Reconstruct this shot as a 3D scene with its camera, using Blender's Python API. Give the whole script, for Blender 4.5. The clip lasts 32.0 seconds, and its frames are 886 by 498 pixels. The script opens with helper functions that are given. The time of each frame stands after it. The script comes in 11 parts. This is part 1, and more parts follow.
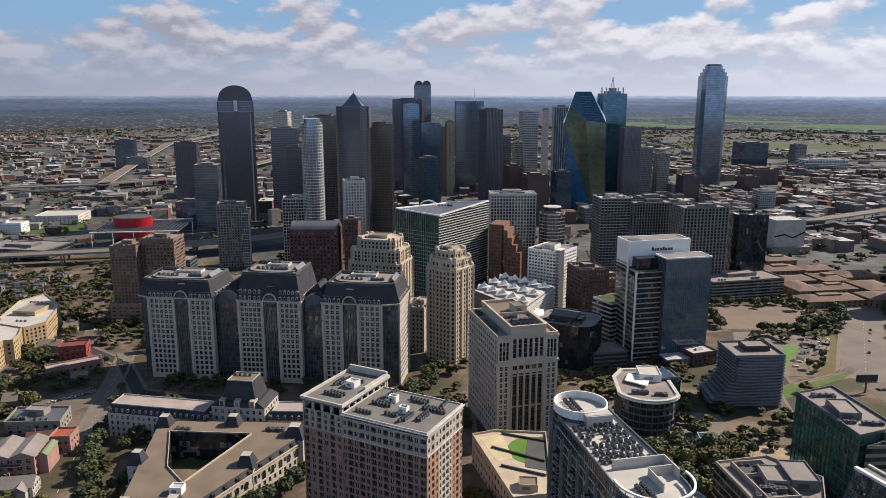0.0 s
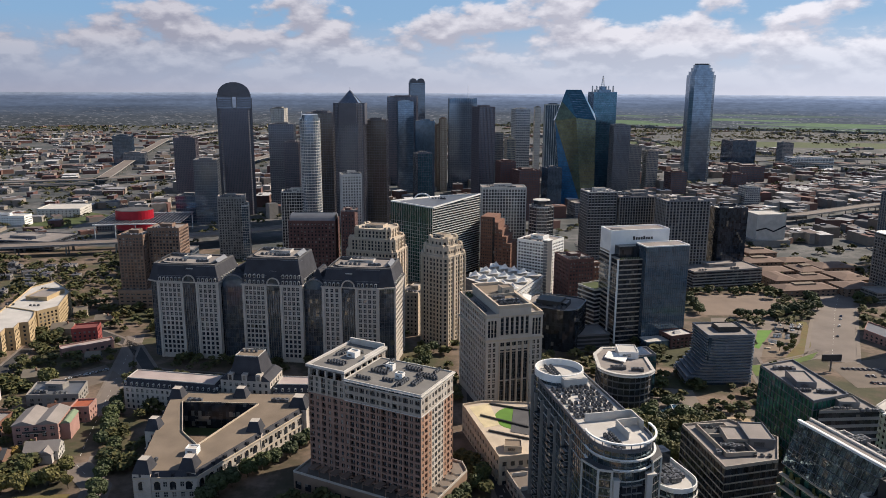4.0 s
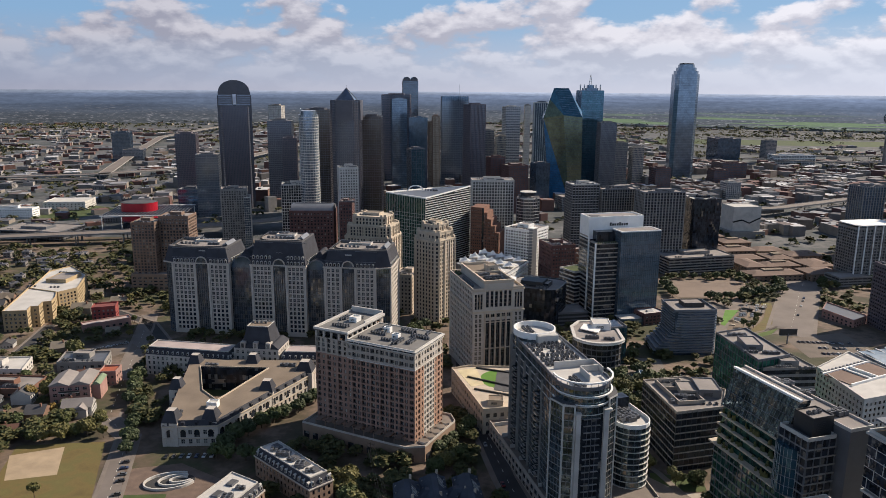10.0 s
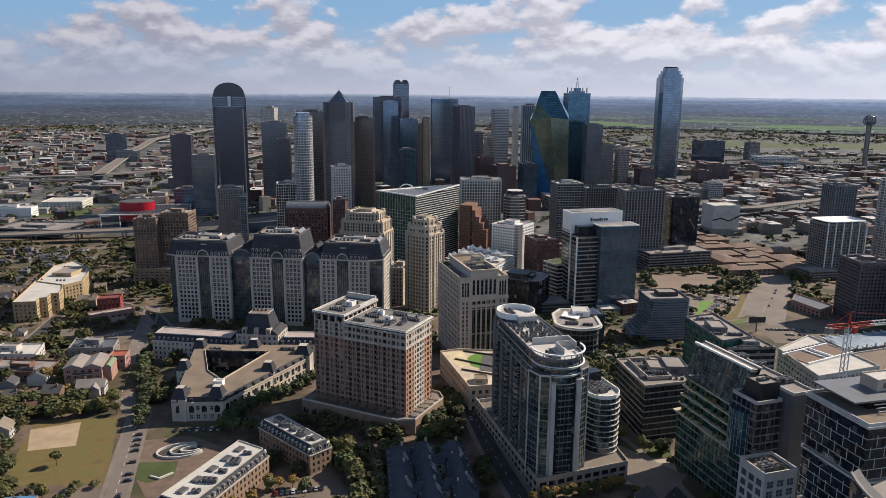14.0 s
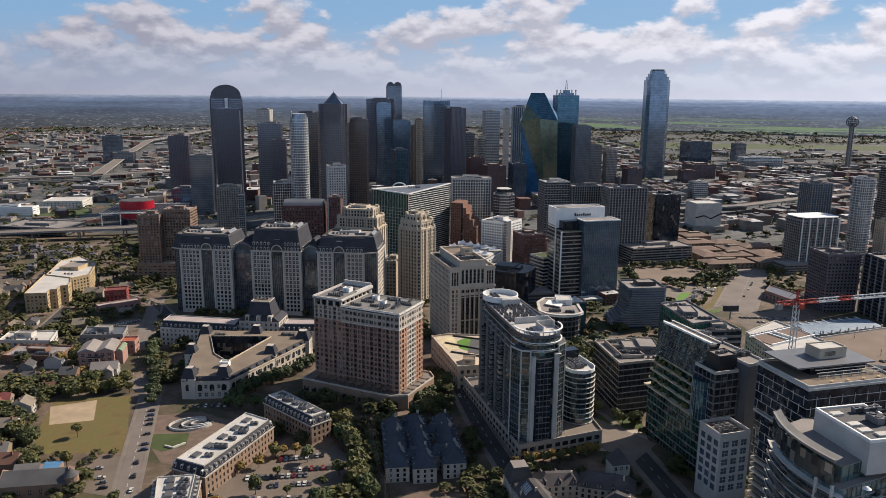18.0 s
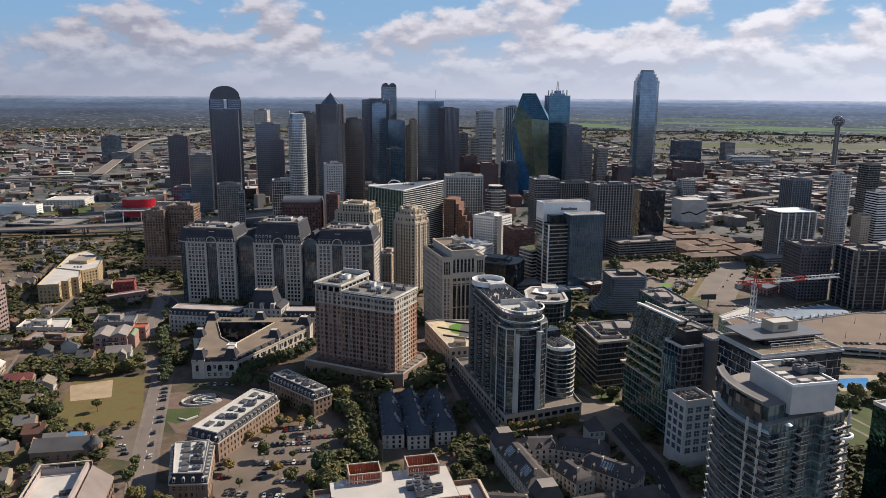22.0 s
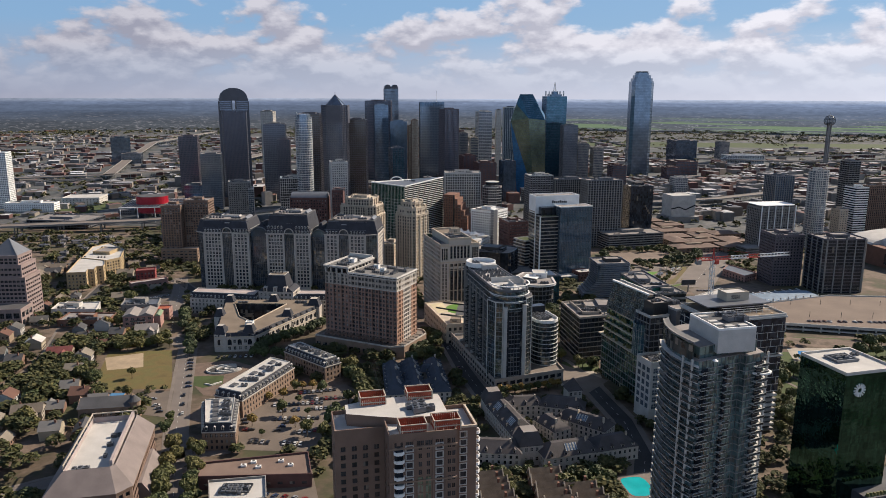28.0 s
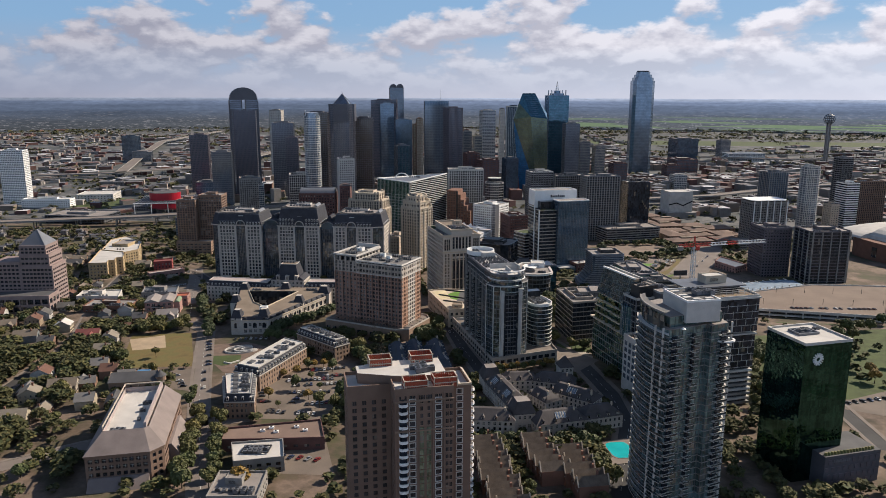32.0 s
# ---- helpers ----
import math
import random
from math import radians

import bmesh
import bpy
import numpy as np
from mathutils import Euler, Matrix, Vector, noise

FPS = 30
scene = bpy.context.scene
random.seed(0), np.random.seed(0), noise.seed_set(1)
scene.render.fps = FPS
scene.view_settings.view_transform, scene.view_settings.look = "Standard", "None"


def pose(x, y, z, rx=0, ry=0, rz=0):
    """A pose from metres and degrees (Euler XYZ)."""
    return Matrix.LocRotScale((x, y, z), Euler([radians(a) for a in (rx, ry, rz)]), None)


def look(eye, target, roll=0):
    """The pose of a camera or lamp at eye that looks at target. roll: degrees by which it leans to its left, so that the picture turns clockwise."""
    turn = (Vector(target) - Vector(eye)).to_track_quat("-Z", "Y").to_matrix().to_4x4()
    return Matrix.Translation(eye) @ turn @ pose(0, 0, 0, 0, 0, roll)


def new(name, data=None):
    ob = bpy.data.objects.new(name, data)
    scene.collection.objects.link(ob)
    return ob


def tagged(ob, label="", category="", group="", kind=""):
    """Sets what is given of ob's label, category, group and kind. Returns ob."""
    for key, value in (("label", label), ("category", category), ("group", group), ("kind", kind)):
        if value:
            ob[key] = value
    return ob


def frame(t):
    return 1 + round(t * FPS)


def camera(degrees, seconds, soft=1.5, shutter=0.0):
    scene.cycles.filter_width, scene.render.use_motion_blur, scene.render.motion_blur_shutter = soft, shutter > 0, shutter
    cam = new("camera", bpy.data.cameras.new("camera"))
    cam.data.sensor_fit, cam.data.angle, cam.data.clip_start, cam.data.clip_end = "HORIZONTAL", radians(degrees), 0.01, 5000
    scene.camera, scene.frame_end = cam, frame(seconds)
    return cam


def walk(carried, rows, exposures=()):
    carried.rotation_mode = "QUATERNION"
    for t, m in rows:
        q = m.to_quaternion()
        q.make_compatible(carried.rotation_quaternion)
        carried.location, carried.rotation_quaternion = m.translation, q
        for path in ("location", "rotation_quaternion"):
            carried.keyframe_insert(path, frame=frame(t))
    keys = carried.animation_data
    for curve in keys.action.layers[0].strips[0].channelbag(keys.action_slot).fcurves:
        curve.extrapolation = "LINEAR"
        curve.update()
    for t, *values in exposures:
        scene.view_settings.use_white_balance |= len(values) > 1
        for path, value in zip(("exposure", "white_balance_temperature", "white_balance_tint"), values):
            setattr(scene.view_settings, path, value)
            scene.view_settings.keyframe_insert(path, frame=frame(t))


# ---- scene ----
cam = camera(62.0, 32.0, soft=0.8)
PATH = [
    (0, (38.80, -272.17, 198.68), (30.18, -174.81, 177.52), 0.05),
    (0.5, (39.23, -276.41, 198.59), (30.77, -179.05, 177.37), 0.10),
    (1, (39.66, -280.66, 198.49), (31.33, -183.30, 177.26), 0.12),
    (1.5, (40.09, -284.92, 198.40), (31.88, -187.55, 177.15), 0.13),
    (2, (40.52, -289.19, 198.31), (32.43, -191.82, 177.03), 0.15),
    (2.5, (40.96, -293.47, 198.22), (32.97, -196.10, 176.92), 0.17),
    (3, (41.40, -297.76, 198.13), (33.49, -200.38, 176.81), 0.21),
    (3.5, (41.84, -302.06, 198.05), (34.02, -204.69, 176.68), 0.27),
    (5.5, (43.63, -319.36, 197.71), (35.95, -222.00, 176.20), 0.29),
    (6, (44.08, -323.71, 197.63), (36.39, -226.36, 176.06), 0.28),
    (6.5, (44.53, -328.06, 197.55), (36.85, -230.73, 175.93), 0.31),
    (7, (44.99, -332.43, 197.47), (37.29, -235.11, 175.82), 0.35),
    (7.5, (45.45, -336.81, 197.40), (37.72, -239.49, 175.73), 0.38),
    (8, (45.91, -341.19, 197.32), (38.21, -243.87, 175.65), 0.39),
    (8.5, (46.37, -345.59, 197.25), (38.80, -248.26, 175.58), 0.40),
    (9, (46.84, -349.99, 197.17), (39.50, -252.64, 175.53), 0.39),
    (9.5, (47.30, -354.41, 197.10), (40.23, -257.03, 175.49), 0.41),
    (10, (47.77, -358.83, 197.03), (40.94, -261.42, 175.46), 0.43),
    (10.5, (48.24, -363.27, 196.96), (41.63, -265.83, 175.44), 0.45),
    (11, (48.72, -367.71, 196.89), (42.30, -270.25, 175.42), 0.48),
    (11.5, (49.19, -372.16, 196.83), (42.96, -274.68, 175.41), 0.53),
    (12, (49.67, -376.63, 196.76), (43.60, -279.12, 175.42), 0.54),
    (12.5, (50.15, -381.10, 196.70), (44.20, -283.57, 175.41), 0.53),
    (13, (50.63, -385.58, 196.63), (44.79, -288.04, 175.39), 0.49),
    (13.5, (51.12, -390.07, 196.57), (45.39, -292.51, 175.36), 0.49),
    (14, (51.60, -394.57, 196.51), (45.99, -297.00, 175.33), 0.51),
    (14.5, (52.09, -399.08, 196.45), (46.61, -301.50, 175.32), 0.54),
    (16.5, (54.06, -417.22, 196.23), (49.06, -319.58, 175.25), 0.58),
    (17, (54.56, -421.78, 196.17), (49.65, -324.12, 175.24), 0.55),
    (17.5, (55.07, -426.35, 196.12), (50.26, -328.68, 175.22), 0.53),
    (18, (55.57, -430.93, 196.07), (50.88, -333.25, 175.18), 0.51),
    (18.5, (56.07, -435.52, 196.02), (51.48, -337.83, 175.15), 0.49),
    (19, (56.58, -440.11, 195.97), (52.08, -342.42, 175.12), 0.48),
    (19.5, (57.09, -444.72, 195.93), (52.68, -347.02, 175.09), 0.46),
    (20, (57.60, -449.34, 195.88), (53.28, -351.63, 175.05), 0.45),
    (20.5, (58.12, -453.96, 195.84), (53.89, -356.25, 175.01), 0.44),
    (21, (58.63, -458.60, 195.79), (54.47, -360.88, 174.98), 0.43),
    (21.5, (59.15, -463.24, 195.75), (55.05, -365.52, 174.96), 0.42),
    (22, (59.67, -467.90, 195.71), (55.61, -370.17, 174.93), 0.41),
    (22.5, (60.20, -472.56, 195.67), (56.17, -374.83, 174.90), 0.40),
    (23, (60.72, -477.24, 195.64), (56.72, -379.50, 174.86), 0.39),
    (23.5, (61.25, -481.92, 195.60), (57.26, -384.19, 174.82), 0.38),
    (24, (61.78, -486.62, 195.56), (57.79, -388.88, 174.79), 0.36),
    (24.5, (62.31, -491.32, 195.53), (58.31, -393.58, 174.76), 0.35),
    (25, (62.84, -496.03, 195.50), (58.83, -398.29, 174.72), 0.33),
    (25.5, (63.38, -500.75, 195.46), (59.33, -403.02, 174.70), 0.30),
    (27.5, (65.54, -519.74, 195.35), (61.25, -421.98, 174.74), 0.21),
    (28, (66.09, -524.51, 195.32), (61.70, -426.76, 174.71), 0.22),
    (28.5, (66.63, -529.29, 195.30), (62.14, -431.54, 174.69), 0.22),
    (29, (67.18, -534.08, 195.28), (62.59, -436.33, 174.66), 0.23),
    (29.5, (67.74, -538.88, 195.26), (63.05, -441.14, 174.63), 0.21),
    (30, (68.29, -543.69, 195.24), (63.51, -445.96, 174.58), 0.18),
    (30.5, (68.85, -548.50, 195.22), (63.97, -450.79, 174.54), 0.16),
    (31, (69.41, -553.33, 195.20), (64.44, -455.62, 174.50), 0.16),
    (31.5, (69.97, -558.17, 195.18), (64.92, -460.47, 174.48), 0.16),
    (32, (70.53, -563.02, 195.17), (65.41, -465.32, 174.46), 0.16),
]
walk(cam, [(t, look(eye, target, roll)) for t, eye, target, roll in PATH], [(0, 0.22, 6300, 12.5), (32, 0.22, 6300, 12.5)])

# ---- world, sun, exposure ----
SUN_SIDE, SUN_UP = 58.0, 36.0      # degrees to the right of the view's axis, degrees above the horizon
sun_dir = Vector((math.sin(radians(SUN_SIDE)) * math.cos(radians(SUN_UP)), math.cos(radians(SUN_SIDE)) * math.cos(radians(SUN_UP)), math.sin(radians(SUN_UP))))
sun = new("sun", bpy.data.lights.new("sun", "SUN"))
sun.data.energy, sun.data.angle, sun.data.color = 6.1, radians(0.6), (1.0, 0.855, 0.665)
sun.matrix_world = look(sun_dir * 900, (0, 0, 0))

world = bpy.data.worlds.new("sky")
scene.world = world
world.use_nodes = True
wt = world.node_tree
wt.nodes.clear()


sky = wt.nodes.new("ShaderNodeTexSky")
sky.sky_type, sky.sun_disc = "NISHITA", False
sky.sun_elevation, sky.sun_rotation = radians(SUN_UP), radians(SUN_SIDE)
sky.air_density, sky.dust_density, sky.ozone_density = 1.0, 0.6, 2.0
co = wt.nodes.new("ShaderNodeTexCoord")
sep = wt.nodes.new("ShaderNodeSeparateXYZ")
wt.links.new(co.outputs["Generated"], sep.inputs[0])


def remap(src, a0, a1, b0, b1, smooth=False):
    n = wt.nodes.new("ShaderNodeMapRange")
    if smooth:
        n.interpolation_type = "SMOOTHSTEP"
    for k, val in zip((1, 2, 3, 4), (a0, a1, b0, b1)):
        n.inputs[k].default_value = val
    wt.links.new(src, n.inputs[0])
    return n.outputs[0]


def calc(op, p, q):
    n = wt.nodes.new("ShaderNodeMath")
    n.operation = op
    for k, val in enumerate((p, q)):
        if isinstance(val, float):
            n.inputs[k].default_value = val
        else:
            wt.links.new(val, n.inputs[k])
    return n.outputs[0]


def blend(fac, p, q):
    n = wt.nodes.new("ShaderNodeMix")
    n.data_type = "RGBA"
    wt.links.new(fac, n.inputs[0])
    for k, val in ((6, p), (7, q)):
        if isinstance(val, tuple):
            n.inputs[k].default_value = val
        else:
            wt.links.new(val, n.inputs[k])
    return n.outputs[2]


def cloud_noise(lift):
    mp = wt.nodes.new("ShaderNodeMapping")
    mp.inputs["Scale"].default_value, mp.inputs["Location"].default_value = (1.0, 1.0, 2.1), (0.37, 0.12, 0.31 + lift)
    wt.links.new(co.outputs["Generated"], mp.inputs[0])
    n = wt.nodes.new("ShaderNodeTexNoise")
    n.inputs["Scale"].default_value, n.inputs["Detail"].default_value, n.inputs["Roughness"].default_value = 14.0, 8.0, 0.52
    wt.links.new(mp.outputs[0], n.inputs["Vector"])
    return n.outputs[0]


field, above = cloud_noise(0.0), cloud_noise(0.022)
cover = calc("ADD", calc("ADD", field, remap(sep.outputs["Z"], 0.05, 0.105, 0.13, -0.05)), remap(sep.outputs["Z"], 0.13, 0.3, 0.0, -0.06))
edge = remap(cover, 0.46, 0.59, 0.0, 1.0, True)
lit = remap(calc("SUBTRACT", field, above), -0.07, 0.09, 0.0, 1.0)          # sunlit tops, grey bases
sunward = remap(sep.outputs["X"], -0.65, 0.5, 0.0, 1.0)
grey = blend(sunward, (3.4, 3.5, 4.4, 1), (7.6, 7.6, 8.4, 1))
white = blend(sunward, (6.2, 6.1, 6.7, 1), (11.4, 11.2, 11.6, 1))
cloud = blend(lit, grey, white)
clear = blend(remap(sep.outputs["Z"], 0.12, 0.40, 0.75, 0.05), sky.outputs[0], (2.9, 5.3, 8.4, 1))
haze = blend(remap(sep.outputs["Z"], -0.01, 0.085, 1.0, 0.0), clear, blend(sunward, (4.1, 4.25, 5.3, 1), (9.0, 9.2, 10.2, 1)))
soft = calc("MULTIPLY", edge, remap(sep.outputs["Z"], 0.005, 0.06, 0.12, 1.0))
rear_fill = calc("MULTIPLY", remap(sep.outputs["Y"], -0.05, -0.7, 0.0, 1.0, True), remap(sep.outputs["Z"], 0.0, 0.85, 1.0, 0.0))      # front-lit side of the sky, unseen, brightened as blue fill for building fronts
both = blend(calc("MULTIPLY", rear_fill, 0.8), blend(soft, haze, cloud), (6.6, 8.6, 11.4, 1))
back = wt.nodes.new("ShaderNodeBackground")
back.inputs[1].default_value = 0.071
wt.links.new(both, back.inputs[0])
wout = wt.nodes.new("ShaderNodeOutputWorld")
wt.links.new(back.outputs[0], wout.inputs[0])

# ---- materials ----
def material(name, color, rough=0.8, metal=0.0, vary=0.25, scale=0.15, fine=3.0, bump=0.0, second=None, per="", spec=0.5, streak=0.0):
    """Base colour with stains at two scales, in metres; per: 'object' or 'island' shifts the tone piece by piece."""
    m = bpy.data.materials.new(name)
    m.use_nodes = True
    nt = m.node_tree
    b = nt.nodes["Principled BSDF"]
    b.inputs["Roughness"].default_value, b.inputs["Metallic"].default_value = rough, metal
    b.inputs["Specular IOR Level"].default_value = spec
    pos = nt.nodes.new("ShaderNodeNewGeometry")
    src = pos.outputs["Position"]
    if streak:
        mp = nt.nodes.new("ShaderNodeMapping")
        mp.inputs["Scale"].default_value = (1, 1, streak)
        nt.links.new(src, mp.inputs[0])
        src = mp.outputs[0]
    big = nt.nodes.new("ShaderNodeTexNoise")
    big.inputs["Scale"].default_value, big.inputs["Detail"].default_value = scale, 4.0
    small = nt.nodes.new("ShaderNodeTexNoise")
    small.inputs["Scale"].default_value, small.inputs["Detail"].default_value = fine, 3.0
    for n in (big, small):
        nt.links.new(src, n.inputs["Vector"])
    add = nt.nodes.new("ShaderNodeMath")
    add.operation = "MULTIPLY_ADD"
    add.inputs[1].default_value = 0.45
    nt.links.new(small.outputs[0], add.inputs[0])
    nt.links.new(big.outputs[0], add.inputs[2])
    ramp = nt.nodes.new("ShaderNodeMapRange")
    ramp.inputs[1].default_value, ramp.inputs[2].default_value = 0.45, 1.0
    ramp.inputs[3].default_value, ramp.inputs[4].default_value = 1 - vary, 1 + vary
    nt.links.new(add.outputs[0], ramp.inputs[0])
    mul = nt.nodes.new("ShaderNodeMix")
    mul.data_type, mul.blend_type = "RGBA", "MULTIPLY"
    mul.inputs[0].default_value = 1.0
    mul.inputs[6].default_value = (*color, 1)
    nt.links.new(ramp.outputs[0], mul.inputs[7])
    if second:
        two = nt.nodes.new("ShaderNodeMix")
        two.data_type = "RGBA"
        two.inputs[6].default_value, two.inputs[7].default_value = (*color, 1), (*second, 1)
        if per:
            rnd = nt.nodes.new("ShaderNodeObjectInfo") if per == "object" else pos
            nt.links.new(rnd.outputs["Random" if per == "object" else "Random Per Island"], two.inputs[0])
        else:
            sel = nt.nodes.new("ShaderNodeMapRange")
            sel.inputs[1].default_value, sel.inputs[2].default_value = 0.46, 0.56
            nt.links.new(big.outputs[0], sel.inputs[0])
            nt.links.new(sel.outputs[0], two.inputs[0])
        nt.links.new(two.outputs[2], mul.inputs[6])
    nt.links.new(mul.outputs[2], b.inputs["Base Color"])
    if bump:
        bp = nt.nodes.new("ShaderNodeBump")
        bp.inputs["Distance"].default_value = bump
        nt.links.new(small.outputs[0], bp.inputs["Height"])
        nt.links.new(bp.outputs[0], b.inputs["Normal"])
    return m


def glass(name, color, rough=0.06, metal=0.55, wave=0.012, second=None, spec=0.5, blinds=0.06, cell=(2.1, 2.1, 3.3), uneven=0.48):
    """Coated facade glass: a dark tinted mirror whose panes differ, some with pale blinds drawn, and are never quite in one plane."""
    m = material(name, color, rough, metal, vary=0.3, scale=0.12, fine=0.9, second=second, per="object" if second else "", spec=spec)
    nt = m.node_tree
    shader = nt.nodes["Principled BSDF"]
    pos = nt.nodes.new("ShaderNodeNewGeometry")
    snap = nt.nodes.new("ShaderNodeVectorMath")
    snap.operation = "SNAP"
    snap.inputs[1].default_value = cell
    nt.links.new(pos.outputs["Position"], snap.inputs[0])
    chance = nt.nodes.new("ShaderNodeTexWhiteNoise")
    nt.links.new(snap.outputs[0], chance.inputs["Vector"])
    tone = nt.nodes.new("ShaderNodeMapRange")
    tone.inputs[3].default_value, tone.inputs[4].default_value = 1 - uneven, 1 + uneven
    nt.links.new(chance.outputs["Value"], tone.inputs[0])
    mul = [n for n in nt.nodes if n.type == "MIX" and n.blend_type == "MULTIPLY"][0]
    shade = nt.nodes.new("ShaderNodeMix")
    shade.data_type, shade.blend_type = "RGBA", "MULTIPLY"
    shade.inputs[0].default_value = 1.0
    nt.links.new(mul.outputs[2], shade.inputs[6])
    nt.links.new(tone.outputs[0], shade.inputs[7])
    drawn = nt.nodes.new("ShaderNodeMath")
    drawn.operation = "GREATER_THAN"
    drawn.inputs[1].default_value = 1.0 - blinds
    sep_col = nt.nodes.new("ShaderNodeSeparateColor")
    nt.links.new(chance.outputs["Color"], sep_col.inputs[0])
    nt.links.new(sep_col.outputs[1], drawn.inputs[0])
    blind = nt.nodes.new("ShaderNodeMix")
    blind.data_type = "RGBA"
    nt.links.new(drawn.outputs[0], blind.inputs[0])
    nt.links.new(shade.outputs[2], blind.inputs[6])
    blind.inputs[7].default_value = (0.24, 0.23, 0.21, 1)
    nt.links.new(blind.outputs[2], shader.inputs["Base Color"])
    n = nt.nodes.new("ShaderNodeTexNoise")
    n.inputs["Scale"].default_value, n.inputs["Detail"].default_value = 0.35, 1.0
    nt.links.new(pos.outputs["Position"], n.inputs["Vector"])
    bp = nt.nodes.new("ShaderNodeBump")
    bp.inputs["Distance"].default_value, bp.inputs["Strength"].default_value = wave * 10, 0.6
    nt.links.new(n.outputs[0], bp.inputs["Height"])
    nt.links.new(bp.outputs[0], shader.inputs["Normal"])
    return m


def colour_set(name, colours, rough=0.5, metal=0.0, per="object", spec=0.5):
    """One material that draws its colour by chance from a small set, thing by thing or piece by piece."""
    m = material(name, colours[0], rough, metal, vary=0.18, spec=spec)
    nt = m.node_tree
    ramp = nt.nodes.new("ShaderNodeValToRGB")
    ramp.color_ramp.interpolation = "CONSTANT"
    el = ramp.color_ramp.elements
    while len(el) < len(colours):
        el.new(0.5)
    for i, c in enumerate(colours):
        el[i].position, el[i].color = i / len(colours), (*c, 1)
    rnd = nt.nodes.new("ShaderNodeObjectInfo") if per == "object" else nt.nodes.new("ShaderNodeNewGeometry")
    nt.links.new(rnd.outputs["Random" if per == "object" else "Random Per Island"], ramp.inputs[0])
    for n in nt.nodes:
        if n.type == "MIX" and n.blend_type == "MULTIPLY":
            nt.links.new(ramp.outputs[0], n.inputs[6])
    return m


LIMESTONE = material("limestone", (0.41, 0.375, 0.335), 0.85, vary=0.16, fine=1.2, bump=0.02)
PALESTONE = material("pale_precast_stone", (0.43, 0.39, 0.335), 0.85, vary=0.14, bump=0.02)
CREAM = material("cream_stone", (0.43, 0.365, 0.285), 0.85, vary=0.16, bump=0.02)
TANSTONE = material("tan_precast", (0.32, 0.283, 0.243), 0.85, vary=0.15, bump=0.02)
BRICK = material("red_brick", (0.163, 0.0817, 0.0559), 0.9, vary=0.25, fine=6, bump=0.02)
BRICKDARK = material("dark_red_brick", (0.103, 0.0516, 0.0473), 0.9, vary=0.25, fine=6, bump=0.02)
BRICKTAN = material("tan_brick", (0.224, 0.155, 0.112), 0.9, vary=0.2, fine=6, bump=0.02)
BROWNSTONE = material("brown_precast", (0.17, 0.112, 0.083), 0.85, vary=0.18, bump=0.02)
CONCRETE = material("concrete", (0.215, 0.206, 0.194), 0.85, vary=0.2, bump=0.02)
CONCRETE_PALE = material("pale_concrete", (0.46, 0.443, 0.415), 0.85, vary=0.18, bump=0.02)
WHITEPAINT = material("white_paint", (0.72, 0.72, 0.7), 0.7, vary=0.1)
GREYMETAL = material("grey_metal_panel", (0.138, 0.146, 0.163), 0.45, 0.3, vary=0.15)
DARKMETAL = material("dark_metal", (0.0344, 0.0361, 0.0396), 0.5, 0.3, vary=0.2)
SLATE = material("slate", (0.04, 0.042, 0.052), 0.7, vary=0.3, fine=4, bump=0.03, spec=0.2)
ROOFGREY = material("grey_roof_membrane", (0.222, 0.2, 0.187), 0.9, vary=0.25, scale=0.08, bump=0.02)
ROOFWHITE = material("white_roof_membrane", (0.447, 0.43, 0.404), 0.85, vary=0.16, scale=0.1)
ROOFMID = material("grey_gravel_roof", (0.15, 0.145, 0.138), 0.9, vary=0.22, scale=0.12, bump=0.02)
ROOFTAN = material("tan_gravel_roof", (0.172, 0.136, 0.102), 0.95, vary=0.22, scale=0.08, bump=0.03)
ROOFBROWN = material("brown_gravel_roof", (0.165, 0.115, 0.092), 0.95, vary=0.2, scale=0.08, bump=0.03)
ROOFDARK = material("dark_roof", (0.0688, 0.0688, 0.0731), 0.85, vary=0.3, scale=0.1)
SHINGLE = colour_set("asphalt_shingle", [(0.086, 0.0817, 0.0774), (0.146, 0.12, 0.0946), (0.0602, 0.0602, 0.0645), (0.189, 0.163, 0.129), (0.12, 0.0602, 0.043), (0.138, 0.133, 0.129)], 0.9)
SIDING = colour_set("house_wall", [(0.275, 0.241, 0.198), (0.172, 0.103, 0.0731), (0.361, 0.353, 0.335), (0.224, 0.172, 0.12), (0.146, 0.163, 0.172), (0.31, 0.267, 0.198)], 0.85)
BRICKRED = material("deep_red_brick", (0.23, 0.05, 0.045), 0.9, vary=0.25, fine=6, bump=0.02)
TERRACOTTA = material("red_clay_roof", (0.327, 0.086, 0.043), 0.85, vary=0.25, fine=4)
REDROOF = material("dull_red_roof", (0.17, 0.05, 0.045), 0.85, vary=0.25, fine=4)
ORANGE = material("orange_red_screen", (0.292, 0.0559, 0.0241), 0.6, vary=0.2)
REDGLAZE = material("red_metal_panel", (0.361, 0.0103, 0.0258), 0.35, 0.1, vary=0.15)
GLASSDARK = glass("dark_window_glass", (0.03, 0.035, 0.045), 0.08, 0.35)
WINDOW = glass("window_glass", (0.016, 0.018, 0.022), 0.1, 0.2, second=(0.055, 0.06, 0.068), blinds=0.16, cell=(3.1, 3.1, 3.4))
GLASSBLUE = glass("blue_tinted_glass", (0.11, 0.165, 0.235), 0.07, 0.65, blinds=0.0, uneven=0.15)
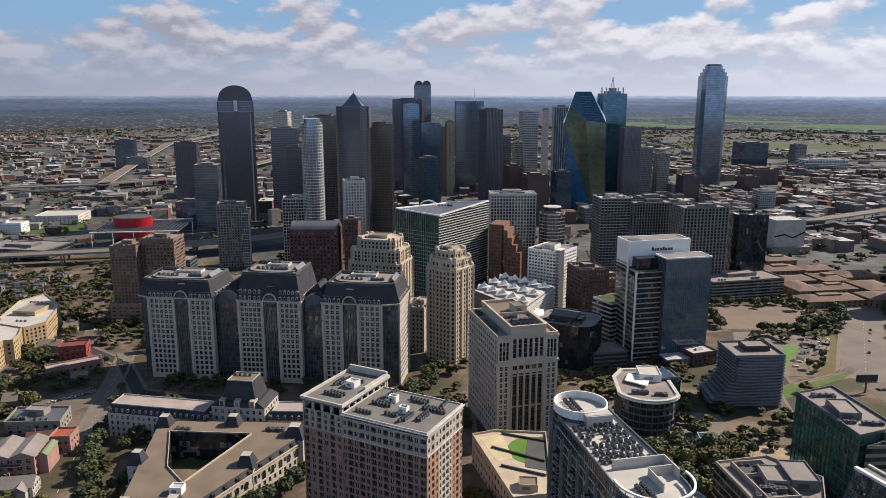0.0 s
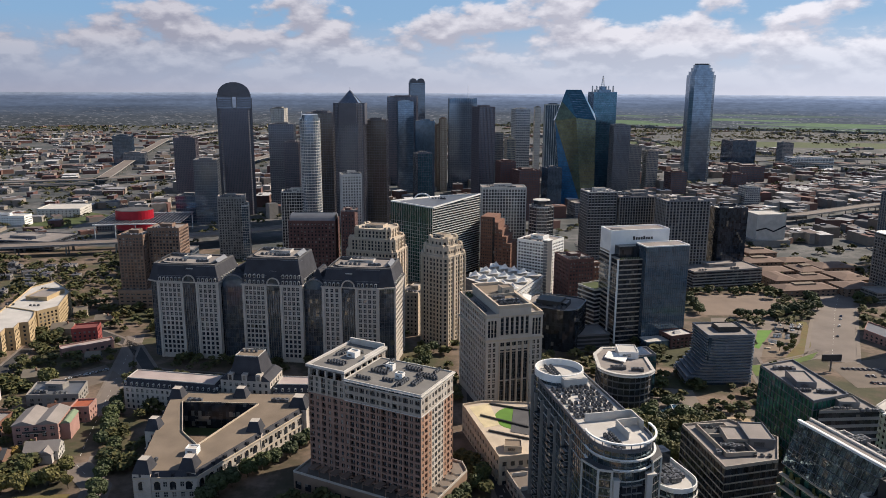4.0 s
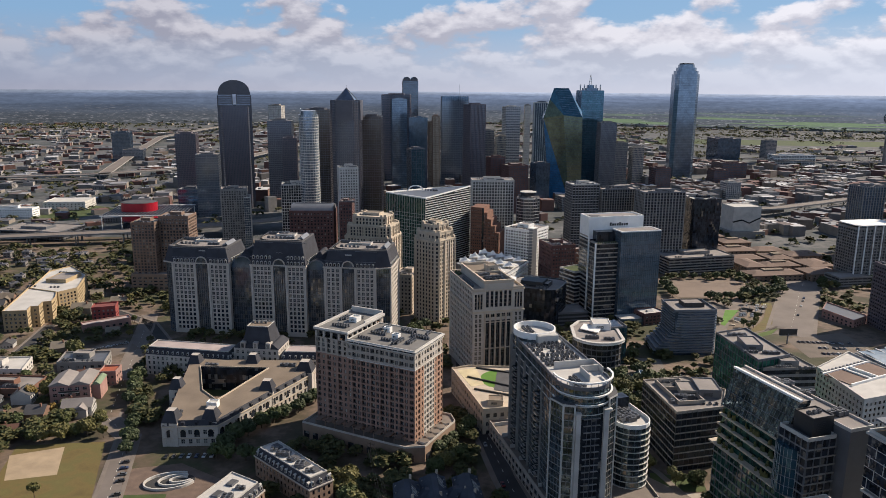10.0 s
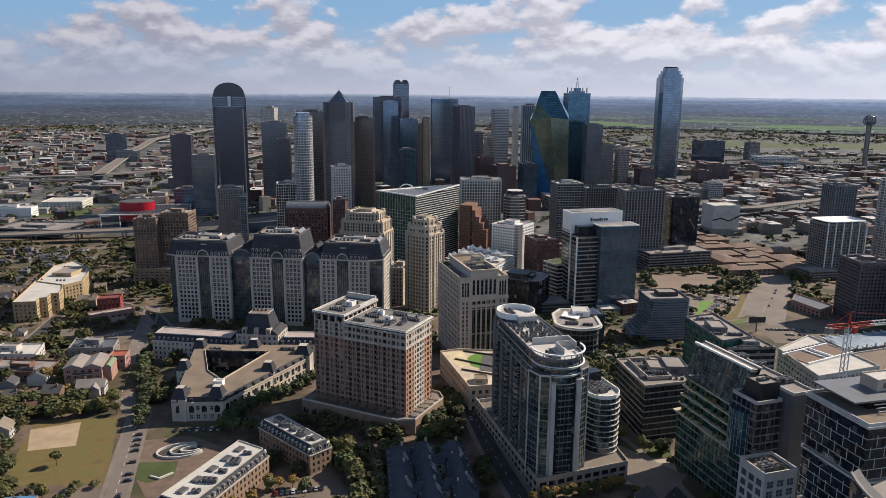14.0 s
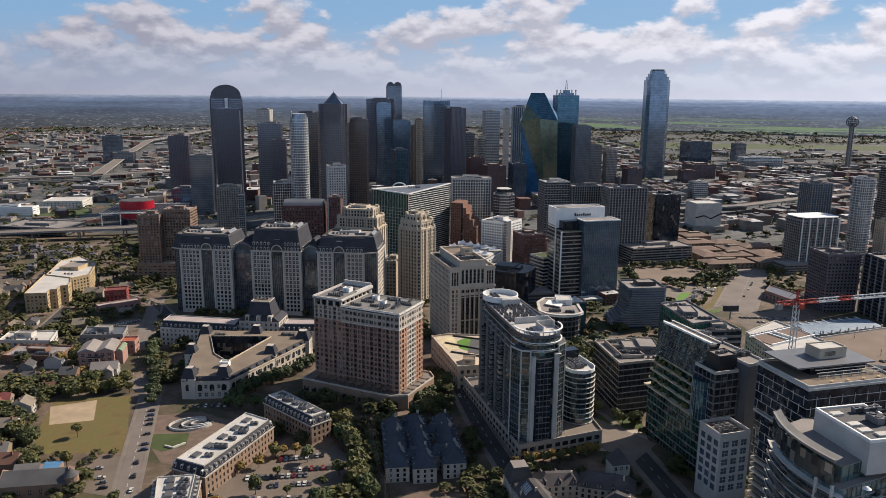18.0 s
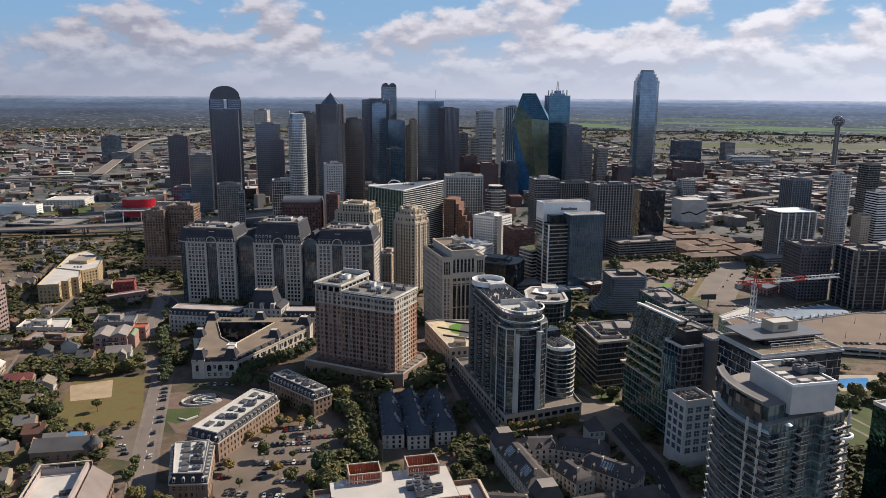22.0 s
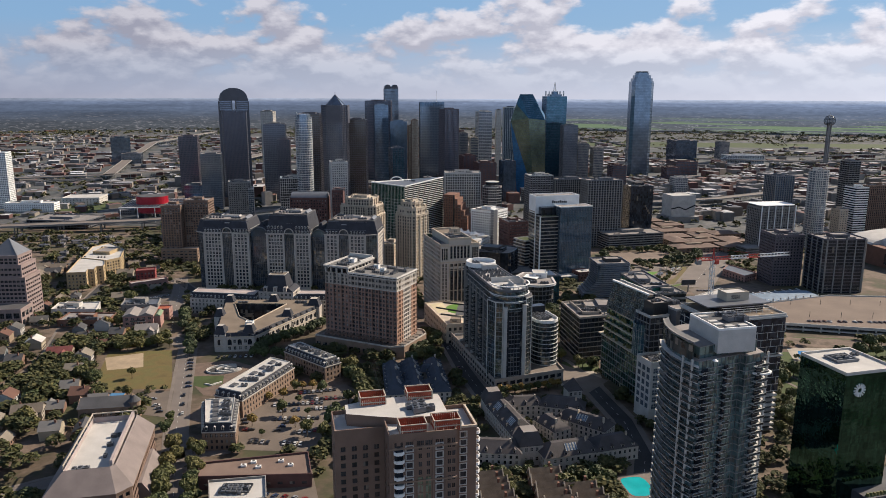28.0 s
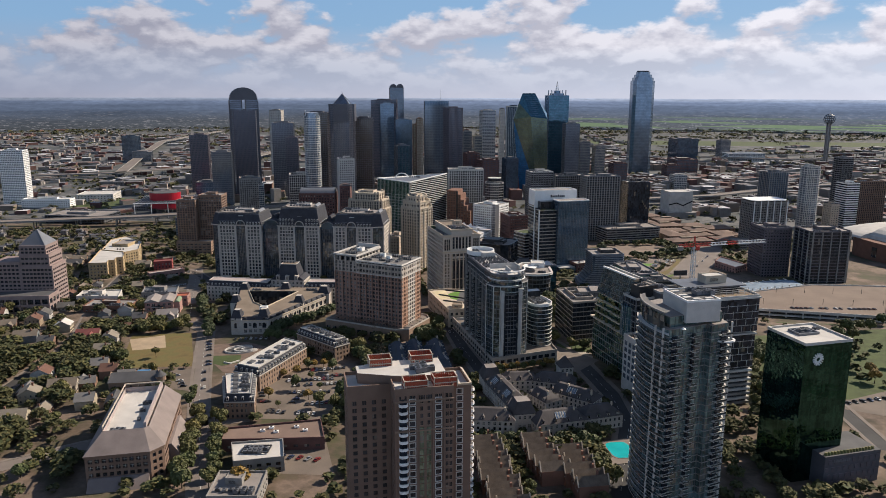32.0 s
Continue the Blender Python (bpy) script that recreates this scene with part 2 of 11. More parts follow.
GLASSSKY = glass("pale_blue_glass", (0.2, 0.25, 0.31), 0.08, 0.65, blinds=0.0, uneven=0.15)
GLASSGREEN = glass("green_tinted_glass", (0.03, 0.095, 0.078), 0.06, 0.55)
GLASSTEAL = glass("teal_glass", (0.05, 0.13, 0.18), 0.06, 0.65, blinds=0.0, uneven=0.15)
GLASSBLACK = glass("black_glass", (0.036, 0.042, 0.053), 0.06, 0.45, blinds=0.03)
GLASSBROWN = glass("bronze_glass", (0.13, 0.115, 0.1), 0.07, 0.5, blinds=0.0, uneven=0.15)
FRAME = material("window_frame", (0.387, 0.378, 0.353), 0.6, vary=0.1)
FRAMEDARK = material("dark_window_frame", (0.0516, 0.0516, 0.0533), 0.5, vary=0.1)
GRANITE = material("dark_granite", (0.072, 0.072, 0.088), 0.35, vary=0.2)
MAROON = material("maroon_granite", (0.0989, 0.086, 0.101), 0.55, vary=0.2)
ASPHALT = material("asphalt", (0.0361, 0.0353, 0.0361), 0.9, vary=0.35, scale=0.06, fine=1.2, bump=0.01)
ROADPALE = material("worn_concrete_road", (0.155, 0.131, 0.115), 0.9, vary=0.2, scale=0.05)
PALEPAVE = material("pale_concrete_paving", (0.33, 0.29, 0.24), 0.9, vary=0.22, scale=0.12)
PAVING = material("concrete_paving", (0.162, 0.136, 0.116), 0.9, vary=0.22, scale=0.1)
LOT = material("car_park_asphalt", (0.13, 0.105, 0.085), 0.9, vary=0.28, scale=0.05)
GRASS = material("lawn", (0.0473, 0.0671, 0.0172), 0.95, vary=0.35, scale=0.1, fine=2, bump=0.05)
DRYGRASS = material("dry_grass", (0.132, 0.097, 0.031), 0.95, vary=0.35, scale=0.08, fine=2, bump=0.05, second=(0.0989, 0.0843, 0.0258))
GRAVELTAN = material("tan_gravel", (0.17, 0.13, 0.103), 0.95, vary=0.18, scale=0.05, bump=0.03)
GRASSBRIGHT = material("watered_lawn", (0.075, 0.115, 0.02), 0.95, vary=0.25, scale=0.1, fine=2, bump=0.05)
DIRT = material("bare_earth", (0.155, 0.118, 0.085), 0.95, vary=0.25, scale=0.06, bump=0.05)
TURF = material("bright_turf", (0.086, 0.189, 0.0215), 0.9, vary=0.15)
WATERBLUE = material("blue_pool_floor", (0.05, 0.2, 0.45), 0.2, vary=0.15)
POOL = material("pool_water", (0.0172, 0.361, 0.387), 0.05, vary=0.12)
WATER = material("pond_water", (0.086, 0.206, 0.361), 0.06, vary=0.15)
LINE = material("road_paint", (0.516, 0.507, 0.473), 0.8, vary=0.2)
BARK = material("bark", (0.0774, 0.0559, 0.0387), 0.95, vary=0.3, bump=0.03)
LEAF = material("leaf_green", (0.05, 0.068, 0.017), 0.7, vary=0.45, scale=0.5, fine=2.0, second=(0.115, 0.1, 0.024), per="object")
LEAFDARK = material("live_oak_leaf", (0.03, 0.044, 0.014), 0.7, vary=0.4, scale=0.5, fine=2.0, second=(0.058, 0.075, 0.019), per="object")
LEAFGOLD = material("autumn_leaf", (0.21, 0.125, 0.02), 0.7, vary=0.35, scale=0.5, second=(0.172, 0.12, 0.0258), per="object")
CARPAINT = colour_set("car_paint", [(0.5, 0.5, 0.5), (0.02, 0.02, 0.024), (0.26, 0.26, 0.27), (0.05, 0.05, 0.055), (0.16, 0.015, 0.015), (0.03, 0.045, 0.1), (0.13, 0.135, 0.14), (0.03, 0.03, 0.03), (0.09, 0.085, 0.075), (0.52, 0.51, 0.48)], 0.3, 0.1)
TYRE = material("tyre_rubber", (0.0172, 0.0172, 0.0172), 0.9)
STEELRED = material("red_crane_steel", (0.387, 0.043, 0.0258), 0.6)
STEELWHITE = material("white_steel", (0.568, 0.568, 0.559), 0.5)
# roof colours whose greys carry a blue tint painted in for haze
FARROOF = colour_set("far_roofs", [(0.22, 0.22, 0.235), (0.12, 0.12, 0.135), (0.13, 0.066, 0.056), (0.14, 0.13, 0.135), (0.065, 0.067, 0.08), (0.42, 0.42, 0.43), (0.11, 0.085, 0.08), (0.085, 0.088, 0.1)], 0.9, per="island")
FARWALL = colour_set("far_walls", [(0.206, 0.181, 0.155), (0.129, 0.0688, 0.0559), (0.258, 0.241, 0.224), (0.155, 0.146, 0.142), (0.172, 0.138, 0.112), (0.103, 0.0516, 0.0473)], 0.9, per="island")
FARLEAF = material("far_foliage", (0.031, 0.043, 0.013), 0.9, vary=0.4, scale=0.03, second=(0.088, 0.078, 0.024), per="island")
GLASSCUBE = glass("bottle_green_mirror", (0.036, 0.095, 0.078), 0.02, 0.95, wave=0.016, blinds=0.0, cell=(1.6, 1.6, 4.0), uneven=0.3)
GLASSTOWER = glass("grey_green_glass", (0.10, 0.14, 0.16), 0.05, 0.75, second=(0.15, 0.2, 0.22), blinds=0.1, uneven=0.65, cell=(2.1, 2.1, 3.2), wave=0.03)
GLASSROUND = glass("pale_teal_glass", (0.1, 0.165, 0.175), 0.05, 0.55, second=(0.15, 0.22, 0.225), blinds=0.12, uneven=0.6, cell=(1.9, 1.9, 3.25), wave=0.025)
GUARD = glass("balcony_glass", (0.05, 0.065, 0.072), 0.1, 0.35)
GLASSOLIVE = glass("olive_reflecting_glass", (0.12, 0.15, 0.105), 0.07, 0.5, blinds=0.0, uneven=0.15)
PINKROOF = material("pinkish_grey_roof", (0.172, 0.142, 0.133), 0.8, vary=0.2, streak=0.3)
SHINGLEBROWN = material("brown_shingle", (0.115, 0.09, 0.07), 0.9, vary=0.35, scale=0.3, fine=3)
# rose brick again, darker and duller: the shade of the hotel front painted in
BRICKSHADED = material("shaded_rose_brick", (0.25, 0.155, 0.12), 0.9, vary=0.25, fine=6, bump=0.02)
BRICKROSE = material("rose_brick", (0.31, 0.19, 0.135), 0.9, vary=0.25, fine=6, bump=0.02)
# downtown's dark glass, paler and bluer: the haze veil is put into its colour
GLASSFAR = glass("dark_blue_grey_glass", (0.16, 0.185, 0.235), 0.12, 0.6, blinds=0.0, uneven=0.15)
GLASSLINK = glass("slate_blue_glass", (0.10, 0.125, 0.16), 0.08, 0.6)
SAND = material("pale_sand", (0.318, 0.245, 0.163), 0.95, vary=0.22, scale=0.12, bump=0.03)
PINKSTONE = material("pink_precast", (0.232, 0.176, 0.163), 0.85, vary=0.15, bump=0.02)
ROOFPINK = material("pinkish_roof_membrane", (0.344, 0.288, 0.275), 0.9, vary=0.2, scale=0.1)
BRICKPAVING = material("brown_brick_paving", (0.129, 0.0903, 0.0688), 0.9, vary=0.3, scale=0.2)
SHEETING = material("blue_grey_sheeting", (0.17, 0.23, 0.30), 0.5, vary=0.25, scale=0.2)
STUCCO = material("yellow_stucco", (0.36, 0.275, 0.16), 0.9, vary=0.15, bump=0.02)
GLASSWING = glass("dark_blue_mirror", (0.09, 0.14, 0.195), 0.03, 0.45, wave=0.012, blinds=0.0, uneven=0.15, cell=(1.9, 1.9, 4.0))
GLASSJADE = glass("jade_green_glass", (0.055, 0.19, 0.135), 0.06, 0.45, blinds=0.03)
BLUEPANEL = material("blue_grey_panel", (0.165, 0.18, 0.205), 0.4, 0.3, vary=0.15)
GLASSAZURE = glass("azure_glass", (0.05, 0.2, 0.42), 0.08, 0.5, blinds=0.0, uneven=0.1)
PINKSTUCCO = material("pink_stucco", (0.3, 0.175, 0.15), 0.9, vary=0.18, bump=0.02)
SAGE = material("sage_green_paint", (0.17, 0.22, 0.14), 0.85, vary=0.15)
GLASSNAVY = glass("navy_glass", (0.04, 0.052, 0.075), 0.05, 0.6, blinds=0.03)
GLASSPALE = glass("pale_sky_glass", (0.17, 0.225, 0.295), 0.12, 0.7, wave=0.004, blinds=0.0, uneven=0.04)
GREENPANE = glass("pale_green_pane", (0.15, 0.19, 0.14), 0.08, 0.4, blinds=0.1)
SLATEBLUE = material("blue_grey_slate", (0.05, 0.06, 0.08), 0.7, vary=0.25, fine=4, bump=0.03, spec=0.25)
SLATEGREY = material("brown_grey_slate", (0.076, 0.069, 0.07), 0.75, vary=0.3, fine=4, bump=0.03, spec=0.2)

# ---- building kit ----
def ground_z(y):
    """The town slopes gently down to the far centre."""
    return -22.0 * min(1.0, max(0.0, (y - 60.0) / 600.0))


class Build:
    """Collects boxes, prisms and quads of one mesh."""

    def __init__(self):
        self.v, self.f, self.m = [], [], []

    def add(self, v, f, m=0):
        n = len(self.v)
        self.v += v
        self.f += [tuple(i + n for i in q) for q in f]
        self.m += [m] * len(f)
        return self

    def box(self, x0, y0, z0, x1, y1, z1, m=0):
        return self.add([(x0, y0, z0), (x1, y0, z0), (x1, y1, z0), (x0, y1, z0), (x0, y0, z1), (x1, y0, z1), (x1, y1, z1), (x0, y1, z1)],
                        [(0, 3, 2, 1), (4, 5, 6, 7), (0, 1, 5, 4), (1, 2, 6, 5), (2, 3, 7, 6), (3, 0, 4, 7)], m)

    def obox(self, c, yaw, w, d, z0, z1, m=0):
        """A box at c, turned by yaw degrees."""
        cs, sn = math.cos(radians(yaw)), math.sin(radians(yaw))
        p = [(c[0] + cs * x - sn * y, c[1] + sn * x + cs * y) for x, y in ((-w / 2, -d / 2), (w / 2, -d / 2), (w / 2, d / 2), (-w / 2, d / 2))]
        return self.prism(p, z0, z1, m)

    def prism(self, poly, z0, z1, m=0, cap=None, top=None):
        n, top = len(poly), top or poly
        self.add([(x, y, z0) for x, y in poly] + [(x, y, z1) for x, y in top], [(i, (i + 1) % n, n + (i + 1) % n, n + i) for i in range(n)], m)
        k = len(self.v)
        self.v += [(x, y, z1) for x, y in top]
        self.f.append(tuple(range(k, k + n)))
        self.m.append(m if cap is None else cap)
        k = len(self.v)
        self.v += [(x, y, z0) for x, y in poly]
        self.f.append(tuple(range(k + n - 1, k - 1, -1)))
        self.m.append(m)
        return self

    def ring(self, outer, inner, z0, z1, m=0):
        """A closed wall between two outlines."""
        n = len(outer)
        v = [(*p, z0) for p in outer] + [(*p, z1) for p in outer] + [(*p, z1) for p in inner] + [(*p, z0) for p in inner]
        return self.add(v, [(k * n + i, k * n + (i + 1) % n, ((k + 1) % 4) * n + (i + 1) % n, ((k + 1) % 4) * n + i) for k in range(4) for i in range(n)], m)

    def strip(self, one, two, z0, z1, m=0):
        """A long slab between two edge lines, in one piece."""
        n = len(one)
        v = [(*p, z1) for p in one] + [(*p, z1) for p in two] + [(*p, z0) for p in two] + [(*p, z0) for p in one]
        return self.add(v, [(k * n + i, k * n + i + 1, ((k + 1) % 4) * n + i + 1, ((k + 1) % 4) * n + i) for k in range(4) for i in range(n - 1)], m)

    def cyl(self, x, y, z0, z1, r, n=12, m=0, r1=None):
        r1 = r if r1 is None else r1
        ring = lambda q: [(x + q * math.cos(2 * math.pi * i / n), y + q * math.sin(2 * math.pi * i / n)) for i in range(n)]
        return self.prism(ring(r), z0, z1, m, top=ring(r1))

    def beam(self, a, b, r, m=0):
        """A square bar from a to b."""
        a, b = Vector(a), Vector(b)
        d = (b - a).normalized()
        s = d.cross(Vector((0, 0, 1)) if abs(d.z) < 0.9 else Vector((1, 0, 0))).normalized() * r
        t = d.cross(s).normalized() * r
        v = [tuple(p + i * s + j * t) for p in (a, b) for i, j in ((-1, -1), (1, -1), (1, 1), (-1, 1))]
        return self.add(v, [(0, 1, 5, 4), (1, 2, 6, 5), (2, 3, 7, 6), (3, 0, 4, 7), (3, 2, 1, 0), (4, 5, 6, 7)], m)

    def mesh(self, name, mats, smooth=False):
        me = bpy.data.meshes.new(name)
        me.from_pydata(self.v, [], self.f)
        for m in mats:
            me.materials.append(m)
        me.polygons.foreach_set("material_index", np.array(self.m, dtype=np.int32))
        if smooth:
            me.polygons.foreach_set("use_smooth", np.ones(len(self.f), dtype=bool))
        me.validate()
        me.update()
        return me


def put(name, me, parent=None, m=None, label="", kind=""):
    ob = new(name, me)
    if parent is not None:
        ob.parent = parent
    if m is not None:
        ob.matrix_basis = m
    return tagged(ob, label=label, kind=kind)


def part(name, b, mats, parent, label="", m=None, smooth=False, kind=""):
    mats = mats if isinstance(mats, (list, tuple)) else [mats]
    return put(name, b.mesh(name, mats, smooth), parent, m, label, kind)


def thing(name, label, category, x, y, yaw=0.0, z=None, group=""):
    ob = new(name)
    ob.empty_display_size = 0.5
    ob.matrix_basis = pose(x, y, ground_z(y) if z is None else z, 0, 0, yaw)
    return tagged(ob, label=label, category=category, group=group)


def structure(name, b, mats, label, category, kind="structure"):
    mats = mats if isinstance(mats, (list, tuple)) else [mats]
    return tagged(new(name, b.mesh(name, mats)), label=label, category=category, kind=kind)


def rect(w, d, x=0.0, y=0.0):
    return [(x - w / 2, y - d / 2), (x + w / 2, y - d / 2), (x + w / 2, y + d / 2), (x - w / 2, y + d / 2)]


def chamfer(w, d, c, x=0.0, y=0.0):
    a, b = w / 2, d / 2
    return [(x + p, y + q) for p, q in ((-a + c, -b), (a - c, -b), (a, -b + c), (a, b - c), (a - c, b), (-a + c, b), (-a, b - c), (-a, -b + c))]


def oval(w, d, n=24, x=0.0, y=0.0, power=2.0):
    e = 2 / power
    out = []
    for i in range(n):
        c, s = math.cos(2 * math.pi * i / n), math.sin(2 * math.pi * i / n)
        out.append((x + w / 2 * math.copysign(abs(c) ** e, c), y + d / 2 * math.copysign(abs(s) ** e, s)))
    return out


def offset(poly, o):
    """The outline moved outwards by o metres (inwards: minus)."""
    out, n = [], len(poly)
    for i in range(n):
        a, b, c = (Vector(poly[(i + k) % n]) for k in (-1, 0, 1))
        d1, d2 = (b - a).normalized(), (c - b).normalized()
        n1, n2 = Vector((d1.y, -d1.x)), Vector((d2.y, -d2.x))
        k = n1 + n2
        k = k / max(0.35, k.length_squared / 2)
        out.append((b.x + o * k.x, b.y + o * k.y))
    return out


def edges(poly):
    """Each side: start, length, and the matrix whose x runs along it and whose y points inwards."""
    for i, p in enumerate(poly):
        q = poly[(i + 1) % len(poly)]
        yaw = math.degrees(math.atan2(q[1] - p[1], q[0] - p[0]))
        yield i, math.hypot(q[0] - p[0], q[1] - p[1]), pose(p[0], p[1], 0, 0, 0, yaw)


PANES = {}
FOOT, WAYS = [], []                # outlines of buildings, centre lines of roads
WINDOW_SHARE = 0.12                # of the windows that stand as single parts; the rest are joined


def footprint(root, poly):
    q = [root.matrix_basis @ Vector((x, y, 0)) for x, y in poly]
    FOOT.append(([(v.x, v.y) for v in q], min(v.x for v in q), max(v.x for v in q), min(v.y for v in q), max(v.y for v in q)))


def within(poly, x, y):
    inside = False
    for i in range(len(poly)):
        (ax, ay), (bx, by) = poly[i - 1], poly[i]
        if (ay > y) != (by > y) and x < (bx - ax) * (y - ay) / (by - ay) + ax:
            inside = not inside
    return inside


def free(x, y, r, roads=True):
    """Whether a circle on the ground stands clear of buildings and roads."""
    for poly, x0, x1, y0, y1 in FOOT:
        if x0 - r < x < x1 + r and y0 - r < y < y1 + r:
            if within(poly, x, y) or any(within(poly, x + r * c, y + r * s) for c, s in ((1, 0), (-1, 0), (0, 1), (0, -1))):
                return False
    if roads:
        for ax, ay, bx, by, w in WAYS:
            dx, dy = bx - ax, by - ay
            t = max(0.0, min(1.0, ((x - ax) * dx + (y - ay) * dy) / (dx * dx + dy * dy)))
            if math.hypot(x - ax - t * dx, y - ay - t * dy) < w / 2 + r:
                return False
    return True


def pane(ww, wh, glass_mat, frame_mat, bars=(1, 1)):
    """A window shared by all of one size: glass, a surround and glazing bars."""
    key = (round(ww, 2), round(wh, 2), glass_mat.name, frame_mat.name, bars)
    if key not in PANES:
        b = Build()
        b.add([(-ww / 2, 0, -wh / 2), (ww / 2, 0, -wh / 2), (ww / 2, 0, wh / 2), (-ww / 2, 0, wh / 2)], [(0, 1, 2, 3)], 0)
        t = 0.07
        for i in range(bars[0]):
            x = -ww / 2 + ww * (i + 1) / (bars[0] + 1)
            b.box(x - t, -0.08, -wh / 2, x + t, -0.01, wh / 2, 1)
        for i in range(bars[1]):
            z = -wh / 2 + wh * (i + 1) / (bars[1] + 1)
            b.box(-ww / 2, -0.07, z - t, ww / 2, -0.01, z + t, 1)
        PANES[key] = b.mesh("window", [glass_mat, frame_mat])
    return PANES[key]


def facade(W, z0, z1, nx, ny, ww, wh, rec, base, top, margin, low=0.5):
    """A wall with real openings: its mesh, and the openings' middles."""
    cx = [margin + (i + 0.5) * (W - 2 * margin) / nx for i in range(nx)]
    fh = (z1 - z0 - base - top) / ny
    cz = [z0 + base + (j + low) * fh for j in range(ny)]
    xs = [0.0] + [c + s * ww / 2 for c in cx for s in (-1, 1)] + [W]
    zs = [z0] + [c + s * wh / 2 for c in cz for s in (-1, 1)] + [z1]
    b, nxs, nzs = Build(), len(xs), len(zs)
    b.v = [(x, 0.0, z) for z in zs for x in xs]
    for j in range(nzs - 1):
        for i in range(nxs - 1):
            if i % 2 == 1 and j % 2 == 1:
                continue
            k = j * nxs + i
            b.f.append((k, k + 1, k + 1 + nxs, k + nxs))
    for j in range(1, nzs - 1, 2):
        for i in range(1, nxs - 1, 2):
            k, n = j * nxs + i, len(b.v)
            b.v += [(xs[i], rec, zs[j]), (xs[i + 1], rec, zs[j]), (xs[i + 1], rec, zs[j + 1]), (xs[i], rec, zs[j + 1])]
            q = (k, k + 1, k + 1 + nxs, k + nxs)
            b.f += [(q[a], n + a, n + (a + 1) % 4, q[(a + 1) % 4]) for a in range(4)]
    b.m = [0] * len(b.f)
    return b, [(x, z) for z in reversed(cz) for x in cx]


def punched(root, poly, z0, z1, bay=3.6, floor=3.6, ww=1.8, wh=2.0, wall=None, glazing=None, frame_mat=None, rec=0.35, base=1.0, top=1.2, margin=0.8,
            single=None, cap=160, bars=(1, 1), skip=(), name="wall"):
    """Walls with a window in every bay and storey on each side of an outline. single: the sides whose windows are parts one by one."""
    glazing, frame_mat = glazing or WINDOW, frame_mat or FRAME
    rest, made, cap = Build(), 0, int(cap * WINDOW_SHARE)
    footprint(root, poly)
    for i, L, m in edges(poly):
        nx, ny = max(1, round((L - 2 * margin) / bay)), max(1, round((z1 - z0 - base - top) / floor))
        if i in skip or L < 2.2 + ww:
            part(name, Build().add([(0, 0, z0), (L, 0, z0), (L, 0, z1), (0, 0, z1)], [(0, 1, 2, 3)]), wall, root, m=m)
            continue
        w = min(ww, 0.86 * (L - 2 * margin) / nx)
        h = min(wh, 0.86 * (z1 - z0 - base - top) / ny)
        b, holes = facade(L, z0, z1, nx, ny, w, h, rec, base, top, margin)
        part(name, b, wall, root, m=m)
        me = pane(w, h, glazing, frame_mat, bars)
        for x, z in holes:
            if (single is None or i in single) and made < cap:
                put("window", me, root, m @ pose(x, rec - 0.01, z))
                made += 1
            else:
                p = [m @ Vector(q) for q in ((x - w / 2, rec - 0.01, z - h / 2), (x + w / 2, rec - 0.01, z - h / 2), (x + w / 2, rec - 0.01, z + h / 2), (x - w / 2, rec - 0.01, z + h / 2))]
                rest.add([tuple(q) for q in p], [(0, 1, 2, 3)])
    if rest.v:
        part("window_panes", rest, glazing, root, kind="stuff")


def strips(root, m, z0, z1, plan, floor=3.25, base=0.6, top=0.4, name="wall_bay", singles=True):
    """A wall of upright bays side by side, each with its width, window width, window height, wall, glazing and depth of recess; m: x runs along the wall."""
    x, rest = 0.0, {}
    rails = Build()
    for k, (w, ww, wh, wall, glazing, rec) in enumerate(plan):
        ny = max(1, round((z1 - z0 - base - top) / floor))
        mm = pose(x, 0, 0)
        b, holes = facade(w, z0, z1, 1, ny, ww, wh, rec, base, top, 0.0)
        part(name, b, wall, root, m=m @ mm)
        me = pane(ww, wh, glazing, FRAME, (2 if ww > 2.1 else 1, 0))
        for c, z in holes:
            if singles:
                put("window", me, root, m @ mm @ pose(c, rec - 0.01, z))
            else:
                u, y = x + c, rec - 0.01
                rest.setdefault(glazing.name, (glazing, Build()))[1].add([(u - ww / 2, y, z - wh / 2), (u + ww / 2, y, z - wh / 2), (u + ww / 2, y, z + wh / 2), (u - ww / 2, y, z + wh / 2)], [(0, 1, 2, 3)])
            if rec > 0.8:
                u, z2 = x + c, z - wh / 2
                rails.box(u - ww / 2, 0.02, z2 + 0.98, u + ww / 2, 0.1, z2 + 1.06)
                n = int(ww // 0.5)
                for e in range(n + 1):
                    t = u - ww / 2 + ww * e / n
                    rails.box(t - 0.03, 0.04, z2, t + 0.03, 0.08, z2 + 1.0)
        x += w
    for glazing, b in rest.values():
        part("window_panes", b, glazing, root, m=m, kind="stuff")
    if rails.v:
        part("balcony_rail", rails, DARKMETAL, root, m=m, kind="stuff")


